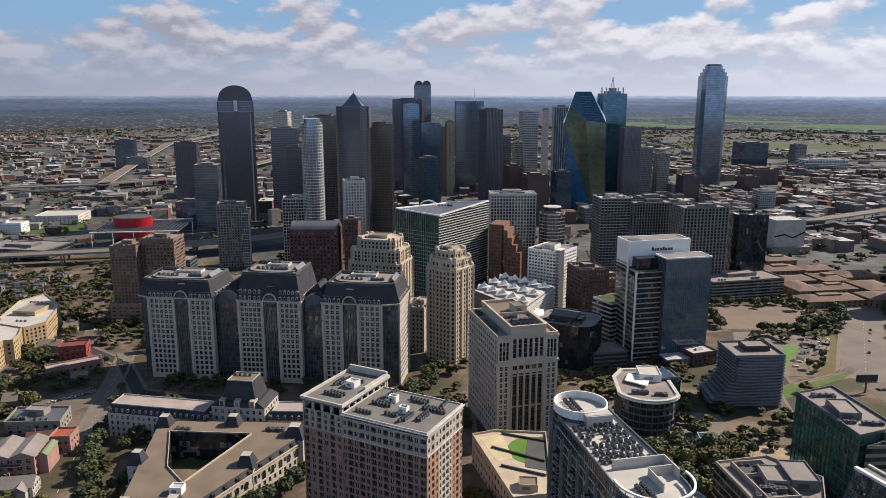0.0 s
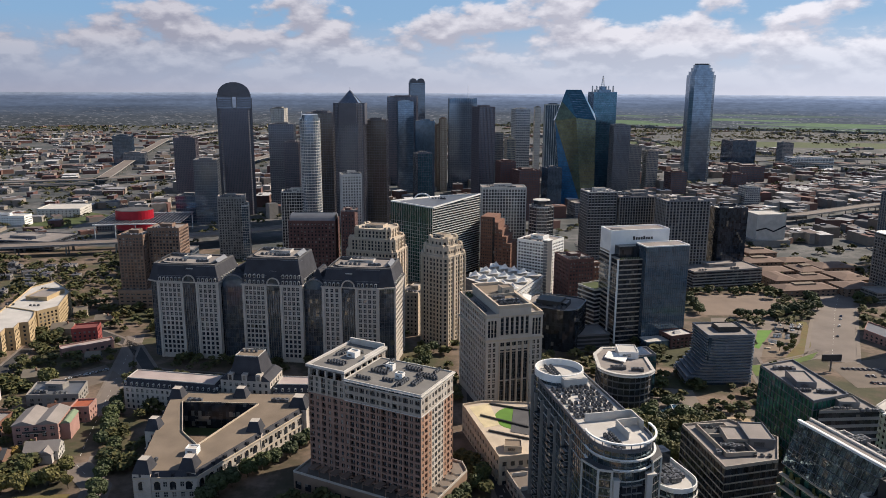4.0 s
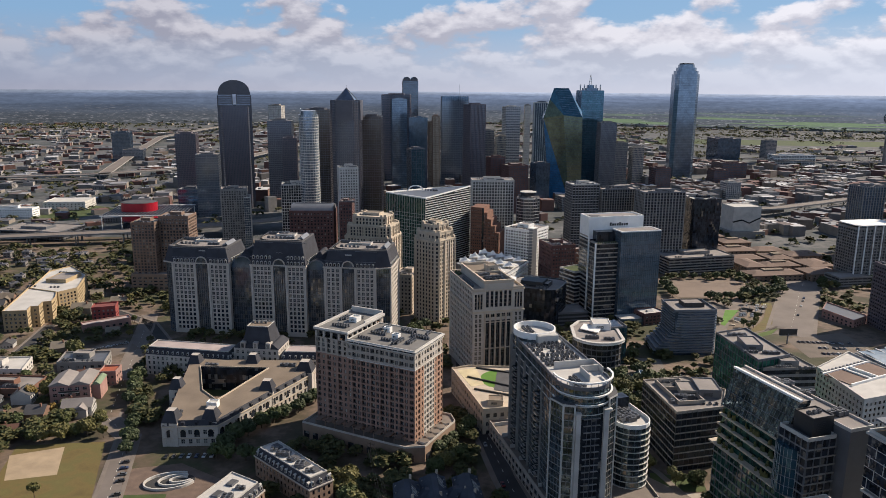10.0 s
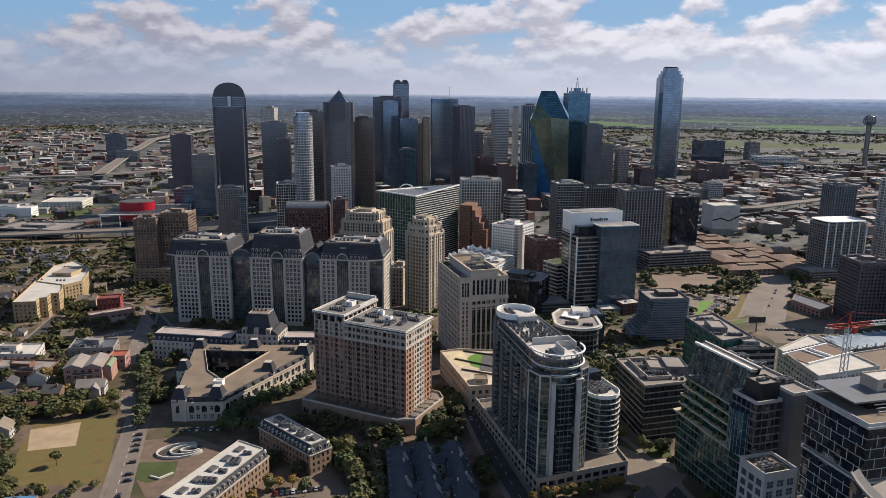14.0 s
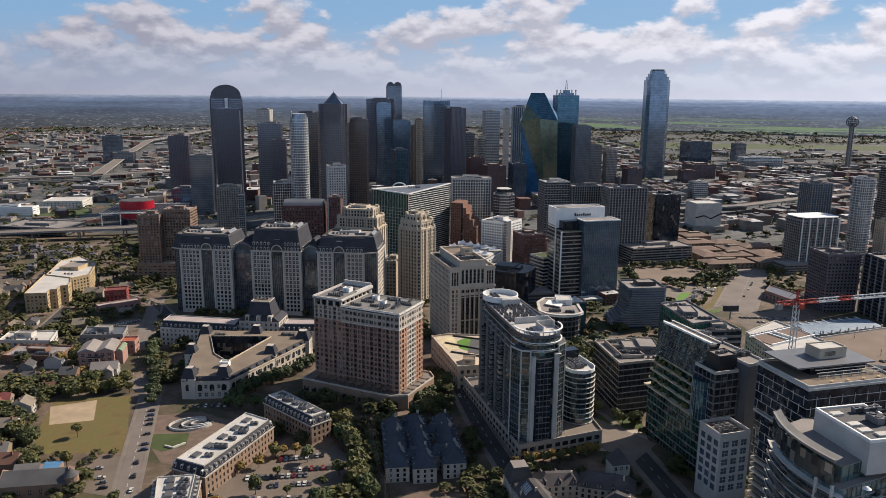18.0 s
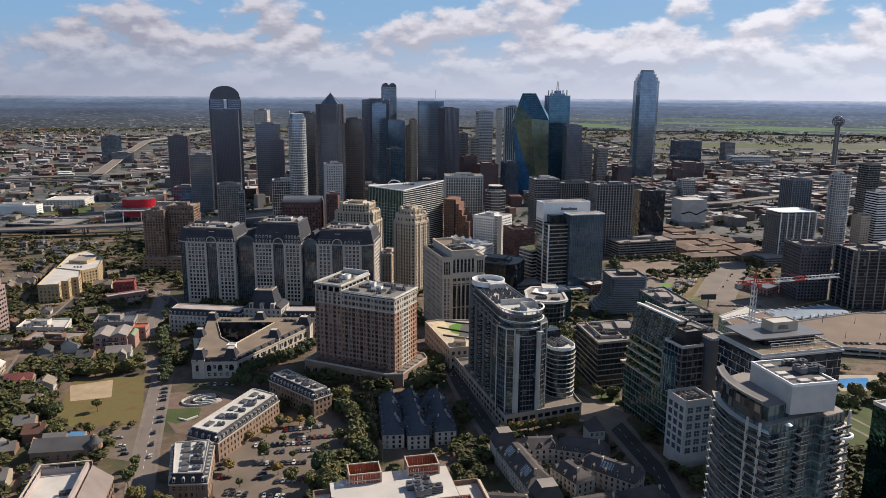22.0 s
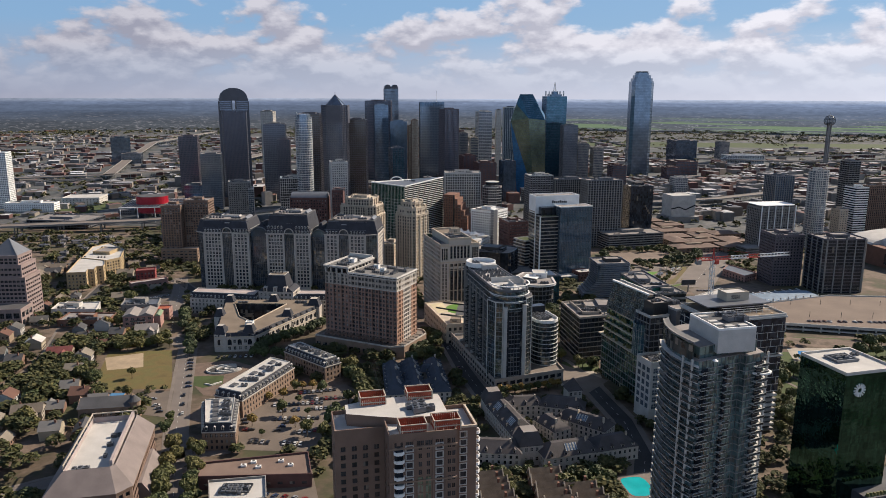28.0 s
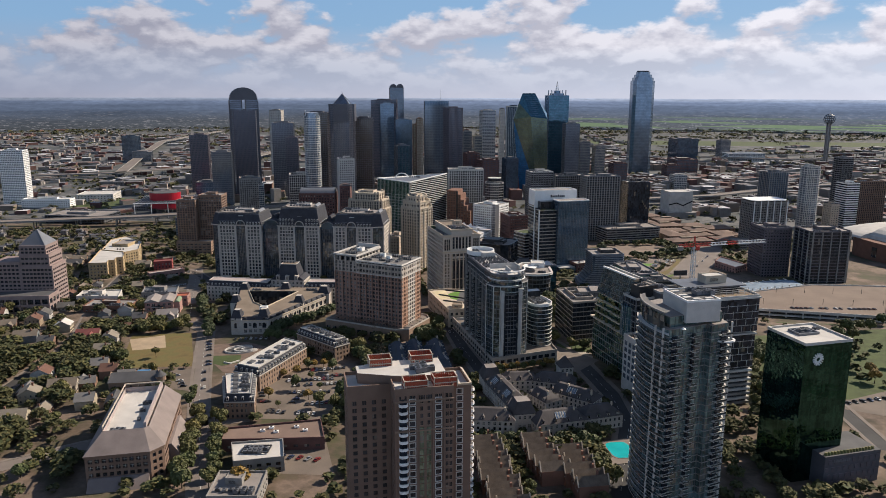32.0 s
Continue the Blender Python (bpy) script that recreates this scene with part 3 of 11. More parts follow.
def banded(root, poly, z0, z1, floor=3.8, band=1.0, out=0.25, core=None, band_mat=None, fins=0.0, fin=(0.2, 0.25), fin_mat=None, band_name="floor_band", singles=True, first=None):
    """A glazed body with a solid band at every storey and upright mullions."""
    footprint(root, poly)
    body = part("glazing", Build().prism(poly, z0, z1), core, root)
    n = max(1, round((z1 - z0) / floor))
    step = (z1 - z0) / n
    ring = offset(poly, out)
    one = Build().prism(ring, -band / 2, band / 2)
    start = 0 if first is None else first
    if singles and root.matrix_basis.translation.y < 330:
        me = one.mesh(band_name, [band_mat])
        for k in range(start, n):
            put(band_name, me, root, pose(0, 0, z0 + max(0.55 * band, k * step)))
    else:
        b = Build()
        for k in range(start, n):
            z = z0 + max(0.55 * band, k * step)
            b.prism(ring, z - band / 2, z + band / 2)
        part(band_name, b, band_mat, root, kind="stuff")
    if fins:
        b = Build()
        for i, L, m in edges(poly):
            k = max(1, round(L / fins))
            for j in range(k + 1):
                x = L * j / k
                c = m @ Vector((x, -fin[1] / 2, 0))
                b.obox((c.x, c.y), math.degrees(m.to_euler().z), fin[0], fin[1] + 0.1, z0, z1)
        part("mullion", b, fin_mat or band_mat, body, kind="stuff")


def roof(root, poly, z, mat_top=None, wall=None, high=1.1, thick=0.4, slab=0.3):
    """A roof deck inside a parapet."""
    deck = part("roof", Build().prism(offset(poly, -0.05), z - slab, z + 0.02), mat_top or ROOFGREY, root)
    if high:
        part("parapet", Build().ring(offset(poly, 0.06), offset(poly, -thick), z - 0.5, z + high), wall or CONCRETE, deck)


UNITS = {}


def unit_mesh(w, d, h):
    """An air handler: a case on a curb with fan rings and a louvred side."""
    key = (w, d, h)
    if key not in UNITS:
        b = Build()
        b.box(-w / 2 + 0.1, -d / 2 + 0.1, 0, w / 2 - 0.1, d / 2 - 0.1, 0.3, 1)
        b.box(-w / 2, -d / 2, 0.3, w / 2, d / 2, h)
        n = max(1, int(w // 2))
        for i in range(n):
            x = -w / 2 + w * (i + 0.5) / n
            b.cyl(x, 0, h, h + 0.25, min(w / n, d) * 0.38, 10, 1)
        for i in range(3):
            z = 0.5 + (h - 0.7) * (i + 0.5) / 3
            b.box(-w / 2 + 0.2, -d / 2 - 0.06, z - 0.1, w / 2 - 0.2, -d / 2, z + 0.1, 1)
        UNITS[key] = b.mesh("rooftop_unit", [GREYMETAL, DARKMETAL])
    return UNITS[key]


def units(root, z, spots, seed=1):
    """Rooftop machines in rows: spots of x, y, how many, step."""
    rnd = random.Random(seed)
    for x, y, n, step in spots:
        w, d, h = rnd.choice([(2.4, 1.6, 1.6), (3.2, 2.0, 1.8), (4.6, 2.4, 2.2), (1.6, 1.6, 1.3)])
        for i in range(n):
            put("rooftop_unit", unit_mesh(w, d, h), root, pose(x + i * step, y + rnd.uniform(-0.3, 0.3), z, 0, 0, rnd.choice((0, 90))))


def penthouse(root, x, y, w, d, z0, z1, mat_wall, mat_roof=None, name="penthouse"):
    p = rect(w, d, x, y)
    b = Build().prism(p, z0, z1, 0, 1)
    inner = offset(p, -0.35)
    for i in range(4):
        b.prism([p[i], p[(i + 1) % 4], inner[(i + 1) % 4], inner[i]], z1, z1 + 0.6)
    for i in range(5):
        zz = z0 + (z1 - z0) * (0.3 + 0.1 * i)
        b.box(x - w * 0.3, y - d / 2 - 0.08, zz, x + w * 0.1, y - d / 2, zz + (z1 - z0) * 0.05, 2)
    part(name, b, [mat_wall, mat_roof or ROOFGREY, DARKMETAL], root)


def mansard(root, poly, z, rise, lean, slate=None, top=None, dormers=4.0, size=(1.5, 1.9)):
    """A steep slate skirt with dormers and a flat top."""
    inner = offset(poly, -lean)
    slope = part("mansard_roof", Build().prism(poly, z, z + rise, 0, 1, top=inner), [slate or SLATE, top or ROOFWHITE], root)
    ins, b, n = offset(inner, -0.35), Build(), len(poly)
    for i in range(n):
        b.prism([inner[i], inner[(i + 1) % n], ins[(i + 1) % n], ins[i]], z + rise, z + rise + 0.6)
    part("roof_kerb", b, FRAME, slope)
    if dormers:
        w, h = size
        d = Build().box(-w / 2, -0.25, 0, w / 2, lean * 0.8, h, 0)
        d.prism([(-w / 2 - 0.15, -0.4), (w / 2 + 0.15, -0.4), (w / 2 + 0.15, lean * 0.8), (-w / 2 - 0.15, lean * 0.8)], h, h + 0.5, 0, top=[(-0.1, -0.4), (0.1, -0.4), (0.1, lean * 0.8), (-0.1, lean * 0.8)])
        d.add([(-w * 0.33, -0.27, 0.25), (w * 0.33, -0.27, 0.25), (w * 0.33, -0.27, h - 0.15), (-w * 0.33, -0.27, h - 0.15)], [(0, 1, 2, 3)], 1)
        me = d.mesh("dormer", [FRAME, WINDOW])
        for i, L, m in edges(poly):
            k = int((L - 2.0) // dormers)
            for j in range(k):
                put("dormer", me, slope, m @ pose(L * (j + 0.5) / k, lean * 0.18, z + rise * 0.18))

# ---- ground, roads, lots, far land ----
def land_material(name="town_ground", tones=None):
    """Mixed town ground: grass, trodden earth, paving and dark tree cover in patches."""
    m = material(name, (0.12, 0.12, 0.075), 0.95, vary=0.35, scale=0.02, fine=0.35)
    nt = m.node_tree
    pos = nt.nodes.new("ShaderNodeNewGeometry")
    n = nt.nodes.new("ShaderNodeTexNoise")
    n.inputs["Scale"].default_value, n.inputs["Detail"].default_value, n.inputs["Roughness"].default_value = 0.013, 7.0, 0.62
    nt.links.new(pos.outputs["Position"], n.inputs["Vector"])
    ramp = nt.nodes.new("ShaderNodeValToRGB")
    el = ramp.color_ramp.elements
    for c in range(4):
        el.new(0.5)
    tones = tones or [(0.30, (0.026, 0.03, 0.012)), (0.42, (0.05, 0.05, 0.021)), (0.48, (0.085, 0.062, 0.041)), (0.54, (0.155, 0.112, 0.085)), (0.60, (0.064, 0.05, 0.031)), (0.72, (0.03, 0.035, 0.013))]
    for e, (p, c) in zip(el, tones):
        e.position, e.color = p, (*c, 1)
    nt.links.new(n.outputs[0], ramp.inputs[0])
    for k in nt.nodes:
        if k.type == "MIX" and k.blend_type == "MULTIPLY":
            nt.links.new(ramp.outputs[0], k.inputs[6])
    return m


LAND = land_material()
# same ground in bluer greys: distance haze painted into its tones
LANDHAZED = land_material("hazed_far_ground", [(0.32, (0.034, 0.042, 0.044)), (0.44, (0.05, 0.058, 0.06)), (0.5, (0.066, 0.07, 0.072)), (0.56, (0.11, 0.108, 0.108)), (0.62, (0.05, 0.056, 0.058)), (0.72, (0.032, 0.04, 0.043))])
gys = [-1600, -400, 60, 160, 260, 360, 460, 560, 660, 1200, 2400, 3600, 4900]
b = Build()
for x0 in range(-4900, 4900, 700):
    for y0, y1 in zip(gys, gys[1:]):
        n = len(b.v)
        b.v += [(x0, y0, ground_z(y0)), (x0 + 700, y0, ground_z(y0)), (x0 + 700, y1, ground_z(y1)), (x0, y1, ground_z(y1))]
        b.f.append((n, n + 1, n + 2, n + 3))
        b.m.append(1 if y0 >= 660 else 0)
structure("ground", b, [LAND, LANDHAZED], "flat town ground of grass, earth and paving", "ground")


def far_material():
    """Wooded plain out to the skyline that glows, haze painted in: paler and bluer with distance, brighter towards the
    sun.
    """
    m = bpy.data.materials.new("hazy_plain_glow")
    m.use_nodes = True
    nt = m.node_tree
    nt.nodes.remove(nt.nodes["Principled BSDF"])
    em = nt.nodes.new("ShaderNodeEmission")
    pos = nt.nodes.new("ShaderNodeNewGeometry")
    sp = nt.nodes.new("ShaderNodeSeparateXYZ")
    nt.links.new(pos.outputs["Position"], sp.inputs[0])

    def spread(src, a0, a1, b0, b1):
        n = nt.nodes.new("ShaderNodeMapRange")
        for k, val in zip((1, 2, 3, 4), (a0, a1, b0, b1)):
            n.inputs[k].default_value = val
        nt.links.new(src, n.inputs[0])
        return n.outputs[0]

    def patches(size, detail, rough):
        mp = nt.nodes.new("ShaderNodeMapping")
        mp.inputs["Scale"].default_value = size
        nt.links.new(pos.outputs["Position"], mp.inputs[0])
        n = nt.nodes.new("ShaderNodeTexNoise")
        n.inputs["Scale"].default_value, n.inputs["Detail"].default_value, n.inputs["Roughness"].default_value = 1.0, detail, rough
        nt.links.new(mp.outputs[0], n.inputs["Vector"])
        return n.outputs[0]

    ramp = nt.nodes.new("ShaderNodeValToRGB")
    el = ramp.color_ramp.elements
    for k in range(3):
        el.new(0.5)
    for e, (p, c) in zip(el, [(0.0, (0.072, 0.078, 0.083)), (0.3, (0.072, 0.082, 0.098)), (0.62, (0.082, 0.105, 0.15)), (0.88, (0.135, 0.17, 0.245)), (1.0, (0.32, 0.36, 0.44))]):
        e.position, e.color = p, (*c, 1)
    # haze by height, put into the emission colour
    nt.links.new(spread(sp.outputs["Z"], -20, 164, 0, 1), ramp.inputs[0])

    def times(col, fac):
        n = nt.nodes.new("ShaderNodeMix")
        n.data_type, n.blend_type = "RGBA", "MULTIPLY"
        n.inputs[0].default_value = 1.0
        nt.links.new(col, n.inputs[6])
        nt.links.new(fac, n.inputs[7])
        return n.outputs[2]

    def mixed(fac, p, q):
        n = nt.nodes.new("ShaderNodeMix")
        n.data_type = "RGBA"
        nt.links.new(fac, n.inputs[0])
        nt.links.new(p, n.inputs[6])
        n.inputs[7].default_value = (*q, 1)
        return n.outputs[2]

    def both(p, q):
        n = nt.nodes.new("ShaderNodeMath")
        n.operation = "MULTIPLY"
        nt.links.new(p, n.inputs[0])
        nt.links.new(q, n.inputs[1])
        return n.outputs[0]

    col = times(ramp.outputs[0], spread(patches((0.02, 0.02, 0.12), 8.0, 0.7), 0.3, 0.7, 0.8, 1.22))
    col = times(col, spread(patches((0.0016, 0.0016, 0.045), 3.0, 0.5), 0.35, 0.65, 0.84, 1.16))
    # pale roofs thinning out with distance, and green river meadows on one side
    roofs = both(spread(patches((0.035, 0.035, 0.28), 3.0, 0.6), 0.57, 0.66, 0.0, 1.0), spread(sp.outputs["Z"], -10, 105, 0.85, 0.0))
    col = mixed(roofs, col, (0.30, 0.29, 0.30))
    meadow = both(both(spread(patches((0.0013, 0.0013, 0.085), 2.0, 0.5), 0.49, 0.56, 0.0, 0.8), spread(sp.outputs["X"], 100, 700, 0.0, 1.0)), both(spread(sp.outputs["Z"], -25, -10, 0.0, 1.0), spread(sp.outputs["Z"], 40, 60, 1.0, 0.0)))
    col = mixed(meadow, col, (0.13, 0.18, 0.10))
    # sunward brightening painted across the plain
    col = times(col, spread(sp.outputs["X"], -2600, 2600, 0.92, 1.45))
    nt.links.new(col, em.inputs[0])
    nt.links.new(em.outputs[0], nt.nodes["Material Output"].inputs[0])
    return m


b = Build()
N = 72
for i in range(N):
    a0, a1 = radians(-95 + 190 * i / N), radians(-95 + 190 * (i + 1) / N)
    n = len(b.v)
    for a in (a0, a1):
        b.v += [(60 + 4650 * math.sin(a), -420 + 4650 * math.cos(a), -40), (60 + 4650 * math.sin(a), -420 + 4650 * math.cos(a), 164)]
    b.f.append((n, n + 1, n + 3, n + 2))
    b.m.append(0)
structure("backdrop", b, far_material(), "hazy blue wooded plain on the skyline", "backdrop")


def ribbon(b, pts, width, lift, m=0):
    """A strip of road along a line of points, laid on the slope."""
    pts = [Vector(p) for p in pts]
    side = []
    for i, p in enumerate(pts):
        d = (pts[min(i + 1, len(pts) - 1)] - pts[max(i - 1, 0)]).normalized()
        side.append(Vector((-d.y, d.x)) * width / 2)
    for i in range(len(pts) - 1):
        n = len(b.v)
        for p, s in ((pts[i], side[i]), (pts[i + 1], side[i + 1])):
            for k in (-1, 1):
                q = p + k * s
                b.v.append((q.x, q.y, ground_z(q.y) + lift))
        b.f.append((n, n + 2, n + 3, n + 1))
        b.m.append(m)


def split_line(pts, step=40.0):
    out = []
    for p, q in zip(pts, pts[1:]):
        p, q = Vector(p), Vector(q)
        k = max(1, int((q - p).length / step))
        out += [tuple(p + (q - p) * i / k) for i in range(k)]
    return out + [tuple(pts[-1])]


def street(name, pts, width, mat_road=None, walk_width=3.0, lines=True, label="worn asphalt street between kerbs"):
    """A carriageway with raised pavements on both sides and painted lines."""
    WAYS.extend((*p, *q, width) for p, q in zip(pts, pts[1:]))
    pts = split_line(pts)
    b = Build()
    ribbon(b, pts, width, 0.03)
    tagged(structure(name, b, mat_road or ASPHALT, label, "road"))
    b = Build()
    for s in (-1, 1):
        edge_line = []
        for i, p in enumerate(pts):
            d = (Vector(pts[min(i + 1, len(pts) - 1)]) - Vector(pts[max(i - 1, 0)])).normalized()
            edge_line.append(tuple(Vector(p) + Vector((-d.y, d.x)) * s * (width / 2 + walk_width / 2)))
        k = len(b.v)
        ribbon(b, edge_line, walk_width, 0.17)
        for f in list(b.f[-(len(pts) - 1):]):
            lo = [tuple((b.v[i][0], b.v[i][1], b.v[i][2] - 0.25)) for i in f]
            b.add([b.v[i] for i in f] + lo, [(0, 1, 5, 4), (1, 2, 6, 5), (2, 3, 7, 6), (3, 0, 4, 7)])
    structure("pavement", b, PAVING, "pale concrete pavement with a raised kerb", "pavement")
    if lines:
        b = Build()
        for p, q in zip(pts, pts[1:]):
            p, q = Vector(p), Vector(q)
            L = (q - p).length
            for k in range(int(L // 9)):
                a, c = p.lerp(q, (k * 9 + 1) / L), p.lerp(q, (k * 9 + 4.5) / L)
                ribbon(b, [a, c], 0.22, 0.06)
        if b.v:
            structure("road_marking", b, LINE, "white dashed lane line", "road marking")


def patch(name, poly, mat_top, label, category, lift=0.05):
    b = Build()
    b.add([(x, y, ground_z(y) + lift) for x, y in poly], [tuple(range(len(poly)))])
    me = structure(name, b, mat_top, label, category)
    return me


street("road_1", [(-262, 262), (-247, 222), (-204, 101), (-181, 37), (-158, 16), (-138, -44), (-120, -97), (-107, -134), (-66, -239), (-40, -320)], 10.5, ROADPALE, 2.0, label="pale worn concrete street with parked cars")
street("road_2", [(22, 210), (28, 140), (40, 60), (57, -12), (71, -60), (86, -112)], 9.5, ASPHALT, 3.0)
street("road_3", [(112, 30), (130, -3), (146, -45), (158, -100), (160, -150), (140, -232), (120, -330)], 11.0, ASPHALT, 3.5)
street("road_4", [(-330, 220), (-300, 110), (-252, -20), (-246, -130), (-215, -300)], 8.0, ASPHALT, 2.0, lines=False)
street("road_5", [(-330, -275), (-230, -252), (-152, -191), (-102, -160), (-70, -148)], 8.5, ROADPALE, 2.5, lines=False)
street("road_6", [(200, 196), (216, 212), (232, 228), (261, 247), (286, 263), (303, 282)], 8.0, ROADPALE, 2.0, lines=False)
street("road_9", [(300, 255), (318, 296), (368, 410), (440, 560)], 34.0, ROADPALE, 3.0, label="wide pale concrete road beside a building site")
street("road_7", [(300, -170), (300, -60), (270, 20), (236, 60), (226, 160), (240, 262)], 9.0, ASPHALT, 2.5, lines=False)
street("road_8", [(-470, 330), (-390, 330), (-250, 235), (-210, 180), (-120, 170)], 9.0, ASPHALT, 2.5, lines=False)
patch("office_lawn", [(132, 0), (158, -4), (157, -17), (130, -18)], GRASS, "lawn strip in front of an office", "grass", 0.08)
patch("ground_lot", [(-174, -28), (-197, -36), (-211, -11), (-187, 1)], SAND, "bare sandy earth on an empty lot", "ground", 0.09)
patch("ground_field", [(-137, -66), (-186, -72), (-202, -36), (-214, 0), (-168, 9)], DRYGRASS, "dry yellow grass on an empty lot", "grass", 0.05)
patch("ground_garden", [(-112, -76), (-94, -80), (-80, -45), (-83, -28), (-115, -11), (-142, -20), (-126, -58)], BRICKPAVING, "brown brick forecourt of a hotel", "pavement", 0.05)
patch("chapel_lot", [(-156, -74), (-134, -70), (-121, -111), (-142, -107)], LOT, "tan car park beside a chapel", "car park", 0.1)
patch("garden_lawn", [(-131, -44), (-110, -41), (-106, -56), (-117, -64), (-125, -60)], GRASS, "small green lawn beside a street", "grass", 0.12)
patch("car_park", [(-82, -100), (-64, -150), (-24, -150), (-6, -68), (-22, -52), (-58, -72)], LOT, "pale asphalt car park with rows of cars", "car park", 0.06)
patch("car_park_side", [(-22, -160), (-66, -160), (-46, -215), (-4, -215)], LOT, "asphalt car park behind low shops", "car park", 0.05)
patch("plaza", [(118, -28), (140, -62), (160, -36), (130, -4)], PAVING, "paved crossing of pale concrete", "pavement", 0.19)
patch("park_lawn", [(262, -60), (300, -100), (420, -90), (470, 60), (330, 70), (285, 20)], GRASS, "green park lawn with winding paths", "grass", 0.06)
patch("park_pool", [(312, 16), (334, 20), (340, 36), (318, 33)], WATERBLUE, "bright blue splash pool in a park", "pool", 0.2)
patch("park_terrace", [(306, 10), (342, 14), (350, 42), (312, 40)], PALEPAVE, "pale paved terrace round a splash pool", "pavement", 0.12)
patch("car_park_park", [(292, -110), (335, -130), (380, -100), (350, -80)], LOT, "small asphalt car park beside the lawn", "car park", 0.1)
patch("gravel_lot", [(236, 380), (296, 386), (340, 404), (344, 466), (305, 476), (240, 458)], GRAVELTAN, "empty tan gravel lot", "ground", 0.12)
patch("building_site", [(248, 258), (268, 259), (294, 304), (312, 352), (306, 368), (275, 328)], DIRT, "brown earth mound of a building site", "ground", 0.14)
patch("site_lawn", [(229, 212), (262, 239), (285, 256), (298, 276), (276, 258), (254, 244), (232, 236)], GRASSBRIGHT, "curved green lawn strip beside a street", "grass", 0.19)
patch("site_verge", [(262, 252), (280, 262), (298, 290), (318, 345), (324, 366), (308, 371), (314, 350), (294, 302)], DRYGRASS, "dry grass verge beside a building site", "grass", 0.16)
patch("turf_plot", [(251, 284), (253, 279), (283, 335), (270, 334)], TURF, "bright green turf plot", "grass", 0.18)
patch("site_paving", [(212, 250), (248, 258), (275, 328), (306, 368), (296, 380), (240, 372), (222, 300)], PAVING, "trodden paving behind an office", "pavement", 0.07)
patch("sandy_strip", [(160, 116), (181, 137), (206, 132), (203, 116), (176, 110)], SAND, "sandy strip beside a planted court", "ground", 0.16)
patch("car_park_court", [(168, 140), (194, 155), (214, 157), (207, 137), (182, 138)], LOT, "car park behind a planted court", "car park", 0.14)
patch("plaza_court", [(105, 95), (172, 110), (176, 180), (100, 190)], PAVING, "paved court with planting", "pavement", 0.1)
patch("car_park_site", [(292, 244), (348, 268), (352, 205), (292, 196)], LOT, "dusty asphalt lot", "car park", 0.1)
patch("school_lawn", [(-780, 800), (-650, 780), (-620, 900), (-740, 960)], GRASS, "green school lawn", "grass", 0.1)
patch("car_park_far", [(-700, 980), (-560, 960), (-540, 1120), (-700, 1140)], LOT, "far asphalt car park", "car park", 0.1)
patch("river_meadow", [(250, 2700), (4200, 2500), (4300, 2800), (250, 3000)], GRASS, "green river meadow in the distance", "grass", 0.3)
patch("river_meadow_near", [(1500, 1900), (3600, 2050), (3600, 2230), (1500, 2060)], GRASS, "green river meadow in the distance", "grass", 0.3)


def viaduct(name, pts, width, z, label):
    """An elevated motorway: deck, edge walls and piers."""
    WAYS.extend((*p, *q, width) for p, q in zip(pts, pts[1:]))
    pts = split_line(pts, 60)
    root = thing(name, label, "motorway", pts[0][0], pts[0][1], 0, 0.0)
    root.matrix_basis = pose(0, 0, ground_z(pts[0][1]))
    g = ground_z(pts[0][1])
    piers, lanes = Build(), {k: [] for k in (-1.0, -0.97, 0.97, 1.0)}
    for i, p in enumerate(pts):
        d = (Vector(pts[min(i + 1, len(pts) - 1)]) - Vector(pts[max(i - 1, 0)])).normalized()
        s = Vector((-d.y, d.x)) * width / 2
        for k in lanes:
            lanes[k].append((p[0] + s.x * k, p[1] + s.y * k))
        for k in (-0.55, 0.55):
            o = Vector(p) + s * k
            piers.cyl(o.x, o.y, ground_z(o.y) - g - 0.5, z - 1.2 - g, 0.9, 8)
    part("deck", Build().strip(lanes[0.97], lanes[-0.97], z - 1.4 - g, z - g), ROADPALE, root)
    part("parapet", Build().strip(lanes[-0.97], lanes[-1.0], z - 1.6 - g, z + 1.0 - g), CONCRETE, root)
    part("parapet", Build().strip(lanes[1.0], lanes[0.97], z - 1.6 - g, z + 1.0 - g), CONCRETE, root)
    part("pier", piers, CONCRETE, root, kind="stuff")
    return root


viaduct("motorway", [(-960, 470), (-640, 560), (-470, 620), (-330, 700), (-200, 820)], 26, -5, "pale concrete motorway viaduct on piers")
viaduct("motorway", [(-960, 505), (-650, 590), (-480, 650), (-350, 725)], 12, -9, "pale concrete motorway slip road")
viaduct("motorway", [(-1600, 930), (-1050, 1210), (-870, 1290), (-740, 1420), (-680, 1700), (-640, 2300)], 30, -8, "elevated pale concrete motorway on piers")
viaduct("motorway", [(-1650, 880), (-1080, 1150), (-860, 1260)], 16, -13, "elevated pale concrete motorway on piers")
viaduct("motorway", [(-860, 1290), (-1068, 1874), (-1285, 2530), (-1337, 3400)], 28, -8, "elevated concrete motorway curving away")
viaduct("motorway", [(250, 880), (390, 905), (545, 965), (720, 1090), (1100, 1300), (1700, 1500)], 24, -8, "concrete motorway viaduct on piers")
viaduct("motorway", [(780, 1900), (1000, 1820), (1300, 1850), (1700, 2000), (2300, 2000)], 22, -6, "far pale concrete motorway ramps")
viaduct("motorway", [(760, 2100), (1100, 2000), (1500, 2150), (1900, 2350)], 18, -6, "far pale concrete motorway ramps")

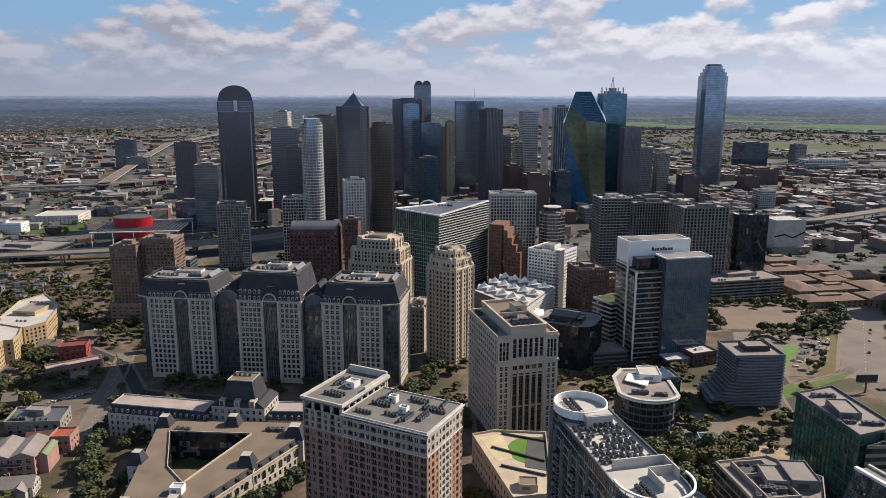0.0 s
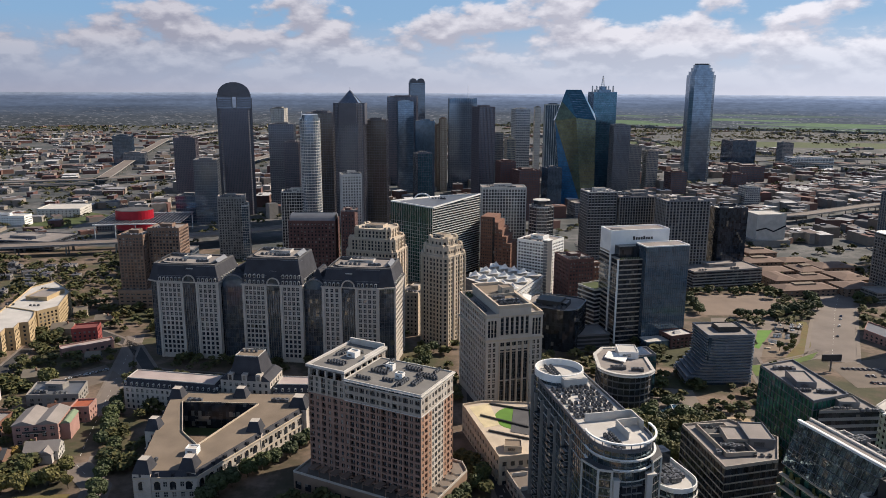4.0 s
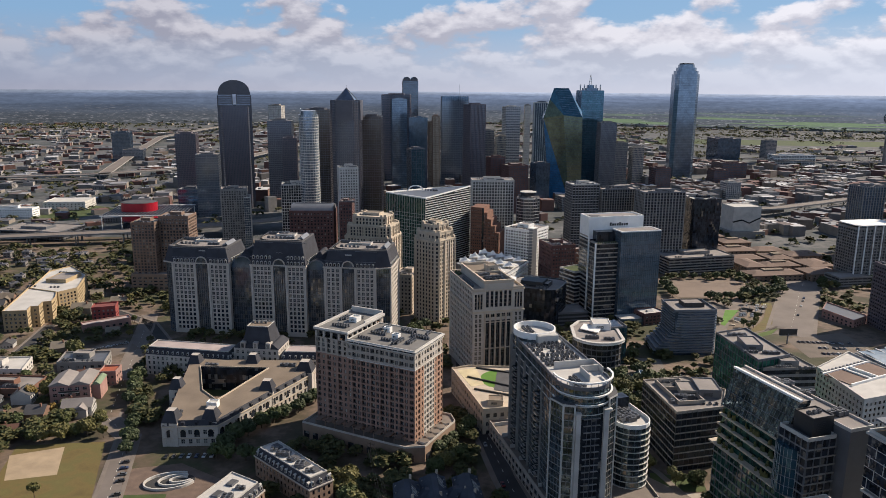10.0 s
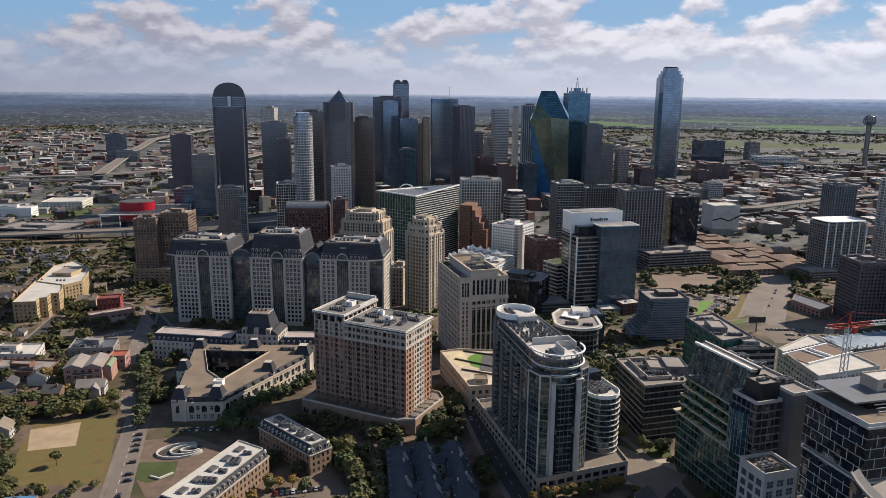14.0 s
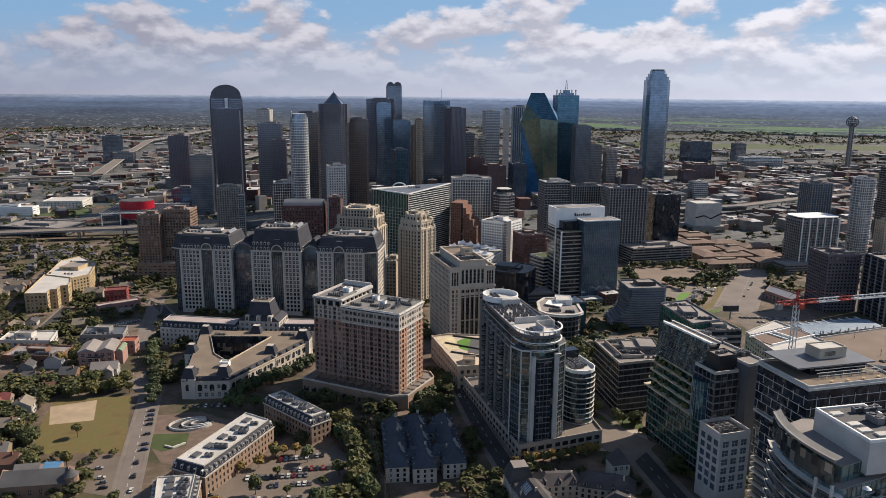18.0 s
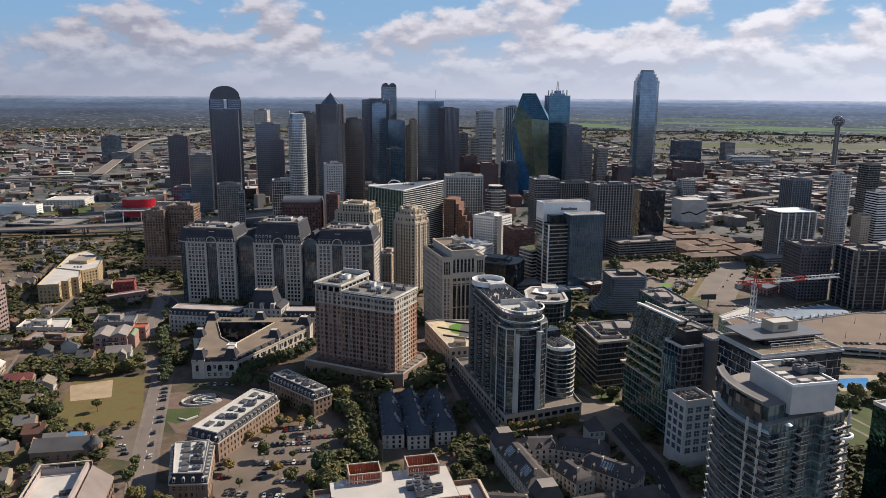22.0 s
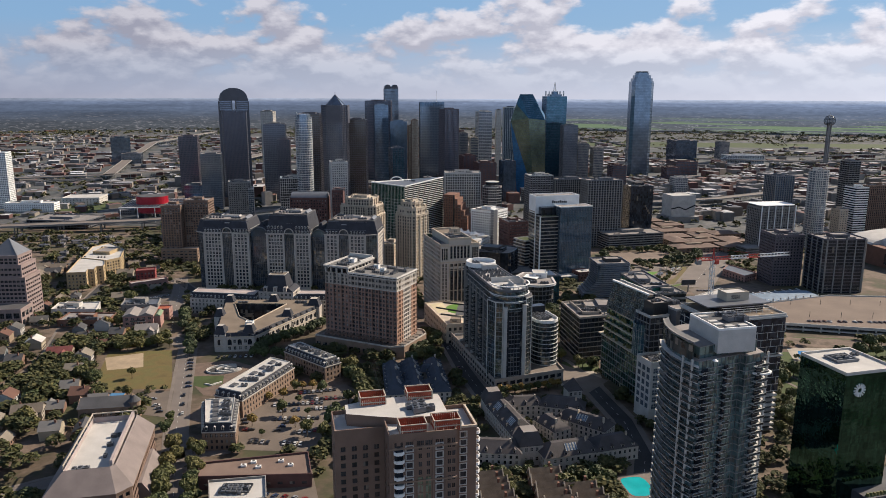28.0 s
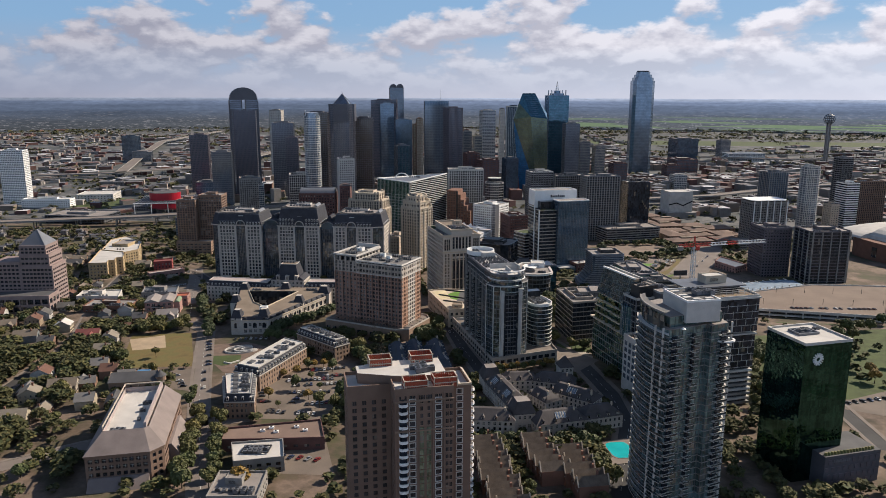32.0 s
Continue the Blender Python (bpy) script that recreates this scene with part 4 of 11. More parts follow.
# ---- the near blocks ----
def hotel():
    """Brick apartment hotel with a higher wing, terraces and a podium."""
    x, y, yaw = -5.2, 27.6, -22.5
    r = thing("apartment_tower", "brown brick apartment tower with pale top storey and grey roof", "building", x, y, yaw)
    main = rect(42, 33)
    wing = rect(21.5, 38, -31.8, 2.4)
    H = 61
    footprint(r, main)
    for i, L, m in edges(main):
        if i == 2:
            part("wall", Build().box(0, 0, -1, L, 0.6, H), BRICKROSE, r, m=m)
            continue
        # front bays use the brick with shade in its colour, side bays plain rose
        if i == 0:
            wide = [(3.4, 2.6, 2.45, BRICKSHADED, GLASSBLACK, 1.3), (2.6, 1.5, 2.1, BRICKSHADED, GLASSBLACK, 0.3)]
            plan = [(2.2, 1.3, 1.9, BRICKSHADED, WINDOW, 0.3)] + wide * 6 + [(3.8, 2.4, 2.1, BRICKSHADED, GLASSBLACK, 0.9)]
        else:
            plan = [(3.0, 1.5, 2.0, BRICKROSE, WINDOW, 0.3), (3.2, 2.3, 2.35, BRICKROSE, GLASSBLACK, 1.3), (3.3, 1.4, 2.0, BRICKROSE, WINDOW, 0.3), (2.4, 1.5, 2.2, LIMESTONE, WINDOW, 0.3), (3.2, 2.4, 2.35, LIMESTONE, GLASSBLACK, 1.3),
                    (3.2, 2.4, 2.35, LIMESTONE, GLASSBLACK, 1.3), (2.4, 1.5, 2.2, LIMESTONE, WINDOW, 0.3), (3.3, 1.4, 2.0, BRICKROSE, WINDOW, 0.3), (3.2, 2.3, 2.35, BRICKROSE, GLASSBLACK, 1.3), (3.0, 1.5, 2.0, BRICKROSE, WINDOW, 0.3)]
        scale = L / sum(q[0] for q in plan)
        plan = [(q[0] * scale, min(q[1], q[0] * scale - 0.5), *q[2:]) for q in plan]
        strips(r, m, -1, H - 10.3, plan, base=5, singles=i < 2)
        strips(r, m, H - 10.3, H - 1.6, [(q[0], q[1], q[2], TANSTONE if i == 0 or k in (1, 8) else LIMESTONE, q[4], q[5]) for k, q in enumerate(plan)], base=0.3, top=0.3, singles=i < 2)
        # dark clerestory under the roof slab
        part("clerestory", Build().box(0.5, 0.5, H - 1.6, L - 0.5, 0.9, H - 0.2), GLASSBLACK, r, m=m)
        for k in range(int(L // 3.3) + 1):
            part("clerestory_post", Build().box(L * k / int(L // 3.3) - 0.2, 0.2, H - 1.6, L * k / int(L // 3.3) + 0.2, 0.6, H - 0.2), LIMESTONE, r, m=m)
        for z in (H - 10.6, H - 1.9):
            part("string_course", Build().box(-0.2, -0.3, z, L + 0.2, 0.3, z + 0.4), CONCRETE_PALE, r, m=m)
    roof(r, main, H, ROOFMID, CONCRETE_PALE, 0.5)
    part("roof_slab_edge", Build().prism(offset(main, 0.9), H - 0.5, H - 0.05), CONCRETE_PALE, r)
    footprint(r, wing)
    for i, L, m in edges(wing):
        if i in (0, 1, 3):
            n = round(L / 3.6)
            plan = [(L / n, 2.3 if k % 2 == 0 else 1.5, 2.3 if k % 2 == 0 else 1.9, BRICKSHADED, GLASSBLACK if k % 2 == 0 else WINDOW, 1.2 if k % 2 == 0 else 0.3) for k in range(n)]
            strips(r, m, -1, H - 10.4, plan, base=5, floor=3.4, singles=i == 0)
            strips(r, m, H - 10.4, H - 1, [(q[0], q[1], q[2], TANSTONE, *q[4:]) for q in plan], base=0.4, floor=3.3, singles=i == 0)
        else:
            part("wall", Build().box(0, 0, -1, L, 0.6, H - 1), BRICKROSE, r, m=m)
    # open loggia storey under the wing's roof
    b = Build()
    for i, L, m in edges(wing):
        for k in range(int(L // 5) + 1):
            c = m @ Vector((min(L - 0.6, k * 5 + 0.6), 0.6, 0))
            b.obox((c.x, c.y), 0, 1.1, 1.1, H - 1, H + 2.6)
    part("loggia_column", b, LIMESTONE, r, kind="stuff")
    part("loggia_wall", Build().prism(offset(wing, -2.5), H - 1, H + 2.6), GLASSDARK, r)
    part("wing_roof", Build().prism(offset(wing, 0.7), H + 2.6, H + 3.2), ROOFMID, r)
    b = Build()
    for i in range(4):
        o, inn = offset(wing, 0.7), offset(wing, -0.1)
        b.prism([o[i], o[(i + 1) % 4], inn[(i + 1) % 4], inn[i]], H + 3.2, H + 4.4)
    part("wing_parapet", b, CONCRETE_PALE, r)
    penthouse(r, -30, 5, 5, 5, H + 3.2, H + 5.6, WHITEPAINT, ROOFWHITE)
    part("high_parapet", Build().box(-42.4, 20.2, H + 3.2, -21.2, 21.2, H + 6.4).box(-22.2, 2, H + 3.2, -21.2, 20.2, H + 5.4), CONCRETE_PALE, r)
    small = unit_mesh(1.2, 1.2, 1.4)
    for px, py, n, step in ((-36, -8, 6, 0), (-34, -6, 5, 0), (-38, 2, 5, 1), (-36, 4, 5, 1), (-33, 10, 4, 0)):
        for i in range(n):
            put("condenser", small, r, pose(px + i * 1.7 * (1 - step), py + i * 1.7 * step, H + 3.2))
    for px, py, n, step in ((-15, -1, 6, 0), (-14, 1, 5, 0), (-13, 7, 6, 1), (-2, 11, 6, 0), (0, 9.2, 4, 0), (5, -12, 5, 1), (6.6, -10, 5, 1), (11, -7, 6, 1), (12.6, -7, 5, 1), (8, 4, 7, 0), (8, 6, 6, 0), (14, 10, 4, 1), (-17, -11, 5, 0), (-4, -8, 4, 0)):
        for i in range(n):
            put("condenser", small, r, pose(px + i * 1.7 * (1 - step), py + i * 1.7 * step, H))
    part("duct", Build().beam((-9, 4, H + 1.2), (-13, 6, H + 1.2), 0.4).beam((-13, 6, H + 1.2), (-15, 3, H + 0.8), 0.4).beam((3, -2, H + 1), (7, -4, H + 1), 0.4), GREYMETAL, r)
    penthouse(r, -8, 5, 4, 3, H, H + 2.6, WHITEPAINT)
    penthouse(r, 2, -3, 4, 3, H, H + 2.6, WHITEPAINT)
    # podium with terraces
    pod = [(-48, -24), (19, -24), (28, -18), (29, 17), (23, 24), (-48, 24)]
    footprint(r, pod)
    part("podium", Build().prism(pod, -1.5, 9.0, 0, 1), [BRICKTAN, PAVING], r)
    b = Build()
    for i, L, m in edges(pod):
        for k in range(int(L // 6)):
            c = m @ Vector((k * 6 + 3, -0.15, 0))
            b.obox((c.x, c.y), math.degrees(m.to_euler().z), 3.4, 0.3, 1.0, 4.6)
    part("podium_glazing", b, GLASSDARK, r, kind="stuff")
    inner, b = offset(pod, -0.4), Build()
    for i in range(len(pod)):
        b.prism([pod[i], pod[(i + 1) % 6], inner[(i + 1) % 6], inner[i]], 9.0, 10.1)
    part("podium_parapet", b, LIMESTONE, r)
    for k in range(5):
        b = Build().prism(oval(5.6, 5, 14, 25, -13 + k * 6.5), 9.0, 10.2, 0, 1)
        part("terrace_planter", b, [LIMESTONE, PAVING], r)
    for k in range(9):
        part("pergola", Build().box(-40 + k * 6.4, -22.4, 12.2, -36.4 + k * 6.4, -16.6, 12.7).box(-40 + k * 6.4, -22.3, 9.0, -39.6 + k * 6.4, -21.9, 12.2), BROWNSTONE, r)


hotel()


def crescent_tower(x0, x1, y, bay, top, left=0.0, right=0.0, yaw=-2.0):
    """A limestone office tower under a tall slate mansard: two wings beside a recessed glass bay, glazed outer corners."""
    x = (x0 + x1) / 2
    g = ground_z(y)
    r = thing("office_tower", "pale limestone office tower with a tall dark slate mansard roof", "building", x, y + 21, yaw, group="mansard towers")
    H, D, a = 55 - g, 42.0, (x1 - x0) / 2
    bx, h = bay - x, 5.0
    f = -D / 2
    wl, wr = -a + left, a - right
    outline = [(wl, f), (wr, f)] + ([(a, f + right * 0.45)] if right else []) + [(a, -f), (-a, -f)] + ([(-a, f + left * 0.45)] if left else [])
    # dark glazing behind the recess and round the corners
    banded(r, offset(outline, -1.3), -2, H - 0.5, floor=3.75, band=0.5, out=0.05, core=GLASSLINK, band_mat=FRAMEDARK, fins=1.9, fin=(0.14, 0.12), fin_mat=GREYMETAL, singles=False)
    for p, q in ((wl, bx - h), (bx + h, wr)):
        punched(r, [(p, f), (q, f), (q, f + 4), (p, f + 4)], -2, H, bay=3.3, floor=3.75, ww=2.15, wh=2.6, wall=LIMESTONE, glazing=GLASSNAVY, frame_mat=FRAME, base=6, top=0.8, single=(0,), cap=330, margin=1.9, skip=(1, 2, 3), rec=0.5)
        for e in (p + 0.9, q - 0.9):
            part("pier", Build().box(e - 0.9, f - 0.5, -2, e + 0.9, f + 0.5, H + 0.6), LIMESTONE, r)
    if right:
        punched(r, [(a + 0.1, f + right * 0.45 + 1), (a + 0.1, -f)][:2] + [(a - 4, -f), (a - 4, f + right * 0.45 + 1)], -2, H, bay=4.0, floor=3.75, ww=1.9, wh=2.1, wall=LIMESTONE, base=6, top=0.8, single=(0,), cap=110, skip=(1, 2, 3), rec=0.5)
    # arched head of the bay, breaking through the eaves
    n, R, za = 14, h - 0.4, H + 1.0
    arc = [(bx + R * math.cos(math.pi * i / n), R * math.sin(math.pi * i / n)) for i in range(n + 1)]
    b = Build()
    b.add([(px, f - 0.3, za + pz) for px, pz in arc] + [(px, f + 6, za + pz) for px, pz in arc], [(i, i + 1, n + 2 + i, n + 1 + i) for i in range(n)])
    b.add([(px, f - 0.2, za + pz) for px, pz in arc] + [(bx - R, f - 0.2, H - 4), (bx + R, f - 0.2, H - 4)], [tuple(range(n + 2, -1, -1))], 1)
    head = part("arched_bay_head", b, [SLATE, GLASSLINK], r)
    rim = Build()
    for (ax, az), (cx, cz) in zip(arc, arc[1:]):
        rim.beam((ax, f - 0.5, za + az), (cx, f - 0.5, za + cz), 0.45)
    part("arch_rim", rim, LIMESTONE, head)
    b = Build()
    for k in range(-2, 3):
        b.box(bx + k * 1.8 - 0.12, f + 0.6, 0, bx + k * 1.8 + 0.12, f + 1.0, H)
    part("bay_mullion", b, CONCRETE, r)
    part("bay_gable", Build().prism([(bx - 4.2, f + 1), (bx + 4.2, f + 1), (bx + 4.2, f + 9), (bx - 4.2, f + 9)], za + 2, za + 9, top=[(bx - 2.4, f + 2.2), (bx + 2.4, f + 2.2), (bx + 2.4, f + 9), (bx - 2.4, f + 9)]), SLATE, r)
    part("gable_louvre", Build().box(bx - 2.6, f + 1.8, za + 8.8, bx + 2.6, f + 3.4, za + 9.5), FRAME, r)
    part("cornice", Build().prism(offset(outline, 0.7), H - 0.2, H + 0.7), LIMESTONE, r)
    # mansard
    rise, lean = top - 55 - 1, 3.4
    inner = offset(outline, -lean)
    z, zt = H + 0.7, H + 0.7 + rise
    slope = part("mansard_roof", Build().prism(outline, z, zt, 0, 1, top=inner), [SLATE, ROOFGREY], r)
    ins, b = offset(inner, -1.5), Build()
    m = len(inner)
    for i in range(m):
        b.prism([inner[i], inner[(i + 1) % m], ins[(i + 1) % m], ins[i]], zt, zt + 1.0)
    part("roof_kerb", b, ROOFDARK, slope)
    d = Build().box(-0.85, -0.3, 0, 0.85, 2.0, 2.4, 0).prism([(-1.05, -0.5), (1.05, -0.5), (1.05, 2.4), (-1.05, 2.4)], 2.4, 3.0, 0, top=[(-0.1, -0.5), (0.1, -0.5), (0.1, 2.4), (-0.1, 2.4)])
    d.add([(-0.55, -0.33, 0.2), (0.55, -0.33, 0.2), (0.55, -0.33, 2.2), (-0.55, -0.33, 2.2)], [(0, 1, 2, 3)], 1)
    me = d.mesh("dormer", [FRAME, WINDOW])
    for p, q in ((wl, bx - h), (bx + h, wr)):
        k = max(2, round((q - p - 2) / 3.3))
        for i in range(k):
            put("dormer", me, slope, pose(p + 1 + (q - p - 2) * (i + 0.5) / k, f + 0.0, z + 0.2))
        if rise > 15:
            for i in range(k):
                put("dormer", me, slope, pose(p + 1 + (q - p - 2) * (i + 0.5) / k, f + lean * 4.6 / rise - 0.1, z + 4.6))
        # pale slate courses that catch the light
        for zz in (0.34, 0.98):
            part("slate_course", Build().box(p, f + lean * zz - 0.12, z + rise * zz - 0.16, q, f + lean * zz + 0.3, z + rise * zz + 0.16), GREYMETAL, slope)
    for i in range(7):
        put("dormer", me, slope, pose(a - 0.1, f + 8 + i * 4.2, z + 0.2, 0, 0, 90))
    part("roof_deck", Build().prism(oval(2 * a * 0.78, D * 0.62, 28, 0, -2, 3.0), zt, zt + 1.2, 0, 1), [ROOFDARK, ROOFGREY], r)
    penthouse(r, bx * 0.3, 4, 2 * a * 0.34, 8, zt + 1.2, zt + 2.4, CONCRETE_PALE, ROOFGREY)
    units(r, zt + 1.2, [(-a + 9, 8, 5, 3.4), (-a + 12, -8, 5, 3.4), (a - 20, -9, 3, 3.2)], 5)
    for s, w in ((-1, 0), (1, 0)):
        e = s * (a - lean - 0.5)
        part("roof_screen", Build().add([(e, -9, zt), (e, 9, zt), (e - s * 3, 9, zt + 3.4), (e - s * 3, -9, zt + 3.4), (e - s * 0.5, -9, zt), (e - s * 0.5, 9, zt), (e - s * 3.5, 9, zt + 3.4), (e - s * 3.5, -9, zt + 3.4)],
                                        [(0, 1, 2, 3), (4, 7, 6, 5), (0, 3, 7, 4), (1, 5, 6, 2), (3, 2, 6, 7), (0, 4, 5, 1)]), GREYMETAL, r)
    return r


def link_bay(x0, x1, y):
    """A glazed link with an arched slate head between two towers."""
    g = ground_z(y)
    x, W, H, n = (x0 + x1) / 2, x1 - x0, 51 - g, 16
    r = thing("link_building", "blue-grey glazed link with an arched slate head between the towers", "building", x, y + 15, -2)
    banded(r, rect(W, 30), -2, H, floor=3.75, band=0.45, out=0.06, core=GLASSLINK, band_mat=FRAMEDARK, fins=1.9, fin=(0.14, 0.14), fin_mat=GREYMETAL, singles=False)
    arc = [(W / 2 * math.cos(math.pi * i / n), W / 2 * math.sin(math.pi * i / n)) for i in range(n + 1)]
    b = Build()
    b.add([(px * 1.06, -15.4, H + pz * 1.06) for px, pz in arc] + [(px * 1.06, 12, H + pz * 1.06) for px, pz in arc], [(i, i + 1, n + 2 + i, n + 1 + i) for i in range(n)])
    b.add([(px, -15.2, H + pz) for px, pz in arc], [tuple(range(n, -1, -1))], 1)
    part("arched_head", b, [SLATE, GLASSBLUE], r)
    part("gable_roof", Build().prism([(-W / 2, -9), (W / 2, -9), (W / 2, 15), (-W / 2, 15)], H, H + 13, top=[(-1, -5), (1, -5), (1, 13), (-1, 13)]), SLATE, r)
    rim = Build()
    for (ax, az), (bx, bz) in zip(arc, arc[1:]):
        rim.beam((ax * 1.05, -15.5, H + az * 1.05), (bx * 1.05, -15.5, H + bz * 1.05), 0.45)
    part("arch_rim", rim, GREYMETAL, r)


crescent_tower(-222.5, -166, 211, -189, 67.4, left=8)
crescent_tower(-148, -102, 209, -124, 74.2)
crescent_tower(-87, -33, 207, -67, 68.6, right=11, yaw=-3)
link_bay(-166, -148, 216)
link_bay(-102, -87, 214)


def polygon_thing(pts):
    """The middle of an outline, and the outline about it."""
    cx, cy = sum(p[0] for p in pts) / len(pts), sum(p[1] for p in pts) / len(pts)
    return cx, cy, [(p[0] - cx, p[1] - cy) for p in pts]


def court():
    """The low U-shaped hotel round a court, and the mansard range behind it."""
    cx, cy, o = polygon_thing([(-133, 6), (-103, 10), (-68, 92), (-80, 106), (-157, 102)])
    r = thing("court_hotel", "low limestone hotel round a court with tan gravel roof", "building", cx, cy)
    inner = [(p[0] - cx, p[1] - cy) for p in [(-127, 50), (-113, 36), (-98, 88), (-143, 87)]]
    punched(r, o, -1, 12, bay=3.9, floor=4.6, ww=1.9, wh=2.6, wall=LIMESTONE, base=1.2, top=0.8, single=(0, 1), cap=120)
    # deck with the court cut out
    b, n = Build(), len(o)
    ring = [Vector(p) for p in inner]
    zt = 15.0
    up = offset(o, -1.6)
    outer5, inn5 = up, [inner[0], inner[1], inner[2], tuple((Vector(inner[2]) + Vector(inner[3])) / 2), inner[3]]
    b.add([(*p, zt) for p in outer5] + [(*p, zt) for p in inn5], [(i, (i + 1) % 5, 5 + (i + 1) % 5, 5 + i) for i in range(5)])
    part("roof", b, ROOFTAN, r)
    b = Build()
    b.add([(*p, -1) for p in inner] + [(*p, zt + 0.8) for p in inner], [(i, 4 + i, 4 + (i + 1) % 4, (i + 1) % 4) for i in range(4)])
    part("court_wall", b, GLASSDARK, r)
    b = Build()
    for i in range(4):
        q = offset(inner, 0.4)
        b.prism([q[i], q[(i + 1) % 4], inner[(i + 1) % 4], inner[i]], zt, zt + 0.9)
    part("court_kerb", b, CREAM, r)
    for i in range(4):
        p, q = Vector(inner[i]), Vector(inner[(i + 1) % 4])
        for k in range(1, 6):
            m = p.lerp(q, k / 6)
            for z in (3, 8):
                put("court_window", pane(2.2, 3.2, WINDOW, FRAMEDARK), r, pose(m.x, m.y, z, 0, 0, math.degrees(math.atan2(q.y - p.y, q.x - p.x)) + 180) @ pose(0, -0.1, 0))
    part("mansard_skirt", Build().add([(*p, 12) for p in o] + [(*p, zt) for p in up], [(i, (i + 1) % n, n + (i + 1) % n, n + i) for i in range(n)]), SLATE, r)
    me = Build().box(-0.9, -0.4, 0, 0.9, 1.4, 2.0).add([(-0.6, -0.42, 0.2), (0.6, -0.42, 0.2), (0.6, -0.42, 1.7), (-0.6, -0.42, 1.7)], [(0, 1, 2, 3)], 1).mesh("dormer", [SLATE, WINDOW])
    for i, L, m in edges(o):
        for j in range(int(L // 7.5)):
            put("dormer", me, r, m @ pose(L * (j + 0.5) / int(L // 7.5), 0.4, 12.4))
    for px, py, s in ((-129, 11, 9), (-108, 15, 9), (-74, 91, 11), (-150, 96, 9), (-89, 57, 9), (-112, 100, 9), (-145, 55, 8)):
        lx, ly = px - cx, py - cy
        b = Build().prism(rect(s, s, lx, ly), -1, 14, 0).prism(rect(s * 1.02, s * 1.02, lx, ly), 14, 20.5, 1, 2, top=rect(s * 0.52, s * 0.52, lx, ly))
        part("corner_pavilion", b, [LIMESTONE, SLATE, LIMESTONE], r)
    n_arc = 8
    arch = [(1.5 * math.cos(math.pi * i / n_arc), 3.0 + 1.5 * math.sin(math.pi * i / n_arc)) for i in range(n_arc + 1)] + [(-1.5, 0), (1.5, 0)]
    head = arch[:-2]
    n = len(head)
    rings = [(1.2, 0.0), (1.2, -0.28), (1.03, -0.28), (1.03, 0.0)]
    rim = Build().add([(x * k, y, 3 + (z - 3) * k) for k, y in rings for x, z in head], [(r0 * n + i, r0 * n + i + 1, (r0 + 1) * n + i + 1, (r0 + 1) * n + i) for r0 in range(3) for i in range(n - 1)])
    arch_me = Build().add([(x, -0.06, z) for x, z in arch], [tuple(range(len(arch) - 1, -1, -1))]).mesh("arched_opening", [GLASSBLACK])
    rim_me = rim.mesh("arch_surround", [CREAM])
    for i, L, m in edges(o):
        if i in (0, 1):
            for j in range(int(L // 6.2)):
                a = put("arched_opening", arch_me, r, m @ pose(L * (j + 0.5) / int(L // 6.2), 0, 5.6))
                put("arch_surround", rim_me, a)
            part("balustrade", Build().box(0, -0.5, 11.6, L, 0.1, 12.3), CREAM, r, m=m)
            part("string_course", Build().box(0, -0.3, 4.6, L, 0.1, 5.0), CREAM, r, m=m)
    penthouse(r, -112 - cx, 28 - cy, 6, 5, zt, zt + 3, WHITEPAINT, ROOFWHITE)
    units(r, zt, [(-140 - cx, 90 - cy, 3, 3), (-90 - cx, 94 - cy, 4, 2.6), (-130 - cx, 18 - cy, 2, 3)], 8)
    # flat planting in dark leaf colour, which paints in the court's deep shade
    patch("court_garden", [(-127, 50), (-113, 36), (-98, 88), (-143, 87)], LEAFDARK, "planted court garden with deep shade painted in", "garden", 0.1)
    # curved range behind, with a high pavilion
    for name, pts, hh in (("range", [(-193, 112), (-130, 106), (-130, 124), (-193, 130)], 16), ("range", [(-96, 110), (-60, 112), (-60, 128), (-96, 127)], 16)):
        cx, cy, o = polygon_thing(pts)
        g = ground_z(cy)
        q = thing("mansard_range", "limestone range with a dark slate roof and small dormers", "building", cx, cy)
        punched(q, o, -1, hh - 3 - g, bay=3.4, floor=4.2, ww=1.5, wh=2.2, wall=LIMESTONE, base=0.8, top=0.6, single=(0,), cap=60)
        mansard(q, o, hh - 3 - g, 4.6, 2.0, SLATE, ROOFPINK, dormers=3.6, size=(1.2, 1.6))
    cx, cy = -113, 122
    g = ground_z(cy)
    q = thing("pavilion", "limestone pavilion with a tall dark slate roof", "building", cx, cy, -3)
    punched(q, rect(32, 22), -1, 20 - g, bay=3.8, floor=4.3, ww=1.6, wh=2.3, wall=LIMESTONE, base=1, top=0.8, single=(0,), cap=50)
    mansard(q, rect(22, 20), 20 - g, 14, 3.5, SLATE, ROOFTAN, dormers=0)
    part("shoulder_roof", Build().prism(rect(33, 23), 20 - g, 23 - g, 0, 0, top=rect(24, 21)), SLATE, q)
    for k in (-9, 0, 9):
        part("dormer", Build().box(k - 1.6, -12.2, 20 - g, k + 1.6, -7, 24.5 - g).box(k - 0.9, -12.3, 20.6 - g, k + 0.9, -12.1, 23.6 - g, 1), [LIMESTONE, WINDOW], q)
    units(q, 34.0 - g, [(-6, 2, 4, 3.0)], 9)


court()


